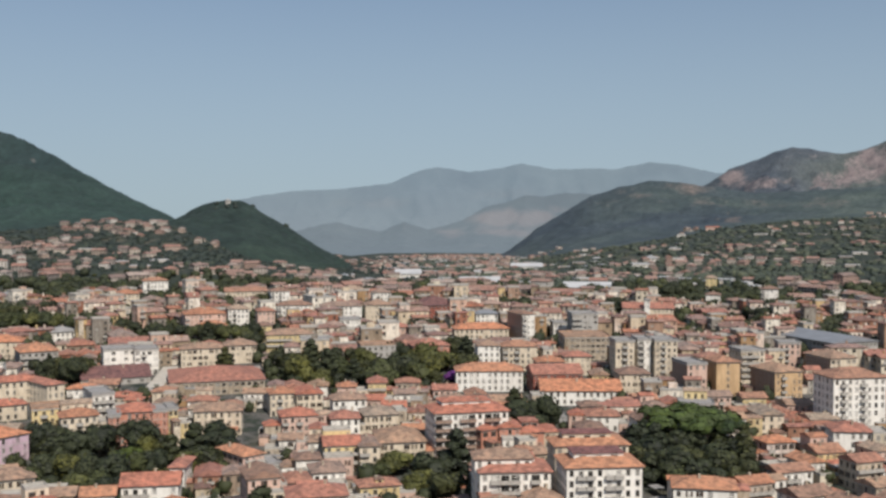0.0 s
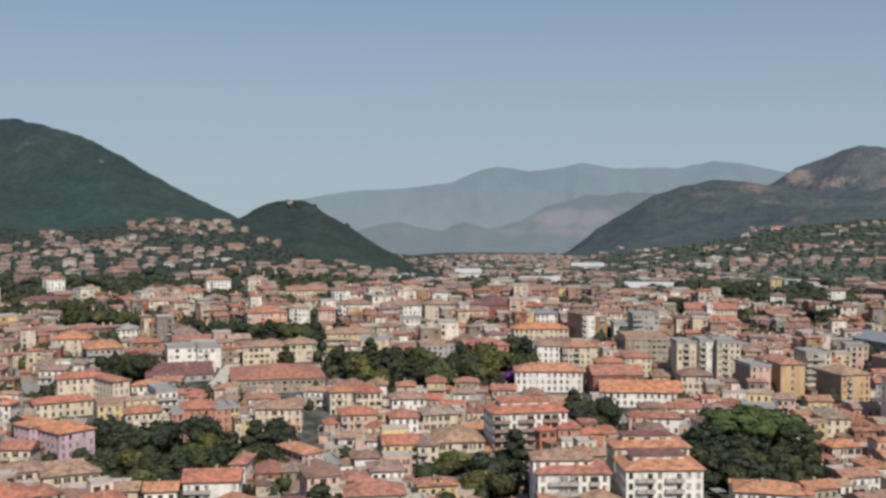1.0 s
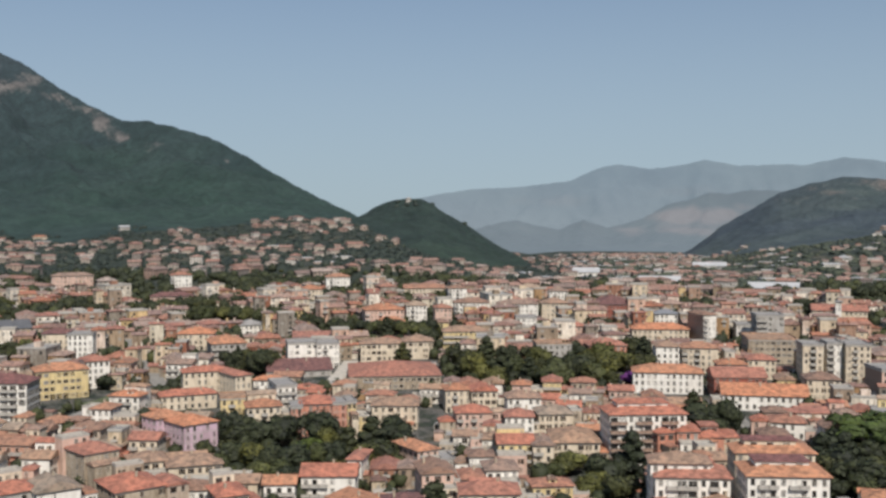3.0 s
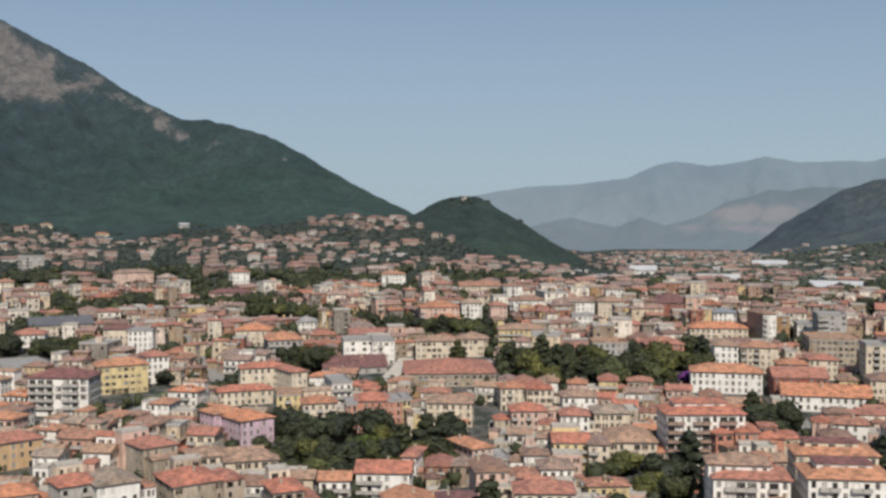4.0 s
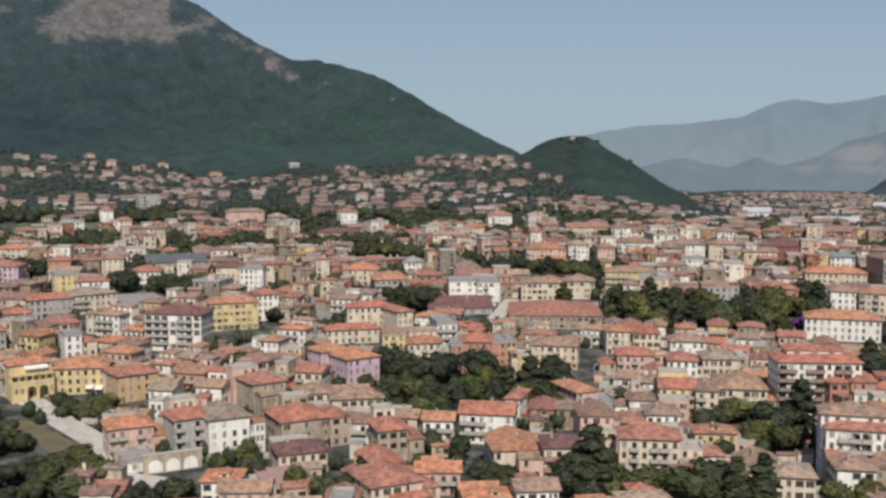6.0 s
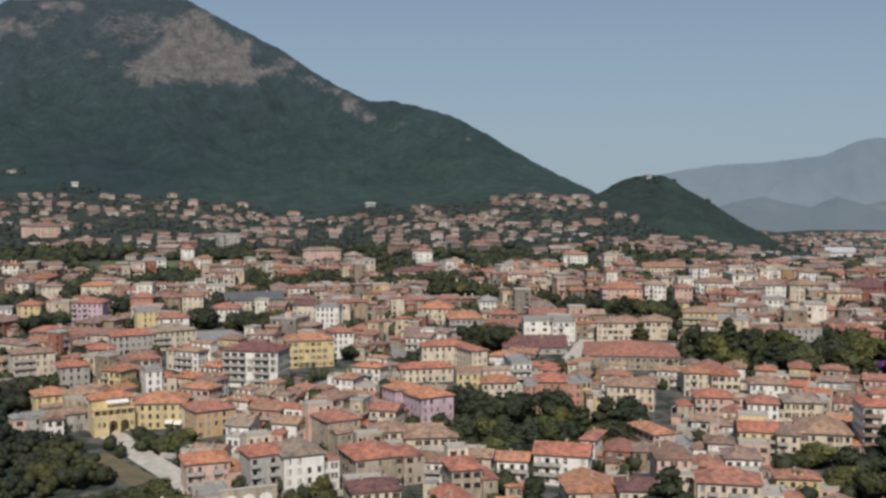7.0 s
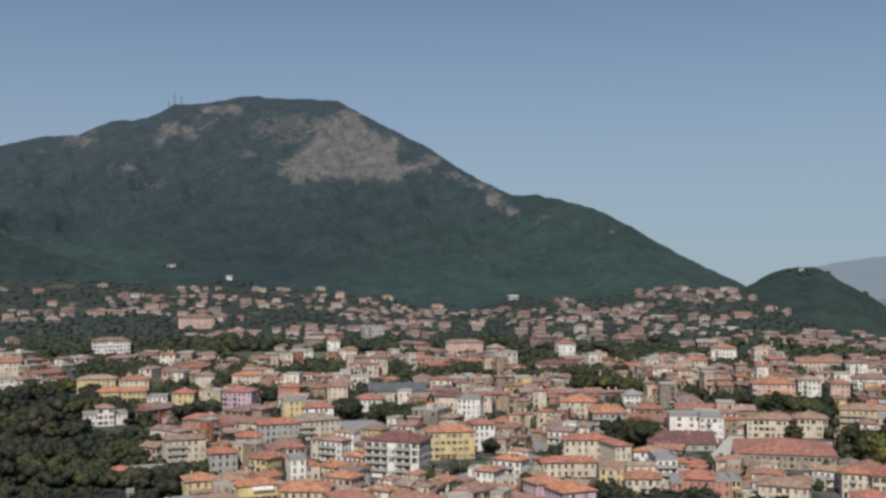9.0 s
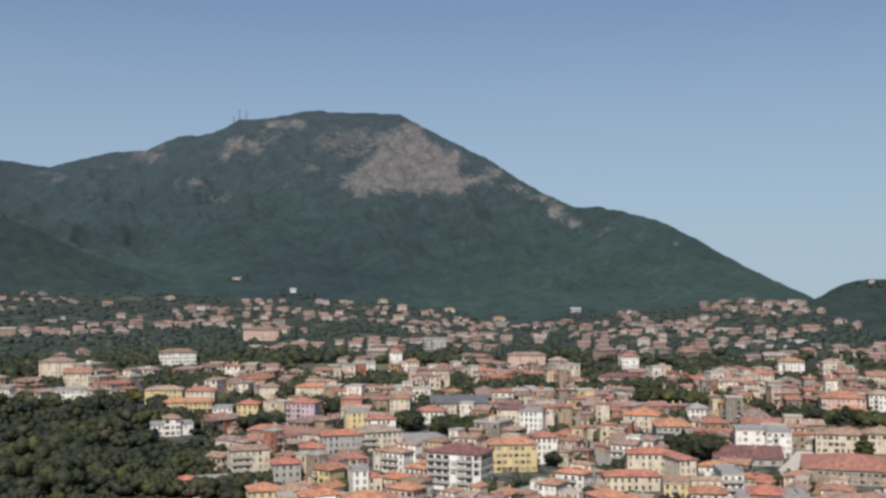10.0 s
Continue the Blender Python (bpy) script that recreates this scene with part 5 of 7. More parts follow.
def arcaded_front(root, w, back):
    """An arcade of two open arches, a colonnaded loggia over it and a terrace with an awning on top, before the front of a villa."""
    y0, y1, tall = -back - 3.6, -back, 6.4
    arches = ((-0.4, 1.55), (3.7, 1.55))
    bm = bmesh.new()
    edges = [-w / 2] + [v for cx, r in arches for v in (cx - r, cx + r)] + [w / 2]
    for a, b in zip(edges[::2], edges[1::2]):
        box(bm, a, y0, -1.5, b, y0 + 0.6, tall, skip=("b",))
    for cx, r in arches:
        arc = [(cx + r * math.cos(math.pi * (1 - k / 10)), 3.9 + r * math.sin(math.pi * k / 10)) for k in range(11)] + [(cx + r, tall), (cx - r, tall)]
        front, rear = ([bm.verts.new((u, y, v)) for u, v in arc] for y in (y0, y0 + 0.6))
        bm.faces.new(front)
        bm.faces.new(rear[::-1])
        for k in range(10):
            bm.faces.new((front[k], rear[k], rear[k + 1], front[k + 1]))
    for s in (-1, 1):
        X = s * (w / 2 - 0.3)
        box(bm, X - 0.3, y0 + 0.6, -1.5, X + 0.3, y1, tall, skip=("b",))
    arcade = part("arcade", bm, mat["yellow"], root, "yellow arcade with two round arches")
    for X in (-5.6, -3.6, 6.3):
        shared("window", WINDOW["tall"], arcade, pose(X, y0, 3.2))
    bm = bmesh.new()
    box(bm, -w / 2 - 0.1, y0 - 0.1, tall, w / 2 + 0.1, y1, tall + 0.25)
    part("loggia_floor", bm, mat["trim"], root)
    bm = bmesh.new()
    box(bm, -w / 2, y0, tall + 0.25, w / 2, y0 + 0.22, tall + 1.15)
    part("parapet", bm, mat["yellow"], root)
    for k in range(7):
        bm = bmesh.new()
        X, loops = -w / 2 + 0.3 + k * (w - 0.6) / 6, []
        for half, z in ((0.26, 1.15), (0.26, 1.3), (0.17, 1.36), (0.15, 2.7), (0.26, 2.8), (0.26, 2.95)):
            loops.append(([(X + i * half, y0 + 0.24 + j * half, tall + z) for i, j in ((-1, -1), (1, -1), (1, 1), (-1, 1))], 0))
        rings(bm, loops)
        part("column", bm, mat["yellow"], root)
    bm = bmesh.new()
    box(bm, -w / 2 - 0.05, y0 - 0.05, tall + 2.95, w / 2 + 0.05, y1, tall + 3.4)
    part("beam", bm, mat["yellow"], root)
    bm = bmesh.new()
    for x in [-w / 2 + k * w / 12 for k in range(13)]:
        box(bm, x - 0.04, y0 + 0.05, tall + 3.4, x + 0.04, y0 + 0.13, tall + 4.3)
    box(bm, -w / 2, y0 + 0.04, tall + 4.3, w / 2, y0 + 0.14, tall + 4.36)
    part("railing", bm, mat["trim"], root)
    awning(root, 1.6, y1, tall + 6.0, 8.0, 2.6)


# ---- buildings that stand out ----
house(24.80, 421.0, 30, 12.5, 11.0, 3, "lilac", "orange", name="palazzo", category="palazzo", yard=0, chimney=0, label="lilac-pink side wing of the palazzo under orange tiles")
house(23.45, 412.0, 30, 14.0, 16.0, 3, "lilac", "orange", band=True, name="palazzo", category="palazzo", yard=13.0, label="lilac-pink palazzo with an orange-tiled hipped roof")
house(21.16, 437.4, 4, 11.7, 12.0, 4, "yellow", "tan", balconies=(1,), top="flat", name="apartment_house", category="apartment house", chimney=0, label="yellow apartment house with a flat terrace roof")
house(19.66, 422.5, 6, 13.2, 11.0, 4, "cream", "roof", balconies=(0,2,), wings=2, label="cream house with white balconies and red tiles")
house(18.64, 446.9, 12, 8.3, 18.0, 5, "white", "slab", balconies=(0,1,2,), top="flat", name="apartment_house", category="apartment house", chimney=0, label="white flat-roofed apartment block with balconies")
house(16.79, 428.0, 3, 13.5, 14.0, 4, "salmon", "red", name="palace", category="palace", band=True, label="salmon-pink town palace with white window surrounds and a red roof")
house(15.58, 427.0, 3, 5.3, 12.0, 4, "salmon", "slab", top="flat", name="palace", category="palace", band=True, chimney=0, label="salmon wing of the palace with a flat roof")
house(17.91, 420.9, 3, 4.3, 12.0, 4, "salmon", "slab", top="flat", name="palace", category="palace", band=True, chimney=0, label="narrow salmon-pink wing of the palace")
house(15.04, 429.0, 10, 3.5, 12.0, 4, "yellow", "slab", top="flat", chimney=0, wings=2, label="narrow ochre-yellow house with a flat roof")
house(12.54, 436.7, -4, 18.5, 12.0, 3, "cream", "tan", style="shut", wings=2, label="long cream house with a faded tan roof")
house(12.71, 520.9, 3, 43.1, 42.0, 2, "stone", "red", style="wide", name="school", category="school", chimney=0, pitch=0.2, label="large low school under one wide red-tiled roof")
house(22.76, 507.8, 8, 20.4, 10.0, 3, "cream", "red", name="convent", category="convent", yard=13.0, label="cream convent wing with a red-tiled roof")
house(21.57, 506.1, 26, 7.9, 34.0, 3, "cream", "red", name="convent", category="convent", chimney=0, yard=13.0, label="long convent wing with a red-tiled roof")
house(23.63, 472.6, 10, 23.5, 10.0, 2, "cream", "red", name="convent", category="convent", yard=13.0, label="low front wing of the convent with red tiles")
house(17.64, 564.6, 6, 15.7, 14.0, 4, "white", "slab", style="wide", top="flat", name="apartment_house", category="apartment house", chimney=0, label="white modern apartment block with a flat roof")
house(16.30, 560.6, 6, 11.7, 14.0, 4, "white", "slab", balconies=(1,), style="wide", top="flat", name="apartment_house", category="apartment house", chimney=0, label="white modern apartment block with loggias")
house(17.86, 544.0, 6, 31.8, 24.0, 1, "grey", "maroon", style="wide", top="gable", name="hall", category="hall", label="low market hall with a dark maroon roof")
house(13.38, 573.5, 4, 22.4, 12.0, 3, "cream", "tan", style="shut", name="palazzo", category="palazzo", label="cream palazzo with rows of windows under a tan roof")
house(11.42, 578.6, 4, 16.1, 14.0, 3, "cream", "tan", style="shut", label="cream wing under a tan hipped roof")
house(21.63, 594.5, 8, 18.7, 22.0, 3, "grey", "orange", balconies=(0,1,2,), style="wide", label="grey house with a flat orange-tiled roof")
house(20.41, 672.2, 5, 13.6, 16.0, 2, "white", "slab", name="church", category="church", label="white church hall with a pale pyramidal roof")
house(19.47, 651.0, 5, 2.4, 4.0, 5, "cream", "roof", name="bell_tower", category="tower", chimney=0, label="slim cream bell tower beside the church")
house(8.81, 609.0, 3, 26.0, 14.0, 3, "yellow", "tan", balconies=(0,1,2,3,4,), name="apartment_house", category="apartment house", band=True, label="long yellow apartment house with banded balconies")
house(4.07, 734.2, 5, 17.6, 18.0, 4, "cream", "tan", name="apartment_house", category="apartment house", label="square cream apartment house with a tan roof")
house(8.54, 730.2, 5, 23.4, 14.0, 4, "white", "roof", balconies=(0,2,4,), name="apartment_house", category="apartment house", label="white and pink striped apartment row")
house(6.04, 726.2, 5, 27.5, 14.0, 4, "white", "roof", balconies=(0,2,4,), name="apartment_house", category="apartment house", label="white apartment row with a tiled roof")
house(0.96, 733.7, 15, 28.8, 30.0, 4, "brick", "maroon", name="apartment_house", category="apartment house", label="dark red apartment block with maroon roofs")
house(-1.84, 700.7, 8, 14.7, 12.0, 3, "white", "metal", label="white house with a bluish metal roof")
house(-3.72, 637.9, 28, 8.0, 20.0, 6, "white", "roof", balconies=(0,), name="apartment_house", category="apartment house", chimney=0, flank="brown_rail", label="white apartment tower with a brick-red flank")
house(-5.78, 663.3, 10, 9.0, 14.0, 3, "white", "slab", top="flat", chimney=0, label="plain white block with a flat roof")
house(-7.03, 640.9, 12, 15.6, 16.0, 6, "grey", "slab", balconies=(0,1,), style="wide", top="flat", name="apartment_house", category="apartment house", chimney=0, label="grey apartment tower with white loggias")
house(-7.12, 600.8, 10, 25.4, 26.0, 4, "stone", "tan", style="wide", top="flat", name="office_block", category="office block", chimney=0, label="large drab office block with a flat roof")
house(-9.13, 544.9, 14, 9.6, 14.0, 6, "cream", "slab", balconies=(1,), top="flat", name="apartment_house", category="apartment house", chimney=0, label="cream apartment tower with stacked balconies")
house(-10.16, 551.0, 14, 6.9, 14.0, 6, "white", "slab", balconies=(0,), top="flat", name="apartment_house", category="apartment house", chimney=0, label="white apartment tower with stacked balconies")
house(-11.27, 549.9, 14, 11.4, 16.0, 6, "cream", "slab", balconies=(1,), top="flat", name="apartment_house", category="apartment house", chimney=0, label="cream apartment tower beside its twin")
house(-12.67, 503.7, 24, 9.5, 18.0, 5, "pink", "slab", top="flat", name="apartment_house", category="apartment house", chimney=0, flank="brown_rail", label="pale pink apartment tower with a dark flank")
house(-14.33, 510.5, 22, 11.2, 16.0, 5, "ochre", "roof", cols=1, side_cols=0, name="apartment_house", category="apartment house", chimney=0, label="blank orange-ochre apartment tower")
house(-15.60, 542.1, 25, 12.4, 14.0, 5, "cream", "slab", balconies=(0,1,2,), top="flat", name="apartment_house", category="apartment house", chimney=0, label="cream balconied apartment block")
house(-17.07, 511.0, 34, 14.2, 20.0, 4, "ochre", "tan", balconies=(1,), name="apartment_house", category="apartment house", flank="brown_rail", label="ochre apartment house with a brown flank")
house(-19.73, 549.6, 36, 14.4, 20.0, 4, "cream", "tan", style="wide", flank="brown_rail", label="cream house with broad openings and a brown flank")
house(-19.51, 623.9, 40, 29.8, 46.0, 3, "grey", "metal", style="wide", top="gable", name="industrial_hall", category="hall", chimney=0, pitch=0.2, label="long grey industrial hall with a metal roof")
house(-20.63, 456.2, 30, 22.4, 16.0, 7, "white", "roof", balconies=(1,4,), name="apartment_house", category="apartment house", label="tall white apartment block with rows of small windows")
house(-1.98, 508.3, 4, 31.7, 16.0, 3, "white", "orange", name="villa", category="villa", label="white villa with an orange-tiled hipped roof")
house(-2.22, 505.9, 4, 9.0, 8.0, 2, "white", "orange", label="projecting white porch wing with dark arched windows")
house(-6.88, 483.3, 6, 35.6, 20.0, 2, "white", "orange", top="gable", name="hall", category="hall", label="long white hall under an orange-tiled gable roof")
house(-5.53, 505.0, 12, 23.3, 18.0, 3, "brick", "red", top="gable", label="brick-red building with a long red roof")
house(-0.77, 387.0, 15, 27.4, 16.0, 6, "white", "red", balconies=(0,1,3,4,6,7,), name="apartment_house", category="apartment house", rail="brown_rail", attic=True, label="pale apartment block with brown balconies and a red roof")
house(-4.17, 392.6, 10, 8.8, 14.0, 3, "salmon", "red", attic=True, wings=2, label="salmon house with a red-tiled roof")
house(-3.00, 386.0, 10, 7.8, 12.0, 4, "salmon", "red", top="gable", wings=2, label="salmon house with a narrow gable")
house(-1.51, 384.1, 30, 6.7, 14.0, 4, "salmon", "red", style="shut", top="gable", wings=2, label="salmon house with a steep red roof")
house(-3.27, 323.8, 8, 21.5, 15.0, 5, "white", "red", balconies=(1,2,3,5,), name="apartment_house", category="apartment house", attic=True, label="white apartment block with long balconies and a pale red roof")
house(-2.68, 324.3, 8, 17.4, 10.0, 6, "white", "tan", name="terrace_wall", category="wall", chimney=0, label="upper rear block with a tan roof and a white terrace wall")
house(-7.92, 320.8, 14, 22.7, 16.0, 6, "white", "orange", balconies=(1,2,4,5,), name="apartment_house", category="apartment house", attic=True, label="white apartment block with grey balcony bands and an orange roof")
house(-7.34, 341.7, 14, 23.7, 12.0, 6, "cream", "orange", name="apartment_house", category="apartment house", attic=True, label="rear apartment block under a long orange roof")
house(-13.48, 333.3, 4, 18.8, 12.0, 3, "white", "orange", style="shut", wings=2, label="white house with a broad orange roof")
house(6.07, 378.9, 6, 12.3, 12.0, 3, "yellow", "red", balconies=(1,3,), top="gable", wings=2, label="yellow house with a red-tiled roof")
house(4.58, 376.9, 6, 7.2, 12.0, 3, "cream", "roof", balconies=(0,), top="gable", wings=2, label="pale yellow terraced house with clay tiles")
house(2.91, 386.0, 8, 16.2, 22.0, 3, "cream", "tan", style="shut", wings=2, label="cream house with a broad tan roof")
house(10.51, 367.6, 14, 13.1, 12.0, 2, "white", "slab", balconies=(1,), top="flat", chimney=0, wings=2, label="bluish-white house with a roof terrace")
house(11.43, 372.5, 30, 8.1, 18.0, 3, "pink", "orange", style="shut", wings=2, label="old pink house with an orange roof")
house(9.90, 340.5, 10, 7.0, 10.0, 3, "pink", "roof", style="shut", top="gable", wings=2, label="pale pink house with green shutters")
house(8.49, 335.3, 10, 8.3, 12.0, 3, "pink", "roof", style="shut", wings=2, label="pink terraced house with a tiled roof")
house(6.83, 345.7, 8, 10.4, 12.0, 3, "white", "roof", balconies=(0,1,), wings=2, label="white house with stacked balconies")
house(16.02, 340.7, -6, 17.0, 13.0, 3, "white", "red", balconies=(0,1,2,), top="gable", name="villa", category="villa", label="white villa among the trees with a red roof")
house(14.46, 359.9, -14, 4.7, 14.0, 3, "white", "red", name="villa", category="villa", label="slim white house behind the villa")
house(14.68, 307.6, 12, 13.6, 16.0, 3, "cream", "orange", style="shut", top="gable", name="villa", category="villa", label="pale yellow villa whose gable looks at the garden")
house(12.00, 299.3, 8, 11.0, 12.0, 4, "cream", "maroon", balconies=(0,1,2,), rail="salmon_rail", wings=2, label="cream house with salmon balconies")
house(7.40, 310.1, 4, 17.0, 12.0, 4, "cream", "red", balconies=(1,3,4,), wings=2, label="long cream house with arched loggias")
house(10.39, 331.8, 10, 9.9, 14.0, 4, "pink", "roof", style="shut", top="gable", wings=2, label="tall pale pink house front")
house(0.13, 296.6, 10, 10.7, 12.0, 3, "cream", "roof", style="shut", wings=2, label="cream house with three rows of shutters")
house(-2.77, 307.1, 14, 9.8, 12.0, 3, "white", "tan", style="shut", wings=2, label="plain white house with small windows")
house(-4.83, 316.4, 24, 10.4, 14.0, 3, "yellow", "tan", wings=2, label="yellow house with a tan roof")
house(21.62, 281.0, 24, 14.5, 18.0, 3, "cream", "red", style="shut", wings=2, label="low house under a wide red roof")
house(21.84, 294.4, 20, 8.3, 14.0, 3, "stone", "red", style="shut", top="gable", wings=2, label="old stone house with a red roof")
villa = house(37.52, 413.2, -10, 19.6, 16.0, 3, "yellow", "orange", name="villa", category="villa", label="yellow villa with an orange hipped roof")
for k, X in enumerate((4.2, 7.4)):
    TAKEN.append((*at_bearing(36.9 - 0.5 * k, 398), 6))
    awning(villa, X, -8.0, 3.6 - 0.4 * k, 2.8, 2.2)
arcaded_front(house(40.10, 409.0, 12, 14.6, 8.0, 4, "yellow", "orange", style="door", name="villa", category="villa", label="yellow villa with an arcade and loggia before it"), 14.6, 4.0)
house(35.02, 397.1, 22, 14.8, 12.0, 3, "ochre", "red", wings=2, label="ochre house with a bright red roof")
house(32.65, 469.5, -22, 25.0, 15.0, 5, "white", "maroon", cols=7, balconies=(0,1,2,4,5,), style="loggia", name="apartment_house", category="apartment house", label="white apartment block with a grid of dark loggias")
house(35.03, 576.6, 14, 29.7, 34.0, 1, "white", "slab", style="wide", top="flat", name="hall", category="hall", chimney=0, label="low white hall with a flat roof")
house(29.95, 507.8, 8, 22.2, 14.0, 4, "yellow", "orange", style="wide", name="apartment_house", category="apartment house", label="pale yellow apartment block with an orange roof")
house(28.28, 528.2, 14, 10.4, 14.0, 4, "white", "red", name="apartment_house", category="apartment house", label="white apartment block beside the yellow one")
house(32.96, 677.2, 6, 35.1, 22.0, 2, "cream", "dark_sheet", style="wide", top="gable", name="hall", category="hall", label="cream hall with a dark grey roof")
house(30.27, 330.1, 16, 12.5, 13.0, 4, "white", "roof", top="gable", wings=2, label="tall white gabled house on the slope")
house(32.18, 331.5, 18, 11.4, 12.0, 4, "grey", "red", balconies=(0,2,), wings=2, label="grey house with a red roof and dark balconies")
house(35.20, 337.0, 10, 13.4, 12.0, 3, "pink", "orange", balconies=(0,1,3,), wings=2, label="house with orange roof and stacked balconies")
house(28.37, 367.9, 26, 12.0, 14.0, 4, "stone", "red", chimney=0, wings=2, label="dark stone tower house with a red roof")
house(26.42, 338.1, 20, 15.9, 18.0, 3, "stone", "red", style="shut", wings=2, label="grey stone house with a patched red roof")
house(23.27, 368.8, 6, 17.6, 13.0, 2, "cream", "tan", style="shut", wings=2, label="low building with a long tan roof")
house(25.62, 374.9, 10, 12.2, 13.0, 2, "cream", "tan", style="shut", wings=2, label="low building with a tan roof")
house(21.46, 324.1, 14, 9.3, 14.0, 3, "stone", "red", style="shut", wings=2, label="weathered cream house with a red roof")
house(26.26, 313.6, 12, 14.3, 12.0, 2, "cream", "maroon", style="shut", wings=2, label="cream house with small dark windows")
house(27.05, 298.6, 12, 13.7, 14.0, 1, "pink", "pinkslab", style="wide", top="flat", chimney=0, wings=2, label="low house with a pink terrace")
house(34.96, 324.7, 8, 9.9, 12.0, 1, "white", "slab", style="wide", top="flat", name="restaurant", category="restaurant", chimney=0, label="low terrace restaurant with a pale flat roof")
house(41.20, 644.5, -16, 17.1, 14.0, 4, "lilac", "red", balconies=(0,2,), name="apartment_house", category="apartment house", label="lilac-white apartment house with a red roof")
house(53.79, 863.8, -10, 25.0, 16.0, 5, "cream", "roof", name="monastery", category="monastery", label="cream monastery block above the woods")
house(52.80, 815.7, -6, 19.0, 16.0, 4, "cream", "roof", top="gable", name="monastery", category="monastery", label="lower cream monastery wing with a gable")
house(53.07, 777.1, -8, 24.0, 16.0, 2, "white", "slab", style="wide", top="flat", name="monastery", category="monastery", chimney=0, label="pale terrace building below the monastery")
house(47.94, 940.0, 6, 30.1, 14.0, 4, "white", "roof", style="wide", name="apartment_house", category="apartment house", label="white and yellow apartment house with clay tiles")
house(48.48, 737.5, -8, 24.2, 12.0, 3, "yellow", "roof", label="yellow house with a tiled roof")
house(47.28, 699.1, -8, 31.6, 12.0, 2, "yellow", "orange", label="long yellow house with an orange roof")
house(46.62, 729.6, -8, 18.8, 12.0, 3, "cream", "red", label="cream house with a red roof")
house(44.09, 663.3, -10, 12.9, 12.0, 3, "yellow", "red", label="square yellow house with red tiles")
house(48.03, 618.1, 6, 22.5, 12.0, 2, "white", "slab", style="shut", top="flat", name="villa", category="villa", label="white villa in the woods")
house(43.97, 510.5, 10, 17.7, 14.0, 4, "cream", "roof", balconies=(0,1,2,), top="hip", pitch=0.2, name="villa", category="villa", chimney=0, label="cream villa with balconies under a low tiled roof")
house(43.05, 435.7, 10, 12.3, 12.0, 3, "yellow", "orange", wings=2, label="yellow house with a bright orange roof")
house(42.01, 489.0, 10, 12.2, 12.0, 3, "grey", "red", label="grey house with a red roof")
house(38.41, 495.5, 14, 10.3, 12.0, 3, "pink", "red", style="shut", label="pink house with a red roof")
house(38.07, 453.3, 10, 6.4, 12.0, 4, "white", "slab", top="flat", chimney=0, wings=2, label="narrow white house with a flat roof")
house(37.09, 601.4, 6, 16.1, 12.0, 3, "white", "red", label="white house with a bright red roof")
house(38.42, 607.6, 8, 11.7, 12.0, 4, "yellow", "slab", top="flat", chimney=0, label="yellow house with a flat roof")
house(37.24, 566.4, 20, 23.0, 16.0, 3, "cream", "roof", balconies=(0,1,2,), label="brownish house with deep balconies")
house(28.87, 609.5, -12, 13.2, 14.0, 4, "white", "slab", top="flat", chimney=0, label="white tower block with a grey flank")
house(24.45, 815.3, -4, 30.3, 14.0, 2, "pink", "maroon", name="school", category="school", label="long low pink school")
house(38.05, 877.6, 0, 15.8, 16.0, 3, "white", "slab", style="wide", top="flat", name="hall", category="hall", chimney=0, label="pale flat-roofed hall beside a field")
house(43.69, 1110.1, 0, 35.4, 16.0, 4, "pink", "roof", name="church", category="church", label="pink hilltop church and rectory")
house(24.01, 897.2, 6, 16.3, 12.0, 4, "white", "roof", balconies=(0,), name="apartment_house", category="apartment house", label="white apartment house below the hill")
house(29.43, 936.7, 6, 32.5, 12.0, 3, "pink", "roof", label="pink houses at the foot of the mountain")
house(22.68, 849.7, 5, 20.8, 16.0, 2, "grey", "metal", style="wide", name="hall", category="hall", label="low grey hall with a bluish metal roof")
house(17.23, 780.8, 6, 16.7, 14.0, 4, "cream", "roof", balconies=(0,2,), name="apartment_house", category="apartment house", label="cream apartment house with clay tiles")
house(15.78, 862.3, 6, 18.9, 12.0, 4, "white", "roof", balconies=(1,), name="apartment_house", category="apartment house", label="white apartment house with clay tiles")
house(13.85, 874.3, 4, 9.3, 12.0, 4, "cream", "roof", name="apartment_house", category="apartment house", label="cream apartment house with clay tiles")
house(13.03, 872.1, 4, 7.4, 12.0, 3, "white", "slab", top="flat", chimney=0, label="small white block with a flat roof")
house(12.90, 674.3, 6, 17.3, 12.0, 2, "yellow", "orange", label="yellow house with an orange roof")
house(13.30, 683.9, 8, 24.9, 18.0, 4, "pink", "roof", balconies=(0,3,), name="apartment_house", category="apartment house", label="pink apartment house with clay tiles")
house(11.12, 832.8, 4, 31.1, 14.0, 3, "cream", "roof", top="gable", label="long cream house with clay tiles")
house(9.34, 784.8, 8, 13.5, 14.0, 5, "white", "roof", balconies=(0,2,), name="apartment_house", category="apartment house", label="tall white apartment house with clay tiles")
house(5.42, 834.7, 6, 17.9, 14.0, 4, "cream", "roof", name="apartment_house", category="apartment house", label="cream apartment house under a pyramid roof")
house(3.86, 810.6, 6, 13.9, 14.0, 4, "white", "roof", balconies=(1,), name="apartment_house", category="apartment house", label="white apartment house with clay tiles")
house(10.09, 694.0, 8, 10.8, 14.0, 4, "pink", "roof", name="apartment_house", category="apartment house", label="pink apartment house with clay tiles")
house(11.53, 704.1, 6, 13.2, 14.0, 4, "white", "roof", balconies=(1,), name="apartment_house", category="apartment house", label="white apartment house with clay tiles")
house(10.16, 646.4, 6, 8.0, 12.0, 3, "yellow", "roof", label="yellow house with clay tiles")
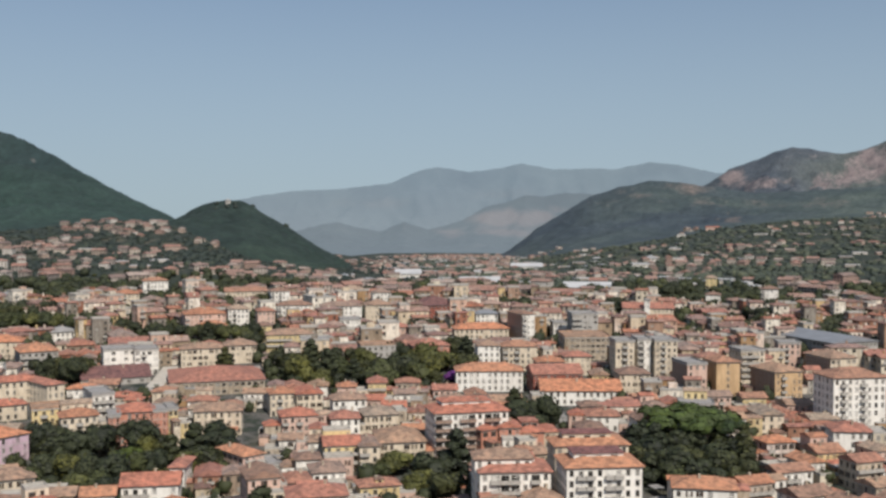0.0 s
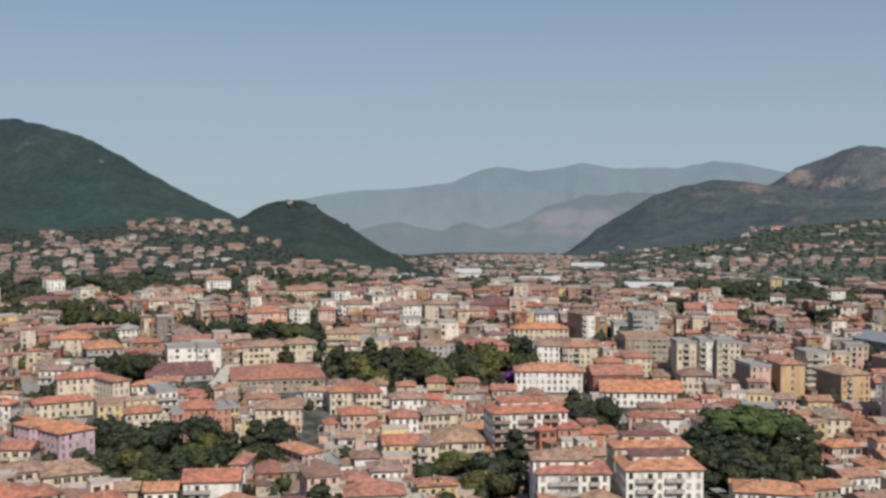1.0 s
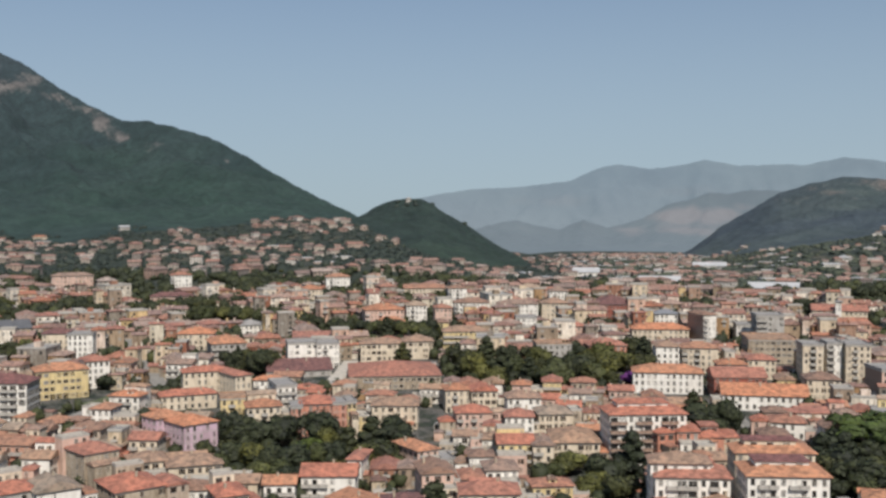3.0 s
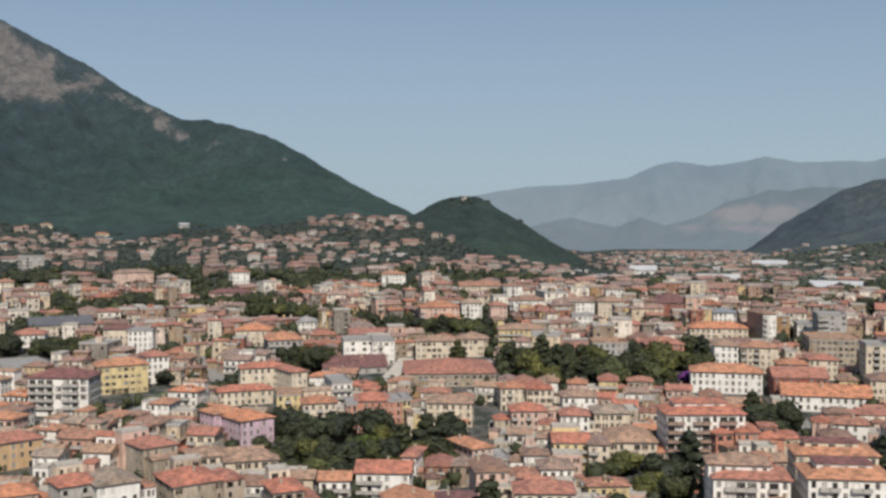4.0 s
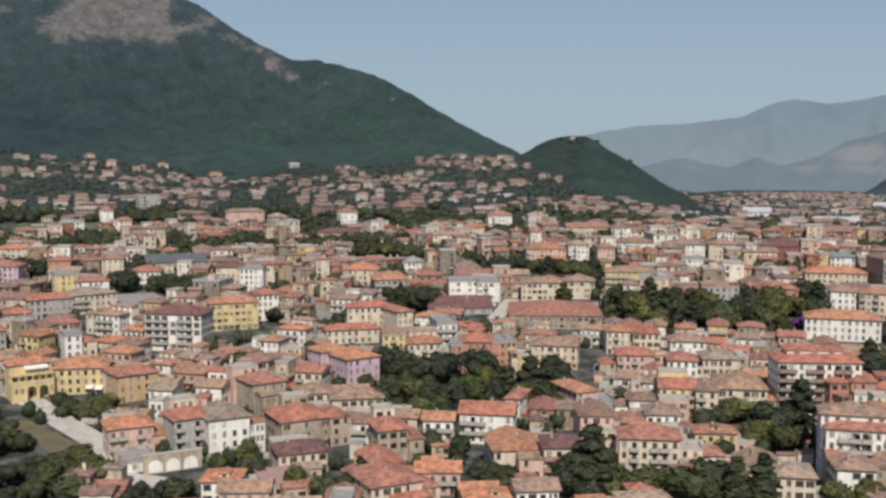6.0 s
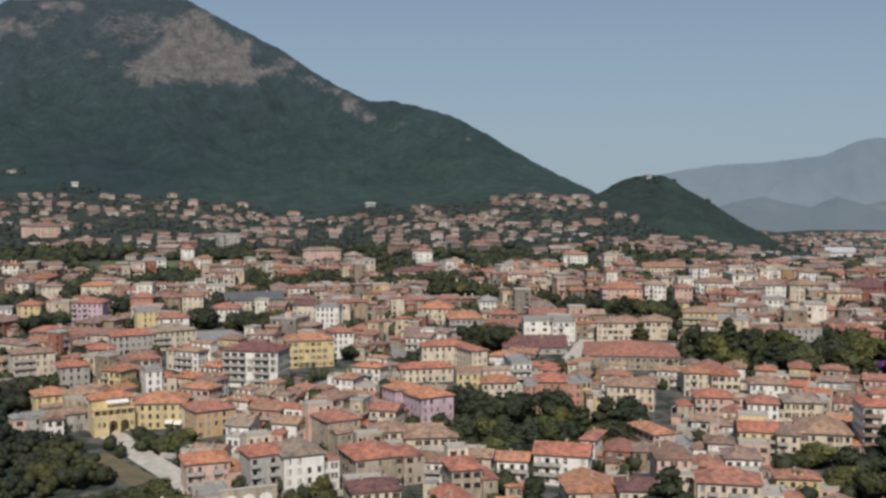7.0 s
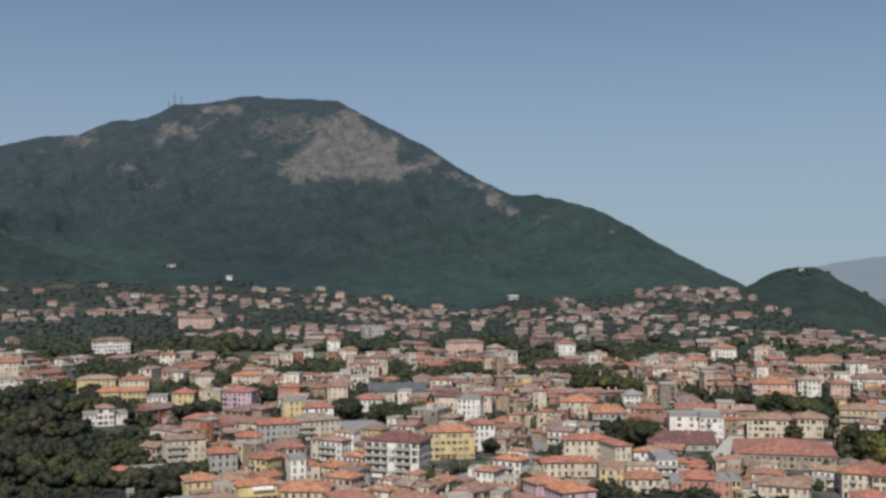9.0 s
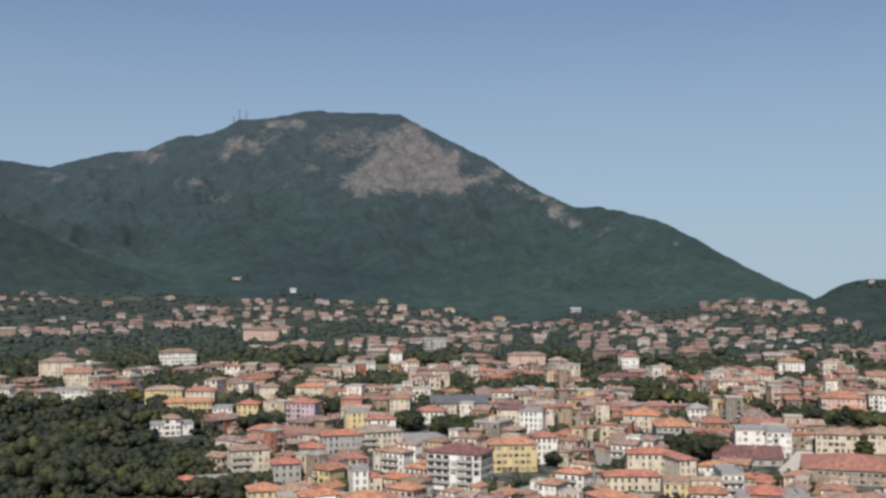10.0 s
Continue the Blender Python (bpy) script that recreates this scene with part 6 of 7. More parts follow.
house(5.57, 674.5, 5, 13.0, 12.0, 3, "white", "slab", style="wide", top="flat", chimney=0, label="white block with a flat roof")
house(3.32, 637.2, 8, 20.5, 14.0, 3, "pink", "red", label="pink house with a red roof")
house(1.30, 557.4, 12, 19.1, 16.0, 4, "salmon", "red", balconies=(0,2,), name="apartment_house", category="apartment house", label="salmon apartment house with a red roof")
house(4.13, 554.6, 10, 18.0, 14.0, 4, "grey", "tan", balconies=(0,1,2,), top="flat", name="apartment_house", category="apartment house", chimney=0, label="grey apartment house with dark balconies")
house(-1.51, 638.1, 8, 32.5, 16.0, 3, "cream", "orange", label="long cream house with an orange roof")
house(-1.91, 560.5, 8, 11.8, 14.0, 4, "white", "tan", name="apartment_house", category="apartment house", label="white apartment house with a tan roof")
house(-3.58, 560.5, 8, 18.1, 14.0, 4, "cream", "roof", balconies=(0,2,), name="apartment_house", category="apartment house", label="cream apartment house with clay tiles")
house(9.25, 463.3, 8, 11.0, 12.0, 3, "cream", "roof", balconies=(1,), label="cream town house with clay tiles")
house(7.83, 461.3, 8, 11.0, 12.0, 3, "cream", "red", style="shut", top="gable", label="cream town house with a red roof")
house(8.39, 424.2, 8, 13.8, 12.0, 3, "pink", "red", balconies=(0,2,), wings=2, label="pink town house with a red roof")
house(5.86, 418.1, 4, 11.0, 12.0, 3, "white", "red", wings=2, label="bluish-white town house with a red roof")
house(4.00, 423.3, 10, 13.6, 14.0, 3, "cream", "roof", style="shut", wings=2, label="cream town house with a broad tiled roof")
house(5.67, 449.0, 8, 14.1, 12.0, 3, "white", "roof", balconies=(1,), wings=2, label="white town house with clay tiles")
house(-8.09, 430.2, 6, 12.8, 12.0, 2, "white", "roof", wings=2, label="low white house with clay tiles")
house(-7.45, 408.5, 10, 10.2, 14.0, 2, "white", "roof", wings=2, label="low white house under wide tiles")
house(-13.03, 443.1, 5, 13.6, 12.0, 3, "yellow", "slab", top="flat", chimney=0, wings=2, label="yellow house with a flat roof")
house(-16.56, 433.4, 20, 9.6, 14.0, 3, "cream", "roof", top="gable", wings=2, label="cream house with a bare gable")
house(-20.62, 417.1, 14, 13.8, 14.0, 3, "white", "red", wings=2, label="white house with a red roof")
house(-6.69, 550.9, 10, 13.4, 12.0, 3, "cream", "red", label="cream house with a red roof")
house(-5.22, 534.6, 10, 13.9, 12.0, 3, "cream", "roof", style="shut", label="cream house with rows of shutters")
house(-9.69, 507.1, 12, 14.4, 14.0, 3, "cream", "roof", style="shut", label="cream house with a wide tiled roof")
house(-17.61, 581.9, 12, 11.1, 12.0, 4, "pink", "slab", balconies=(0,1,), top="flat", name="apartment_house", category="apartment house", chimney=0, label="pink apartment block with a flat roof")
house(-10.47, 738.1, 5, 33.4, 18.0, 3, "cream", "red", top="gable", name="church", category="church", label="church nave with a long red roof")
house(-10.45, 727.6, 5, 3.5, 4.0, 5, "white", "slab", name="bell_tower", category="tower", chimney=0, label="white bell tower of the church")
house(-13.77, 963.3, 0, 9.2, 10.0, 3, "yellow", "roof", label="yellow house among the trees")
house(-13.87, 832.6, 0, 10.7, 10.0, 3, "white", "roof", label="white house among the trees")
house(-16.71, 853.9, 0, 12.7, 12.0, 4, "white", "roof", balconies=(0,), name="apartment_house", category="apartment house", label="white apartment house with clay tiles")
house(34.36, 1019.7, 0, 21.6, 14.0, 4, "grey", "slab", balconies=(0,2,), top="flat", name="apartment_house", category="apartment house", chimney=0, label="grey apartment house with a flat roof")
house(35.58, 873.9, 0, 12.5, 12.0, 3, "cream", "roof", label="cream house with clay tiles")
house(36.44, 937.1, 0, 11.0, 10.0, 3, "white", "roof", label="white house with clay tiles")
house(34.09, 821.7, 0, 16.1, 12.0, 3, "cream", "roof", label="cream house with clay tiles")
house(43.07, 746.1, -6, 12.8, 12.0, 3, "cream", "roof", label="cream house with clay tiles")
house(40.81, 742.3, -8, 21.5, 12.0, 3, "cream", "orange", balconies=(1,), label="cream house with an orange roof")
house(38.64, 676.1, -6, 13.0, 12.0, 3, "salmon", "red", label="salmon house with a red roof")
house(36.03, 672.3, -8, 12.6, 12.0, 3, "cream", "roof", label="cream house with clay tiles")
house(34.38, 625.0, -8, 16.7, 14.0, 3, "white", "red", label="white house with a red roof")
house(30.00, 632.5, -8, 17.0, 12.0, 3, "cream", "maroon", label="cream house with a maroon roof")
house(23.14, 626.9, -6, 20.0, 16.0, 3, "cream", "orange", label="cream house with an orange roof")
house(45.42, 672.0, -8, 11.6, 10.0, 2, "white", "slab", top="flat", chimney=0, label="low white house with a flat roof")
house(43.00, 596.2, -10, 21.0, 12.0, 2, "stone", "red", style="shut", label="low stone house with a red roof")
house(40.65, 525.8, 8, 11.3, 12.0, 3, "cream", "red", label="cream house with a red roof")
house(39.18, 558.4, 10, 20.5, 12.0, 3, "grey", "red", label="grey house with a long red roof")
house(-1.48, 1032.7, 4, 38.4, 26.0, 1, "white", "pale_sheet", style="wide", top="gable", name="industrial_hall", category="hall", label="long pale industrial hall in the valley")
house(-3.59, 962.4, 8, 31.9, 26.0, 1, "white", "pale_sheet", style="wide", top="flat", name="industrial_hall", category="hall", chimney=0, label="white flat-roofed industrial hall in the valley")
house(-7.34, 979.6, 4, 44.2, 24.0, 1, "white", "pale_sheet", style="wide", top="gable", name="industrial_hall", category="hall", label="long white industrial hall with a sheet roof")
house(-10.10, 1260.2, 6, 20.2, 20.0, 1, "white", "pale_sheet", style="wide", top="flat", name="industrial_hall", category="hall", chimney=0, label="small white industrial hall below the hills")
house(-10.69, 1330.4, 6, 14.2, 20.0, 1, "white", "pale_sheet", style="wide", top="gable", name="industrial_hall", category="hall", label="pale industrial hall below the hills")
house(-4.03, 1502.1, 2, 43.9, 24.0, 1, "white", "pale_sheet", style="wide", top="gable", name="industrial_hall", category="hall", label="far pale industrial hall in the valley")
house(-1.81, 1236.0, 2, 26.2, 24.0, 1, "white", "pale_sheet", style="wide", top="flat", name="industrial_hall", category="hall", chimney=0, label="far white industrial hall in the valley")
house(2.40, 1201.9, 2, 28.7, 24.0, 1, "white", "pale_sheet", style="wide", top="gable", name="industrial_hall", category="hall", label="far white industrial hall near the hill")


# ---- old houses and huts at the edge of the woods ----
house(41.95, 416.0, 12, 11.0, 9.0, 2, "grey", "tan", style="shut", chimney=0, wings=1, yard=5.0, label="low grey stone house with a faded tiled roof")
house(43.75, 414.0, 14, 8.0, 8.0, 2, "grey", "slab", style="shut", top="flat", chimney=0, wings=1, yard=5.0, label="grey house with a flat terrace roof")
house(42.88, 409.0, 8, 6.2, 8.0, 2, "white", "tan", style="shut", top="gable", chimney=0, yard=5.0, label="small whitewashed house with its gable to the road")
house(41.60, 432.0, 14, 13.0, 9.0, 3, "white", "tan", style="shut", chimney=1, wings=1, label="whitewashed house with a faded roof behind the villa")
house(48.05, 404.0, 4, 6.0, 4.5, 1, "brick", "red", style="shut", top="gable", chimney=0, yard=2.5, name="hut", category="hut", label="small brick-red hut among the trees")
house(46.55, 446.0, 0, 2.6, 2.2, 1, "white", "slab", style="shut", top="flat", chimney=0, yard=2.0, name="hut", category="hut", label="tiny white hut among the trees")
house(47.10, 490.0, 6, 9.0, 7.0, 1, "pink", "red", style="wide", chimney=0, yard=3.0, label="low pink house in the woods")
house(45.70, 492.0, 6, 15.0, 5.0, 1, "stone", "slab", style="shut", top="flat", chimney=0, yard=3.0, name="terrace_house", category="house", label="low stone outbuildings along a terrace in the woods")
house(48.03, 616.0, 6, 8.5, 12.5, 3, "white", "tan", style="shut", name="villa", category="villa", chimney=0, label="raised middle of the white villa in the woods")

# ---- the arched terrace wall beside the road ----
def arch_wall(bearing, dist, turn, w, h):
    x, y = at_bearing(bearing, dist)
    root = new("terrace_wall")
    root.matrix_basis = pose(x, y, ground_z(x, y) - 0.5, 0, 0, bearing + turn)
    tagged(root, "old stone terrace wall with three pale blind arches", "wall")
    bm = bmesh.new()
    box(bm, -w / 2, 0, 0, w / 2, 1.2, h)
    part("wall", bm, mat["stone"], root)
    bm = bmesh.new()
    box(bm, -w / 2 - 0.15, -0.15, h, w / 2 + 0.15, 1.35, h + 0.3)
    part("coping", bm, mat["trim"], root)
    for k in (-1, 0, 1):
        bm = bmesh.new()
        r = w * 0.12
        pts = [(-r, 0), (r, 0)] + [(r * math.cos(q * math.pi / 10), 1.6 + r * math.sin(q * math.pi / 10)) for q in range(11)]
        front = [bm.verts.new((k * w * 0.3 + u, -0.06, 0.8 + v)) for u, v in pts]
        back = [bm.verts.new((k * w * 0.3 + u, 0.02, 0.8 + v)) for u, v in pts]
        bm.faces.new(front)
        for q in range(len(pts)):
            bm.faces.new((front[q], back[q], back[(q + 1) % len(pts)], front[(q + 1) % len(pts)]))
        part("blind_arch", bm, mat["white"], root, "whitewashed blind arch")
    TAKEN.append((x, y, w * 0.45))
    TAKEN.append((*at_bearing(bearing, dist - 9), 9))


arch_wall(32.9, 317.0, 12, 17.0, 6.0)

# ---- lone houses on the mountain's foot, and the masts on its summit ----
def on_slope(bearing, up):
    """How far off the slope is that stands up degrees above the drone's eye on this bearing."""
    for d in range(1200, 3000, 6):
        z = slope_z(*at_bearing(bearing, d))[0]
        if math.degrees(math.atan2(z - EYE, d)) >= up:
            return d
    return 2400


LONE = []
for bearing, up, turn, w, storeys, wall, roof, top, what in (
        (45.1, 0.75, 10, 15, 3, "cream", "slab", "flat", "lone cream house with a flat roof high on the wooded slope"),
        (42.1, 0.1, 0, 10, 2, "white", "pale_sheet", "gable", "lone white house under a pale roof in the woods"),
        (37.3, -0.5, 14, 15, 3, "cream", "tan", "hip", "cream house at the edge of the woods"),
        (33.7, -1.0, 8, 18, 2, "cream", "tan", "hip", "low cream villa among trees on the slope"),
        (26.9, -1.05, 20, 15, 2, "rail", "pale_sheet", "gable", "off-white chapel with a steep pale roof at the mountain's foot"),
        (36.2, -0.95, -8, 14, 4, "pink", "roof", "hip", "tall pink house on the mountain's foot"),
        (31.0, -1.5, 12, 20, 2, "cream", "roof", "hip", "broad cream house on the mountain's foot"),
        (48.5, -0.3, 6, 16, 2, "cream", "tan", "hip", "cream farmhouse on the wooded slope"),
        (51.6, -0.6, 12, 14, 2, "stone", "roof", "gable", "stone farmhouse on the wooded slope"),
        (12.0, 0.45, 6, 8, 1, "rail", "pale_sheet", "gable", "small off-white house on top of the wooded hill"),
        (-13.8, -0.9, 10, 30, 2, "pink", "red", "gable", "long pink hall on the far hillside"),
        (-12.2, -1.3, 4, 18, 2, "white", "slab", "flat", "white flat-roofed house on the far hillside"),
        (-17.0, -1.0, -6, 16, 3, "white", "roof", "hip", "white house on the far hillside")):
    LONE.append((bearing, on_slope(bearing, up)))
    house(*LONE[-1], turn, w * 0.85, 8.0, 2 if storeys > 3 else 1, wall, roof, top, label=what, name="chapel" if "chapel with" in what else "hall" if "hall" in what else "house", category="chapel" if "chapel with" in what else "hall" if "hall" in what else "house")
for bearing, tall in ((44.7, 28), (45.05, 36), (45.35, 24)):
    x, y = at_bearing(bearing, 3055)
    mast = new("radio_mast")
    mast.matrix_basis = pose(x, y, slope_z(x, y)[0] - 2, 0, 0, bearing)
    tagged(mast, "thin dark steel radio mast on the mountain top", "mast", "radio masts on the summit")
    bm = bmesh.new()
    for sx_, sy_ in ((-1, -1), (1, -1), (1, 1), (-1, 1)):
        lo = [bm.verts.new((sx_ * 1.6 + k, sy_ * 1.6 + q, 0)) for k, q in ((-.5, -.5), (.5, -.5), (.5, .5), (-.5, .5))]
        hi = [bm.verts.new((sx_ * 0.4 + k, sy_ * 0.4 + q, tall)) for k, q in ((-.5, -.5), (.5, -.5), (.5, .5), (-.5, .5))]
        for k in range(4):
            bm.faces.new((lo[k], lo[(k + 1) % 4], hi[(k + 1) % 4], hi[k]))
    part("lattice", bm, mat["mast"], mast)
    for k in range(4):
        bm = bmesh.new()
        r, z = 1.75 - 0.28 * k, tall * (0.2 + 0.22 * k)
        rings(bm, [([(-r, -r, z), (r, -r, z), (r, r, z), (-r, r, z)], 0), ([(-r, -r, z + 0.5), (r, -r, z + 0.5), (r, r, z + 0.5), (-r, r, z + 0.5)], 0)])
        part("platform", bm, mat["mast"], mast)

# ---- the town between them ----
def district(x, y):
    """The way the streets run in this part of the town, in degrees."""
    return 16 + 26 * math.sin(x / 190 + 0.7) * math.cos(y / 230 - 0.4) + 12 * math.sin(y / 90)


def wooded_edge(a, d):
    return a > 45.5 and d < 740 or a > 41.5 and d < 495 or a > 36.5 and d < 350 or a > 39.8 and d < 378 or a > 33 and d < 300


GREENS = [(1.2, 506, 15), (3.6, 504, 15), (6.0, 504, 15), (8.4, 506, 15), (13.3, 385, 15), (15.5, 378, 16), (18, 382, 18), (20.3, 378, 15), (2, 530, 19), (4.5, 532, 22), (7.5, 530, 20), (-12, 378, 17), (-14.5, 372, 13), (43.4, 850, 22), (42.2, 968, 40), (38.6, 785, 26), (43.8, 705, 42), (40.2, 790, 20), (15.7, 833, 24), (3.0, 775, 24), (-14, 833, 46), (-9.2, 890, 30), (-17, 800, 30), (-19, 700, 18), (33, 790, 20), (27.5, 1010, 34), (20, 900, 22), (9.5, 860, 18), (36, 930, 30), (47.5, 800, 46), (30, 620, 14), (-21, 840, 30), (36.4, 800, 30), (38.2, 770, 20), (40.5, 700, 18), (30.5, 740, 16), (25.4, 830, 18), (18.6, 905, 24), (12.2, 930, 26), (8, 960, 30), (-3.6, 790, 18), (-13, 720, 16), (46.5, 900, 40), (50, 960, 45), (55, 930, 50), (42.6, 640, 13), (41.8, 765, 16)]
GREEN_SPOTS = [(*at_bearing(a, d), r) for a, d, r in GREENS]


def green_at(x, y):
    return any((x - a) ** 2 + (y - b) ** 2 < r * r for a, b, r in GREEN_SPOTS)


town_seed = random.Random(23)
spots = []
for i in range(-80, 50):
    for j in range(10, 90):
        x, y = i * 12.0 + town_seed.uniform(-3.5, 3.5), j * 12.0 + town_seed.uniform(-3.5, 3.5)
        a, d = math.degrees(math.atan2(-x, y)), math.hypot(x, y)
        if -27 < a < 61 and 268 < d < 850 and not wooded_edge(a, d):
            spots.append((x, y, a, d))
# the houses nearest to the town's edge, one by one
near_spots = sorted((s for s in spots if s[3] < 540), key=lambda s: s[3] + town_seed.uniform(0, 60))
walls = ("town", "white", "pink", "white", "town", "cream", "white", "pink", "yellow", "town", "stone", "white")
roofs = ("roof", "roof", "red", "roof", "tan", "roof", "roof", "orange", "roof", "tan")
LOOK = {"town": "plastered", "cream": "cream-plastered", "white": "white-plastered", "pink": "pale pink plastered", "stone": "weathered stone-coloured", "yellow": "yellow-plastered"}
TILE = {"roof": "a clay-tiled roof", "red": "a red-tiled roof", "orange": "an orange-tiled roof", "tan": "a faded tan roof"}
made = 0
for x, y, a, d in near_spots:
    w, dd, s = town_seed.uniform(8, 13.5), town_seed.uniform(8, 10.5), town_seed.choice((2, 2, 2, 3))
    if made < 200 and not green_at(x, y) and free(x, y, 0.42 * math.hypot(w, dd)):
        wall, roof = town_seed.choice(walls), town_seed.choice(roofs)
        turn = (district(x, y) - a + 45) % 90 - 45
        house(a, d, turn, w, dd, s, wall, roof, town_seed.choice(("hip", "gable", "gable")), cols=max(2, round(w / 2.9)), side_cols=3, style=town_seed.choice(("tall", "shut")), balconies=town_seed.choice(((), (0,), (1, 2), (0, 1), (0, 1, 2), (0, 2), (0, 1, 2, 3))), label=f"{LOOK[wall]} {('two', 'three', 'four')[s - 2]}-storey town house with {TILE[roof]}", group="town houses", chimney=town_seed.randint(0, 1), yard=0, wings=town_seed.choice((1, 2, 2, 3)), dormer=town_seed.random() < 0.3)
        made += 1


# ---- rows of houses past counting ----
def row_house(k, w, d, storeys, top, annex):
    """An ordinary town house: walls, roof and the openings of its four sides, with a lower wing."""
    rng = random.Random(100 + k)
    bm = bmesh.new()
    blocks = [(0, 0, w, d, storeys, top)]
    sides = [(-1, 0), (1, 0), (0, -1), (0, 1)]
    rng.shuffle(sides)
    for sx_, sy_ in sides[:annex]:
        aw, ad = w * rng.uniform(0.4, 0.85), d * rng.uniform(0.45, 0.9)
        n_st = max(1, storeys + rng.choice((-1, -1, -1, 0, 1)))
        blocks.append((sx_ * (w + aw) * 0.46 + (sy_ != 0) * rng.uniform(-0.25, 0.25) * w, sy_ * (d + ad) * 0.46 + (sx_ != 0) * rng.uniform(-0.25, 0.25) * d, aw, ad, n_st, rng.choice(("gable", "gable", "hip", "flat", "flat"))))
    for ox, oy, w, d, n_st, top in blocks:
        first, pitch = len(bm.verts), rng.uniform(0.26, 0.42)
        h = n_st * STOREY + rng.uniform(-0.2, 0.8)
        v = box(bm, -w / 2, -d / 2, -2.5, w / 2, d / 2, h, 0, skip=("b",))
        if top == "gable":
            rise = min(w, d) / 2 * pitch
            ends = ((v[5], v[6], (w / 2, 0)), (v[7], v[4], (-w / 2, 0))) if w >= d else ((v[4], v[5], (0, -d / 2)), (v[6], v[7], (0, d / 2)))
            for p, q, (gx, gy) in ends:
                bm.faces.new((p, q, bm.verts.new((gx, gy, h + rise))))
        if top == "flat":
            box(bm, -w / 2 - 0.2, -d / 2 - 0.2, h, w / 2 + 0.2, d / 2 + 0.2, h + 0.2, 4)
            for x0, y0, x1, y1 in ((-w / 2 - 0.2, -d / 2 - 0.2, w / 2 + 0.2, -d / 2), (-w / 2 - 0.2, d / 2, w / 2 + 0.2, d / 2 + 0.2), (-w / 2 - 0.2, -d / 2, -w / 2, d / 2), (w / 2, -d / 2, w / 2 + 0.2, d / 2)):
                box(bm, x0, y0, h + 0.2, x1, y1, h + 0.9, 3)
            if w > 8:
                box(bm, -1.6, -1.4, h + 0.2, 1.6, 1.4, h + 2.4, 0)
        else:
            roof_bmesh(bm, w, d, h, top, 0.5, pitch, 1)
            for _ in range(rng.randint(0, 2)):
                cx, cy = rng.uniform(-0.3, 0.3) * w, rng.uniform(-0.25, 0.25) * d
                box(bm, cx - 0.3, cy - 0.3, h, cx + 0.3, cy + 0.3, h + 2.4, 0)
        for s in range(n_st):
            for side in range(4):
                n = max(1, round((w if side % 2 == 0 else d) / 3.5))
                for i in range(n):
                    if rng.random() < 0.15:
                        continue
                    u = (i + 0.5) / n - 0.5
                    ww, hh, z = rng.choice((0.45, 0.5, 0.65)), rng.choice((1.4, 1.6, 2.0)), s * STOREY + 0.8
                    a, b = u * (w if side % 2 == 0 else d), (d if side % 2 == 0 else w) / 2
                    from_ = len(bm.verts)
                    box(bm, a - ww, -b - 0.05, z, a + ww, -b + 0.05, z + hh, 5 if rng.random() < 0.4 else 2, skip=("y", "b", "t"))
                    if rng.random() < 0.3 and s:
                        box(bm, a - ww - 0.7, -b - 1.0, z - 0.35, a + ww + 0.7, -b, z - 0.2, 3)
                        box(bm, a - ww - 0.7, -b - 1.0, z - 0.2, a + ww + 0.7, -b - 0.92, z + 0.6, 3)
                    bm.verts.ensure_lookup_table()
                    q = Matrix.Rotation(math.pi / 2 * side, 3, "Z")
                    for vv in bm.verts[from_:]:
                        vv.co = q @ vv.co
        bm.verts.ensure_lookup_table()
        for vv in bm.verts[first:]:
            vv.co.x, vv.co.y = vv.co.x + ox, vv.co.y + oy
    return arrays(bm)


def merged(name, base, spots_, materials, label, category):
    """One mesh of many small forms. base: (verts, faces, material indices) variants; spots_: rows of x, y, z, turn, sx, sy, sz, variant."""
    V, L, S, I, n = [], [], [], [], 0
    for x, y, z, turn, sx, sy, sz, k in spots_:
        v, f, mi = base[int(k)]
        c, s = math.cos(turn), math.sin(turn)
        q = v * (sx, sy, sz)
        V.append(np.stack([q[:, 0] * c - q[:, 1] * s + x, q[:, 0] * s + q[:, 1] * c + y, q[:, 2] + z], 1))
        L.append(np.concatenate(f) + n)
        S.append([len(p) for p in f])
        I.append(mi)
        n += len(v)
    V, L, S, I = np.concatenate(V), np.concatenate(L), np.concatenate(S), np.concatenate(I)
    me = bpy.data.meshes.new(name)
    me.vertices.add(len(V))
    me.vertices.foreach_set("co", V.astype(np.float32).ravel())
    me.loops.add(len(L))
    me.loops.foreach_set("vertex_index", L.astype(np.int32))
    me.polygons.add(len(S))
    me.polygons.foreach_set("loop_start", np.concatenate([[0], np.cumsum(S)[:-1]]).astype(np.int32))
    me.polygons.foreach_set("loop_total", S.astype(np.int32))
    me.polygons.foreach_set("material_index", I.astype(np.int32))
    me.polygons.foreach_set("use_smooth", np.full(len(S), category in ("trees", "woods")))
    for m in materials:
        me.materials.append(m)
    me.update(calc_edges=True)
    me.validate()
    return tagged(new(name, me), label, category, kind="stuff")


def arrays(bm):
    bm.verts.index_update()
    out = (np.array([v.co[:] for v in bm.verts]), [np.array([v.index for v in f.verts]) for f in bm.faces], np.array([f.material_index for f in bm.faces]))
    bm.free()
    return out


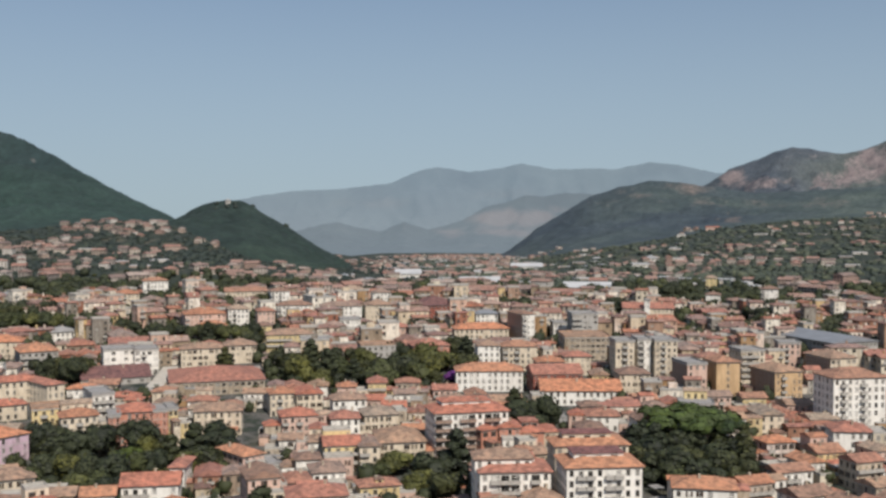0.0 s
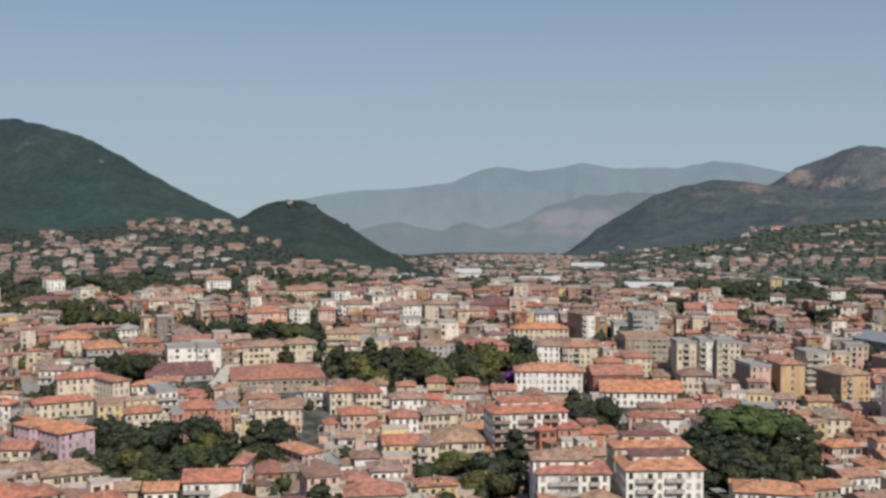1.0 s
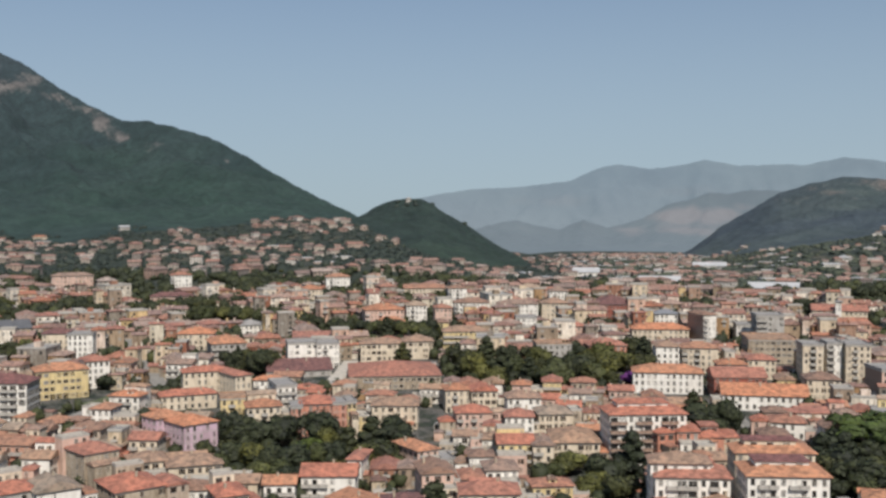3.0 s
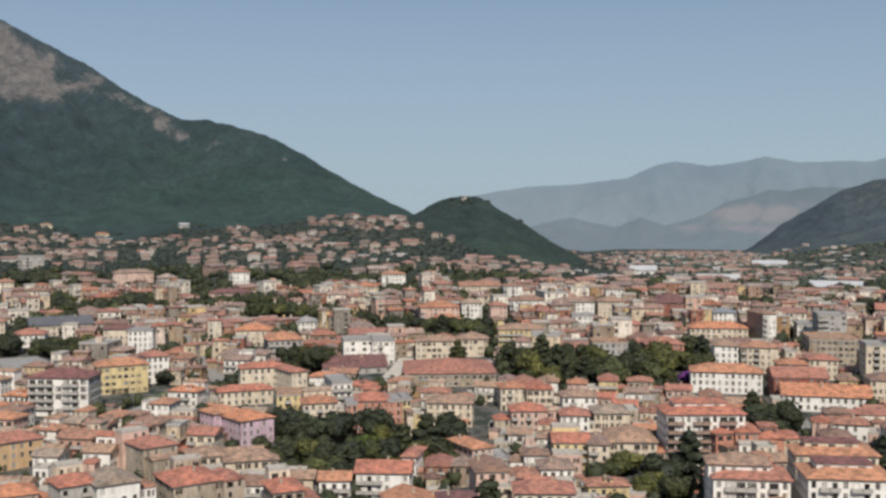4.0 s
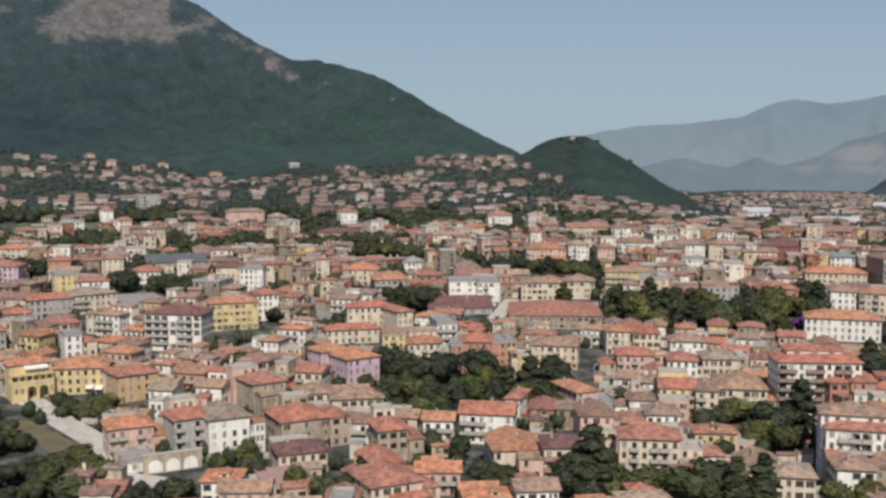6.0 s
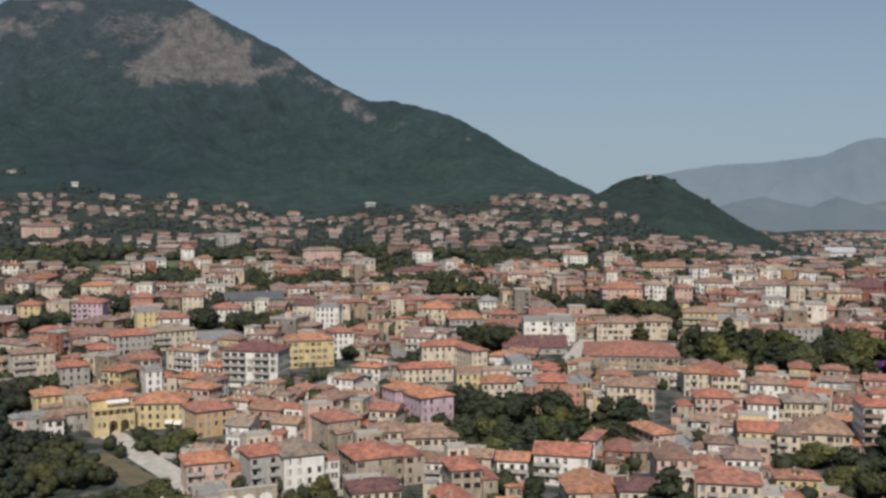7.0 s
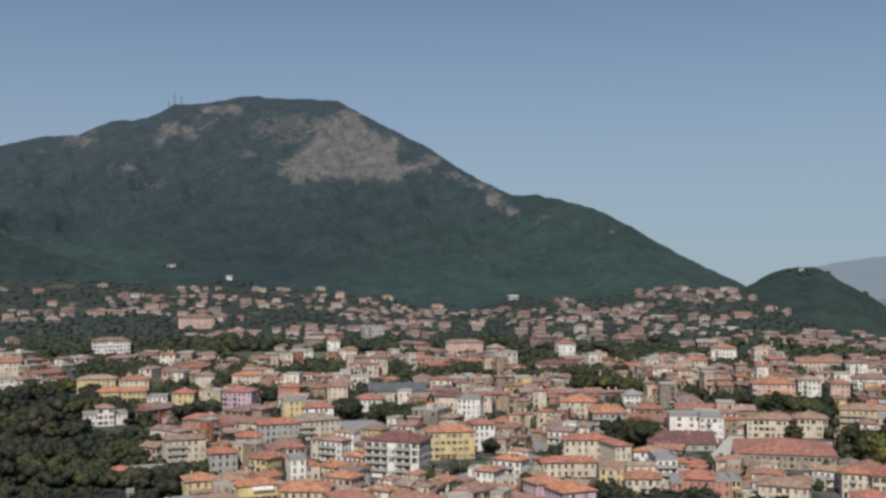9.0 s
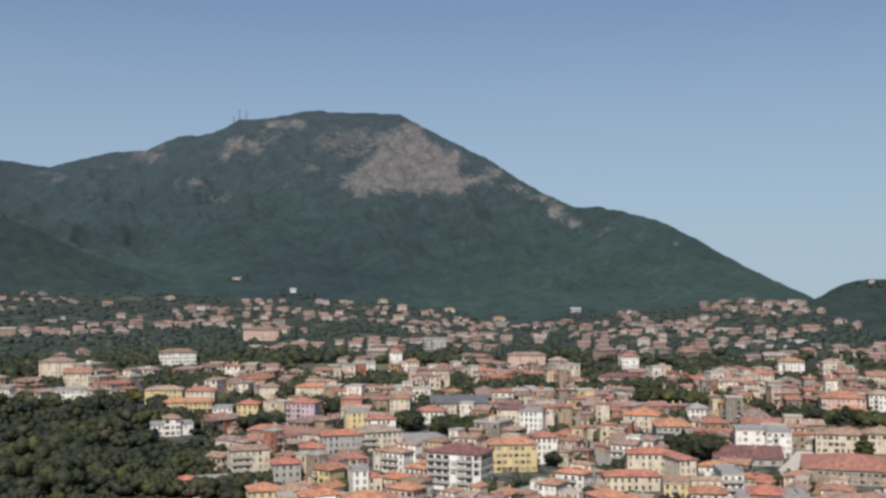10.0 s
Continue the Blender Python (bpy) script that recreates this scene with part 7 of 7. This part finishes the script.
ROWKINDS = [(10, 9, 2, "hip", 3), (12, 9, 2, "gable", 3), (9, 9, 3, "gable", 3), (13, 10, 2, "gable", 3), (10, 9, 2, "gable", 4), (16, 11, 3, "gable", 3), (9, 11, 2, "gable", 4), (12, 10, 3, "hip", 3), (14, 12, 4, "flat", 1), (9, 8, 2, "gable", 4), (11, 10, 2, "flat", 3), (8, 9, 3, "hip", 4), (20, 11, 2, "gable", 2), (10, 10, 2, "gable", 3), (13, 9, 3, "gable", 4), (9, 10, 1, "gable", 3)]
row_base = [row_house(k, *spec) for k, spec in enumerate(ROWKINDS)]
town_seed.shuffle(spots)
rows_r = []
for x, y, a, d in spots:
    if town_seed.random() < smooth(480, 800, d) * 0.6:
        continue
    k = town_seed.randrange(len(ROWKINDS))
    w, dd, s, top, annex = ROWKINDS[k]
    if s > 3 and town_seed.random() < (0.85 if d < 520 else 0.2):
        continue
    # away from the old quarter the houses are larger blocks of flats
    big = town_seed.uniform(1.0, 1.1) + town_seed.uniform(0.1, 0.45) * float(smooth(500, 620, d))
    r = 0.40 * math.hypot(w, dd) * big
    if green_at(x, y):
        continue
    if free(x, y, r * 0.9):
        rows_r.append((x, y, ground_z(x, y), radians(district(x, y) + town_seed.choice((0, 90, 180, 270)) + town_seed.uniform(-4, 4)), big * town_seed.uniform(0.9, 1.15), big, town_seed.uniform(0.92, 1.08) * (0.6 + 0.4 * big), k))
        TAKEN.append((x, y, r * 0.9))
merged("town_houses", row_base, rows_r, [mat["town_rows"], mat["roof_rows"], mat["glass"], mat["rail"], mat["slab"], mat["blind"]], "closely packed plastered town houses with clay-tiled roofs", "houses")

# ---- farther out: houses and trees past counting ----
def far_house(w, d, storeys, top, wall, glazed=True):
    bm = bmesh.new()
    h = storeys * STOREY
    box(bm, -w / 2, -d / 2, -2, w / 2, d / 2, h, 0, skip=("b",))
    if top == "flat":
        box(bm, -w / 2, -d / 2, h, w / 2, d / 2, h + 0.6, 2, skip=("b",))
    else:
        roof_bmesh(bm, w, d, h, top, 0.6, 0.42, 1)
    for s in range(storeys if glazed else 0):
        for side in range(4):
            ww = w if side % 2 == 0 else d
            n = max(2, round(ww / 3.6))
            for i in range(n):
                a, b, z = ((i + 0.5) / n - 0.5) * ww, (d if side % 2 == 0 else w) / 2, s * STOREY + 0.7
                q = Matrix.Rotation(math.pi / 2 * side, 3, "Z")
                bm.faces.new([bm.verts.new(q @ Vector(p)) for p in ((a - 0.6, -b - 0.04, z), (a + 0.6, -b - 0.04, z), (a + 0.6, -b - 0.04, z + 1.8), (a - 0.6, -b - 0.04, z + 1.8))]).material_index = 3
    return arrays(bm)


far_mats = [mat["far_wall"], mat["far_roof"], mat["pale_sheet"], mat["glass"]]
FAR_KINDS = ((12, 11, 2, "hip", 0), (14, 11, 2, "gable", 1), (11, 10, 1, "gable", 4), (17, 12, 2, "gable", 0), (15, 12, 3, "hip", 1), (12, 11, 2, "gable", 2), (20, 12, 3, "gable", 0), (26, 14, 1, "flat", 1), (13, 11, 2, "hip", 3), (17, 12, 2, "gable", 2), (13, 11, 1, "hip", 1))
far_base = [far_house(*s) for s in FAR_KINDS] + [far_house(*s, False) for s in FAR_KINDS]


def blob_tree(seed, leaves_n, tall):
    rng = np.random.default_rng(seed)
    bm = bmesh.new()
    for v in bmesh.ops.create_icosphere(bm, subdivisions=1, radius=0.45)["verts"]:
        k = 1 + 0.5 * noise.noise(v.co * 4 + Vector((seed * 3.1, 0, 0)))
        v.co = Vector((v.co.x * k, v.co.y * k, 0.5 + v.co.z * k * tall))
    for _ in range(leaves_n):
        n = Vector(rng.normal(size=3)).normalized()
        p = Vector((n.x * 0.46, n.y * 0.46, 0.5 + n.z * 0.46 * tall)) * rng.uniform(0.92, 1.06)
        u = n.orthogonal().normalized()
        w = n.cross(u)
        s = rng.uniform(0.05, 0.12)
        bm.faces.new([bm.verts.new(p + q) for q in ((u + n * 0.5) * s, w * s, -(u + n * 0.5) * s, -w * s)])
    return arrays(bm)


def wood_tree(seed):
    """A broad tree of a dense wood: a handful of leafy boughs under many small sprays of leaves."""
    rng = np.random.default_rng(seed)
    bm = bmesh.new()
    boughs = [(Vector((0.28 * math.cos(k * 2.4) * (k > 0), 0.28 * math.sin(k * 2.4) * (k > 0), 0.62 - 0.3 * (k > 0) * rng.random())), rng.uniform(0.2, 0.28)) for k in range(5)]
    for at, r in boughs:
        for v in bmesh.ops.create_icosphere(bm, subdivisions=1, radius=r)["verts"]:
            v.co = at + v.co * (1 + 0.4 * noise.noise(v.co * 9 + at * 7))
    for at, r in boughs:
        for _ in range(30):
            n = Vector(rng.normal(size=3)).normalized()
            n.z = abs(n.z) * 0.9 - 0.15
            p, u = at + n * r * rng.uniform(0.85, 1.2), n.orthogonal().normalized()
            w, q = n.cross(u), rng.uniform(0.03, 0.075)
            a, b = math.cos(seed + p.x * 90) * u + math.sin(seed + p.x * 90) * w, n * rng.uniform(-0.2, 0.5)
            c = n.cross(a)
            bm.faces.new([bm.verts.new(p + e * q) for e in (a + b, c * 0.8, -a - b, -c * 0.8)])
    return arrays(bm)


far_tree_base = [blob_tree(s, 7, 1.0) for s in range(6)]
tree_base = [blob_tree(s, 26, 1.0 if s % 2 else 1.25) for s in range(6)]
wood_base = [wood_tree(s) for s in range(6)]
far_seed = random.Random(31)
rows_h, rows_t, rows_far, rows_grove = [], [], [], []


def density(a, d):
    """How much of the ground is built on, from 0 to 1."""
    x, y = at_bearing(a, d)
    if a > 12:
        v = np.interp(d, [850, 1000, 1160, 1280, 1480, 1600], [0.85, 0.75, 0.5, 0.42, 0.3, 0.03])
        v = v * float(np.interp(a, [12, 14, 28, 30, 33, 37, 41, 45, 50, 60], [0.6, 0.8, 0.7, 0.4, 0.4, 0.6, 0.5, 0.3, 0.28, 0.28]))
    elif a > -4:
        v = np.interp(d, [850, 1100, 1500, 2400, 3000], [0.55, 0.4, 0.36, 0.4, 0.3]) * float(np.interp(a, [3, 6, 12], [1, 0.6, 0.5]))
    else:
        v = np.interp(d, [850, 1050, 1300, 1600, 2000, 2300], [0.6, 0.4, 0.17, 0.11, 0.09, 0.03])
    # hamlets, with fields and orchards between them
    n = math.sin(x / 113 + 1.7 * math.sin(y / 160)) * math.cos(y / 91 + 1.3 * math.sin(x / 140)) + 0.5 * math.sin(x / 47 + y / 59)
    return v * float(np.interp(n, [-0.6, 0.1, 0.7], [0.25, 1.0, 1.7]))


held = {}


def vacant(x, y, gap):
    """Whether nothing of the far settlements stands within gap metres."""
    i, j = int(x // 24), int(y // 24)
    return all((x - u) ** 2 + (y - v) ** 2 > (gap + g) ** 2 for p in (-1, 0, 1) for q in (-1, 0, 1) for u, v, g in held.get((i + p, j + q), ()))


def hold(x, y, gap):
    held.setdefault((int(x // 24), int(y // 24)), []).append((x, y, gap))


def too_high(a, d, up):
    return up > (far_seed.uniform(0.0, 0.07) if a > 12 else 0.32 if a < 0 else 0.05)


# houses stand along lanes that mostly follow the slope
for _ in range(3000):
    a, d = far_seed.uniform(-27, 62), math.sqrt(far_seed.uniform(845 ** 2, 2700 ** 2))
    if (a > 4 and d > 1640) or wooded_edge(a, d) or far_seed.random() > density(a, d):
        continue
    x, y = at_bearing(a, d)
    way = radians(a + far_seed.gauss(0, 24) + (90 if far_seed.random() < 0.22 else 0))
    bend, big = far_seed.uniform(-0.09, 0.09), far_seed.random() < (0.3 if a < 6 and d > 950 else 0.04)
    for n in range(far_seed.randint(2, 9)):
        for side in (-1, 1):
            if far_seed.random() < 0.3:
                continue
            off = far_seed.uniform(8.5, 11) * side
            u, v = x - math.sin(way) * off, y + math.cos(way) * off
            b, e = math.degrees(math.atan2(-u, v)), math.hypot(u, v)
            z, up = slope_z(u, v)
            if too_high(b, e, up) or e < 840 or green_at(u, v) or wooded_edge(b, e):
                continue
            k = 7 if big else far_seed.randrange(len(FAR_KINDS))
            gap = 13 if k == 7 else 8.4 if e < 1100 else 7.2
            if vacant(u, v, gap) and (e > 1000 or free(u, v, 6.5)):
                q = far_seed.uniform(0.78, 1.05) * float(np.interp(e, [880, 960, 1080, 1250, 2400], [1.2, 1.05, 0.78, 0.7, 0.66]))
                rows_h.append((u, v, z, way + (0 if side < 0 else math.pi) + far_seed.gauss(0, 0.06), q * far_seed.uniform(0.85, 1.15), q, q * far_seed.uniform(0.7, 1.0), k + (len(FAR_KINDS) if e > 1500 else 0)))
                hold(u, v, gap)
                for _ in range(2):        # hedges and fruit trees before the house
                    c, h = radians(b + far_seed.uniform(-0.4, 0.4)), far_seed.uniform(3.5, 6)
                    p, r = e - far_seed.uniform(8, 12), h * far_seed.uniform(1.2, 2.0)
                    if e > 1000 and far_seed.random() < 0.7:
                        tx, ty = -p * math.sin(c), p * math.cos(c)
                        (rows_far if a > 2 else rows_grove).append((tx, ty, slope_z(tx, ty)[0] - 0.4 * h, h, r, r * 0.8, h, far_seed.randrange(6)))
                if e < 900:
                    TAKEN.append((u, v, 6.5))
        way += bend
        x, y = x + math.cos(way) * far_seed.uniform(15, 22), y + math.sin(way) * far_seed.uniform(15, 22)
# orchards, hedges and garden trees round them
for _ in range(60000):
    a, d = far_seed.uniform(-27, 62), math.sqrt(far_seed.uniform(780 ** 2, 2500 ** 2))
    if (a > 4 and d > 1640) or wooded_edge(a, d):
        continue
    x, y = at_bearing(a, d)
    grove_here = math.sin(x / 61 + 0.6 * math.sin(y / 33)) * math.cos(y / 47 + a * 0.1)
    if far_seed.random() > 0.66 + 0.4 * grove_here and not green_at(x, y):
        continue
    z, up = slope_z(x, y)
    if far_seed.random() > float(np.interp(d, [1000, 1250, 1600], [1.0, 0.5, 0.3])) and not green_at(x, y):
        continue
    if up > 0.06 or not vacant(x, y, 1.5) or (d < 1000 and not free(x, y, 2)):
        continue
    h = far_seed.uniform(4.5, 11)
    if d < 1000:
        rows_t.append((x, y, z - 0.5, far_seed.uniform(0, 6), h * 1.2, h * 1.1, h * 0.85, far_seed.randrange(6)))
    else:
        k = far_seed.uniform(0.9, 1.6) * float(np.interp(d, [1000, 1500], [1.0, 1.35]))
        low = float(np.interp(d, [1000, 1200, 1500], [0.85, 0.6, 0.4]))
        tall = h * low * far_seed.uniform(0.9, 1.7)
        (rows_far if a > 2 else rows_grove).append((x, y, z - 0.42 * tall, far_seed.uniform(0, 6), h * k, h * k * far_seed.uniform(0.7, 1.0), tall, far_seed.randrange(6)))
    if far_seed.random() < 0.5:
        hold(x, y, 1.0)
# the lone houses on the slopes stand among their own trees
for a, d in LONE:
    for _ in range(16):
        b, e, h = a + far_seed.gauss(0, 0.5), d + far_seed.uniform(-26, 14), far_seed.uniform(4, 8)
        x, y = at_bearing(b, e)
        if abs(b - a) * d * 0.01745 > 9 or e < d - 9:
            rows_far.append((x, y, slope_z(x, y)[0] - 0.42 * h, h, h * 1.4, h * 1.2, h, far_seed.randrange(6)))
for gx, gy, r in GREEN_SPOTS[13:]:
    for _ in range(int(r * r / 26)):
        q, t = r * math.sqrt(far_seed.random()), far_seed.uniform(0, 6.283)
        x, y, h = gx + q * math.cos(t), gy + q * math.sin(t), far_seed.uniform(4, 11)
        if free(x, y, 2):
            rows_t.append((x, y, ground_z(x, y) - 0.5, t, h * 1.1, h * 1.1, h * 0.9, far_seed.randrange(6)))
merged("distant_houses", far_base, rows_h, far_mats, "distant plastered houses with clay-tiled roofs across the valley", "houses")
# sheds, walls, terraces and pergolas in the yards
def outbuilding(k):
    rng = random.Random(400 + k)
    bm = bmesh.new()
    if k < 4:
        w, d, h = rng.uniform(3.5, 6), rng.uniform(3, 5), rng.uniform(2.3, 3.4)
        box(bm, -w / 2, -d / 2, -1, w / 2, d / 2, h, 0, skip=("b",))
        roof_bmesh(bm, w, d, h, "gable", 0.25, 0.3, 1)
    elif k < 6:
        w, d, h = rng.uniform(4, 7), rng.uniform(3, 5), rng.uniform(2.5, 5)
        box(bm, -w / 2, -d / 2, -1, w / 2, d / 2, h, 0, skip=("b", "t"))
        box(bm, -w / 2, -d / 2, h, w / 2, d / 2, h + 0.15, 4)
        box(bm, -w / 2, -d / 2, h + 0.15, w / 2, -d / 2 + 0.15, h + 0.9, 3)
    elif k == 6:
        box(bm, -6, -0.15, -1, 6, 0.15, 2.0, 3)
        box(bm, 5.7, 0.15, -1, 6, 6, 2.0, 3)
    elif k == 7:
        for x in (-2, 0, 2):
            for y in (-1.5, 1.5):
                box(bm, x - 0.08, y - 0.08, 0, x + 0.08, y + 0.08, 2.4, 2)
        box(bm, -2.4, -1.8, 2.4, 2.4, 1.8, 2.52, 4)
    else:
        box(bm, -3, -2.5, -1, 3, 2.5, 3.2, 0, skip=("b",))
        for x in (-1.5, 0.4):
            box(bm, x, -2.55, 0.4, x + 1.0, -2.5, 2.0, 2)
        roof_bmesh(bm, 6, 5, 3.2, "hip", 0.3, 0.3, 1)
    return arrays(bm)


shed_base = [outbuilding(k) for k in range(9)]
shed_seed, rows_s = random.Random(77), []
for x, y, a, d in spots:
    for _ in range(3):
        u, v = x + shed_seed.uniform(-7, 7), y + shed_seed.uniform(-7, 7)
        if d < 640 and shed_seed.random() < 0.5 and not green_at(u, v) and free(u, v, 2.2):
            rows_s.append((u, v, ground_z(u, v), radians(district(u, v) + shed_seed.choice((0, 90, 180, 270))), 1, 1, 1, shed_seed.randrange(9)))
            TAKEN.append((u, v, 2.2))
merged("outbuildings", shed_base, rows_s, [mat["town_rows"], mat["roof_rows"], mat["glass"], mat["rail"], mat["slab"]], "small sheds, yard walls and pergolas between the houses", "outbuildings")
# gardens and hedges between the houses of the town
for x, y, a, d in spots:
    for _ in range(4):
        u, v = x + far_seed.uniform(-8, 8), y + far_seed.uniform(-8, 8)
        if far_seed.random() < 0.34 + 0.66 * float(smooth(450, 750, d)) and free(u, v, 0.7):
            h = far_seed.uniform(3.5, 8) + 3 * float(smooth(550, 800, d)) * far_seed.random()
            rows_t.append((u, v, ground_z(u, v) - 0.4, far_seed.uniform(0, 6), h, h, h, far_seed.randrange(6)))
merged("garden_trees", tree_base, rows_t, [mat["wood"]], "garden trees and hedges between the houses", "trees")
merged("far_woods", far_tree_base, rows_far, [mat["far_wood"]], "dark green woods and orchards at the foot of the mountains", "woods")
# same far trees, in the leaf colour that has haze painted in
merged("olive_groves", far_tree_base, rows_grove, [mat["hazed_wood"]], "pale hazy woods and gardens on the far valley slopes", "woods")
rows_w = []
for _ in range(16000):
    a, d = far_seed.uniform(33, 60), math.sqrt(far_seed.uniform(240 ** 2, 760 ** 2))
    x, y = at_bearing(a, d)
    clear = math.sin(x / 23 + 1) * math.cos(y / 31) + 0.6 * math.sin((x - y) / 13)
    if wooded_edge(a, d) and free(x, y, 1.0) and (clear < 0.5 or d > 385) and (d < 540 or far_seed.random() < 0.6):
        h = far_seed.uniform(2.6, 7.0) + (4 if d > 400 else 2) * far_seed.random() ** 2 if d < 480 else far_seed.uniform(3.5, 9) + 6 * max(0, -clear) * far_seed.random()
        if clear > 0.6:        # undergrowth in the clearings
            h *= 0.5
        elif far_seed.random() < 0.08 and d > 440:        # old trees that stand above the rest
            h *= 1.45
        rows_w.append((x, y, ground_z(x, y) - 0.8, far_seed.uniform(0, 6), h * far_seed.uniform(0.95, 1.45), h * far_seed.uniform(0.95, 1.45), h * 1.15, far_seed.randrange(6)))
merged("woodland", wood_base, rows_w[:1900], [mat["slope_wood"]], "dense broad-leaved woodland on the slope below the town", "woods")
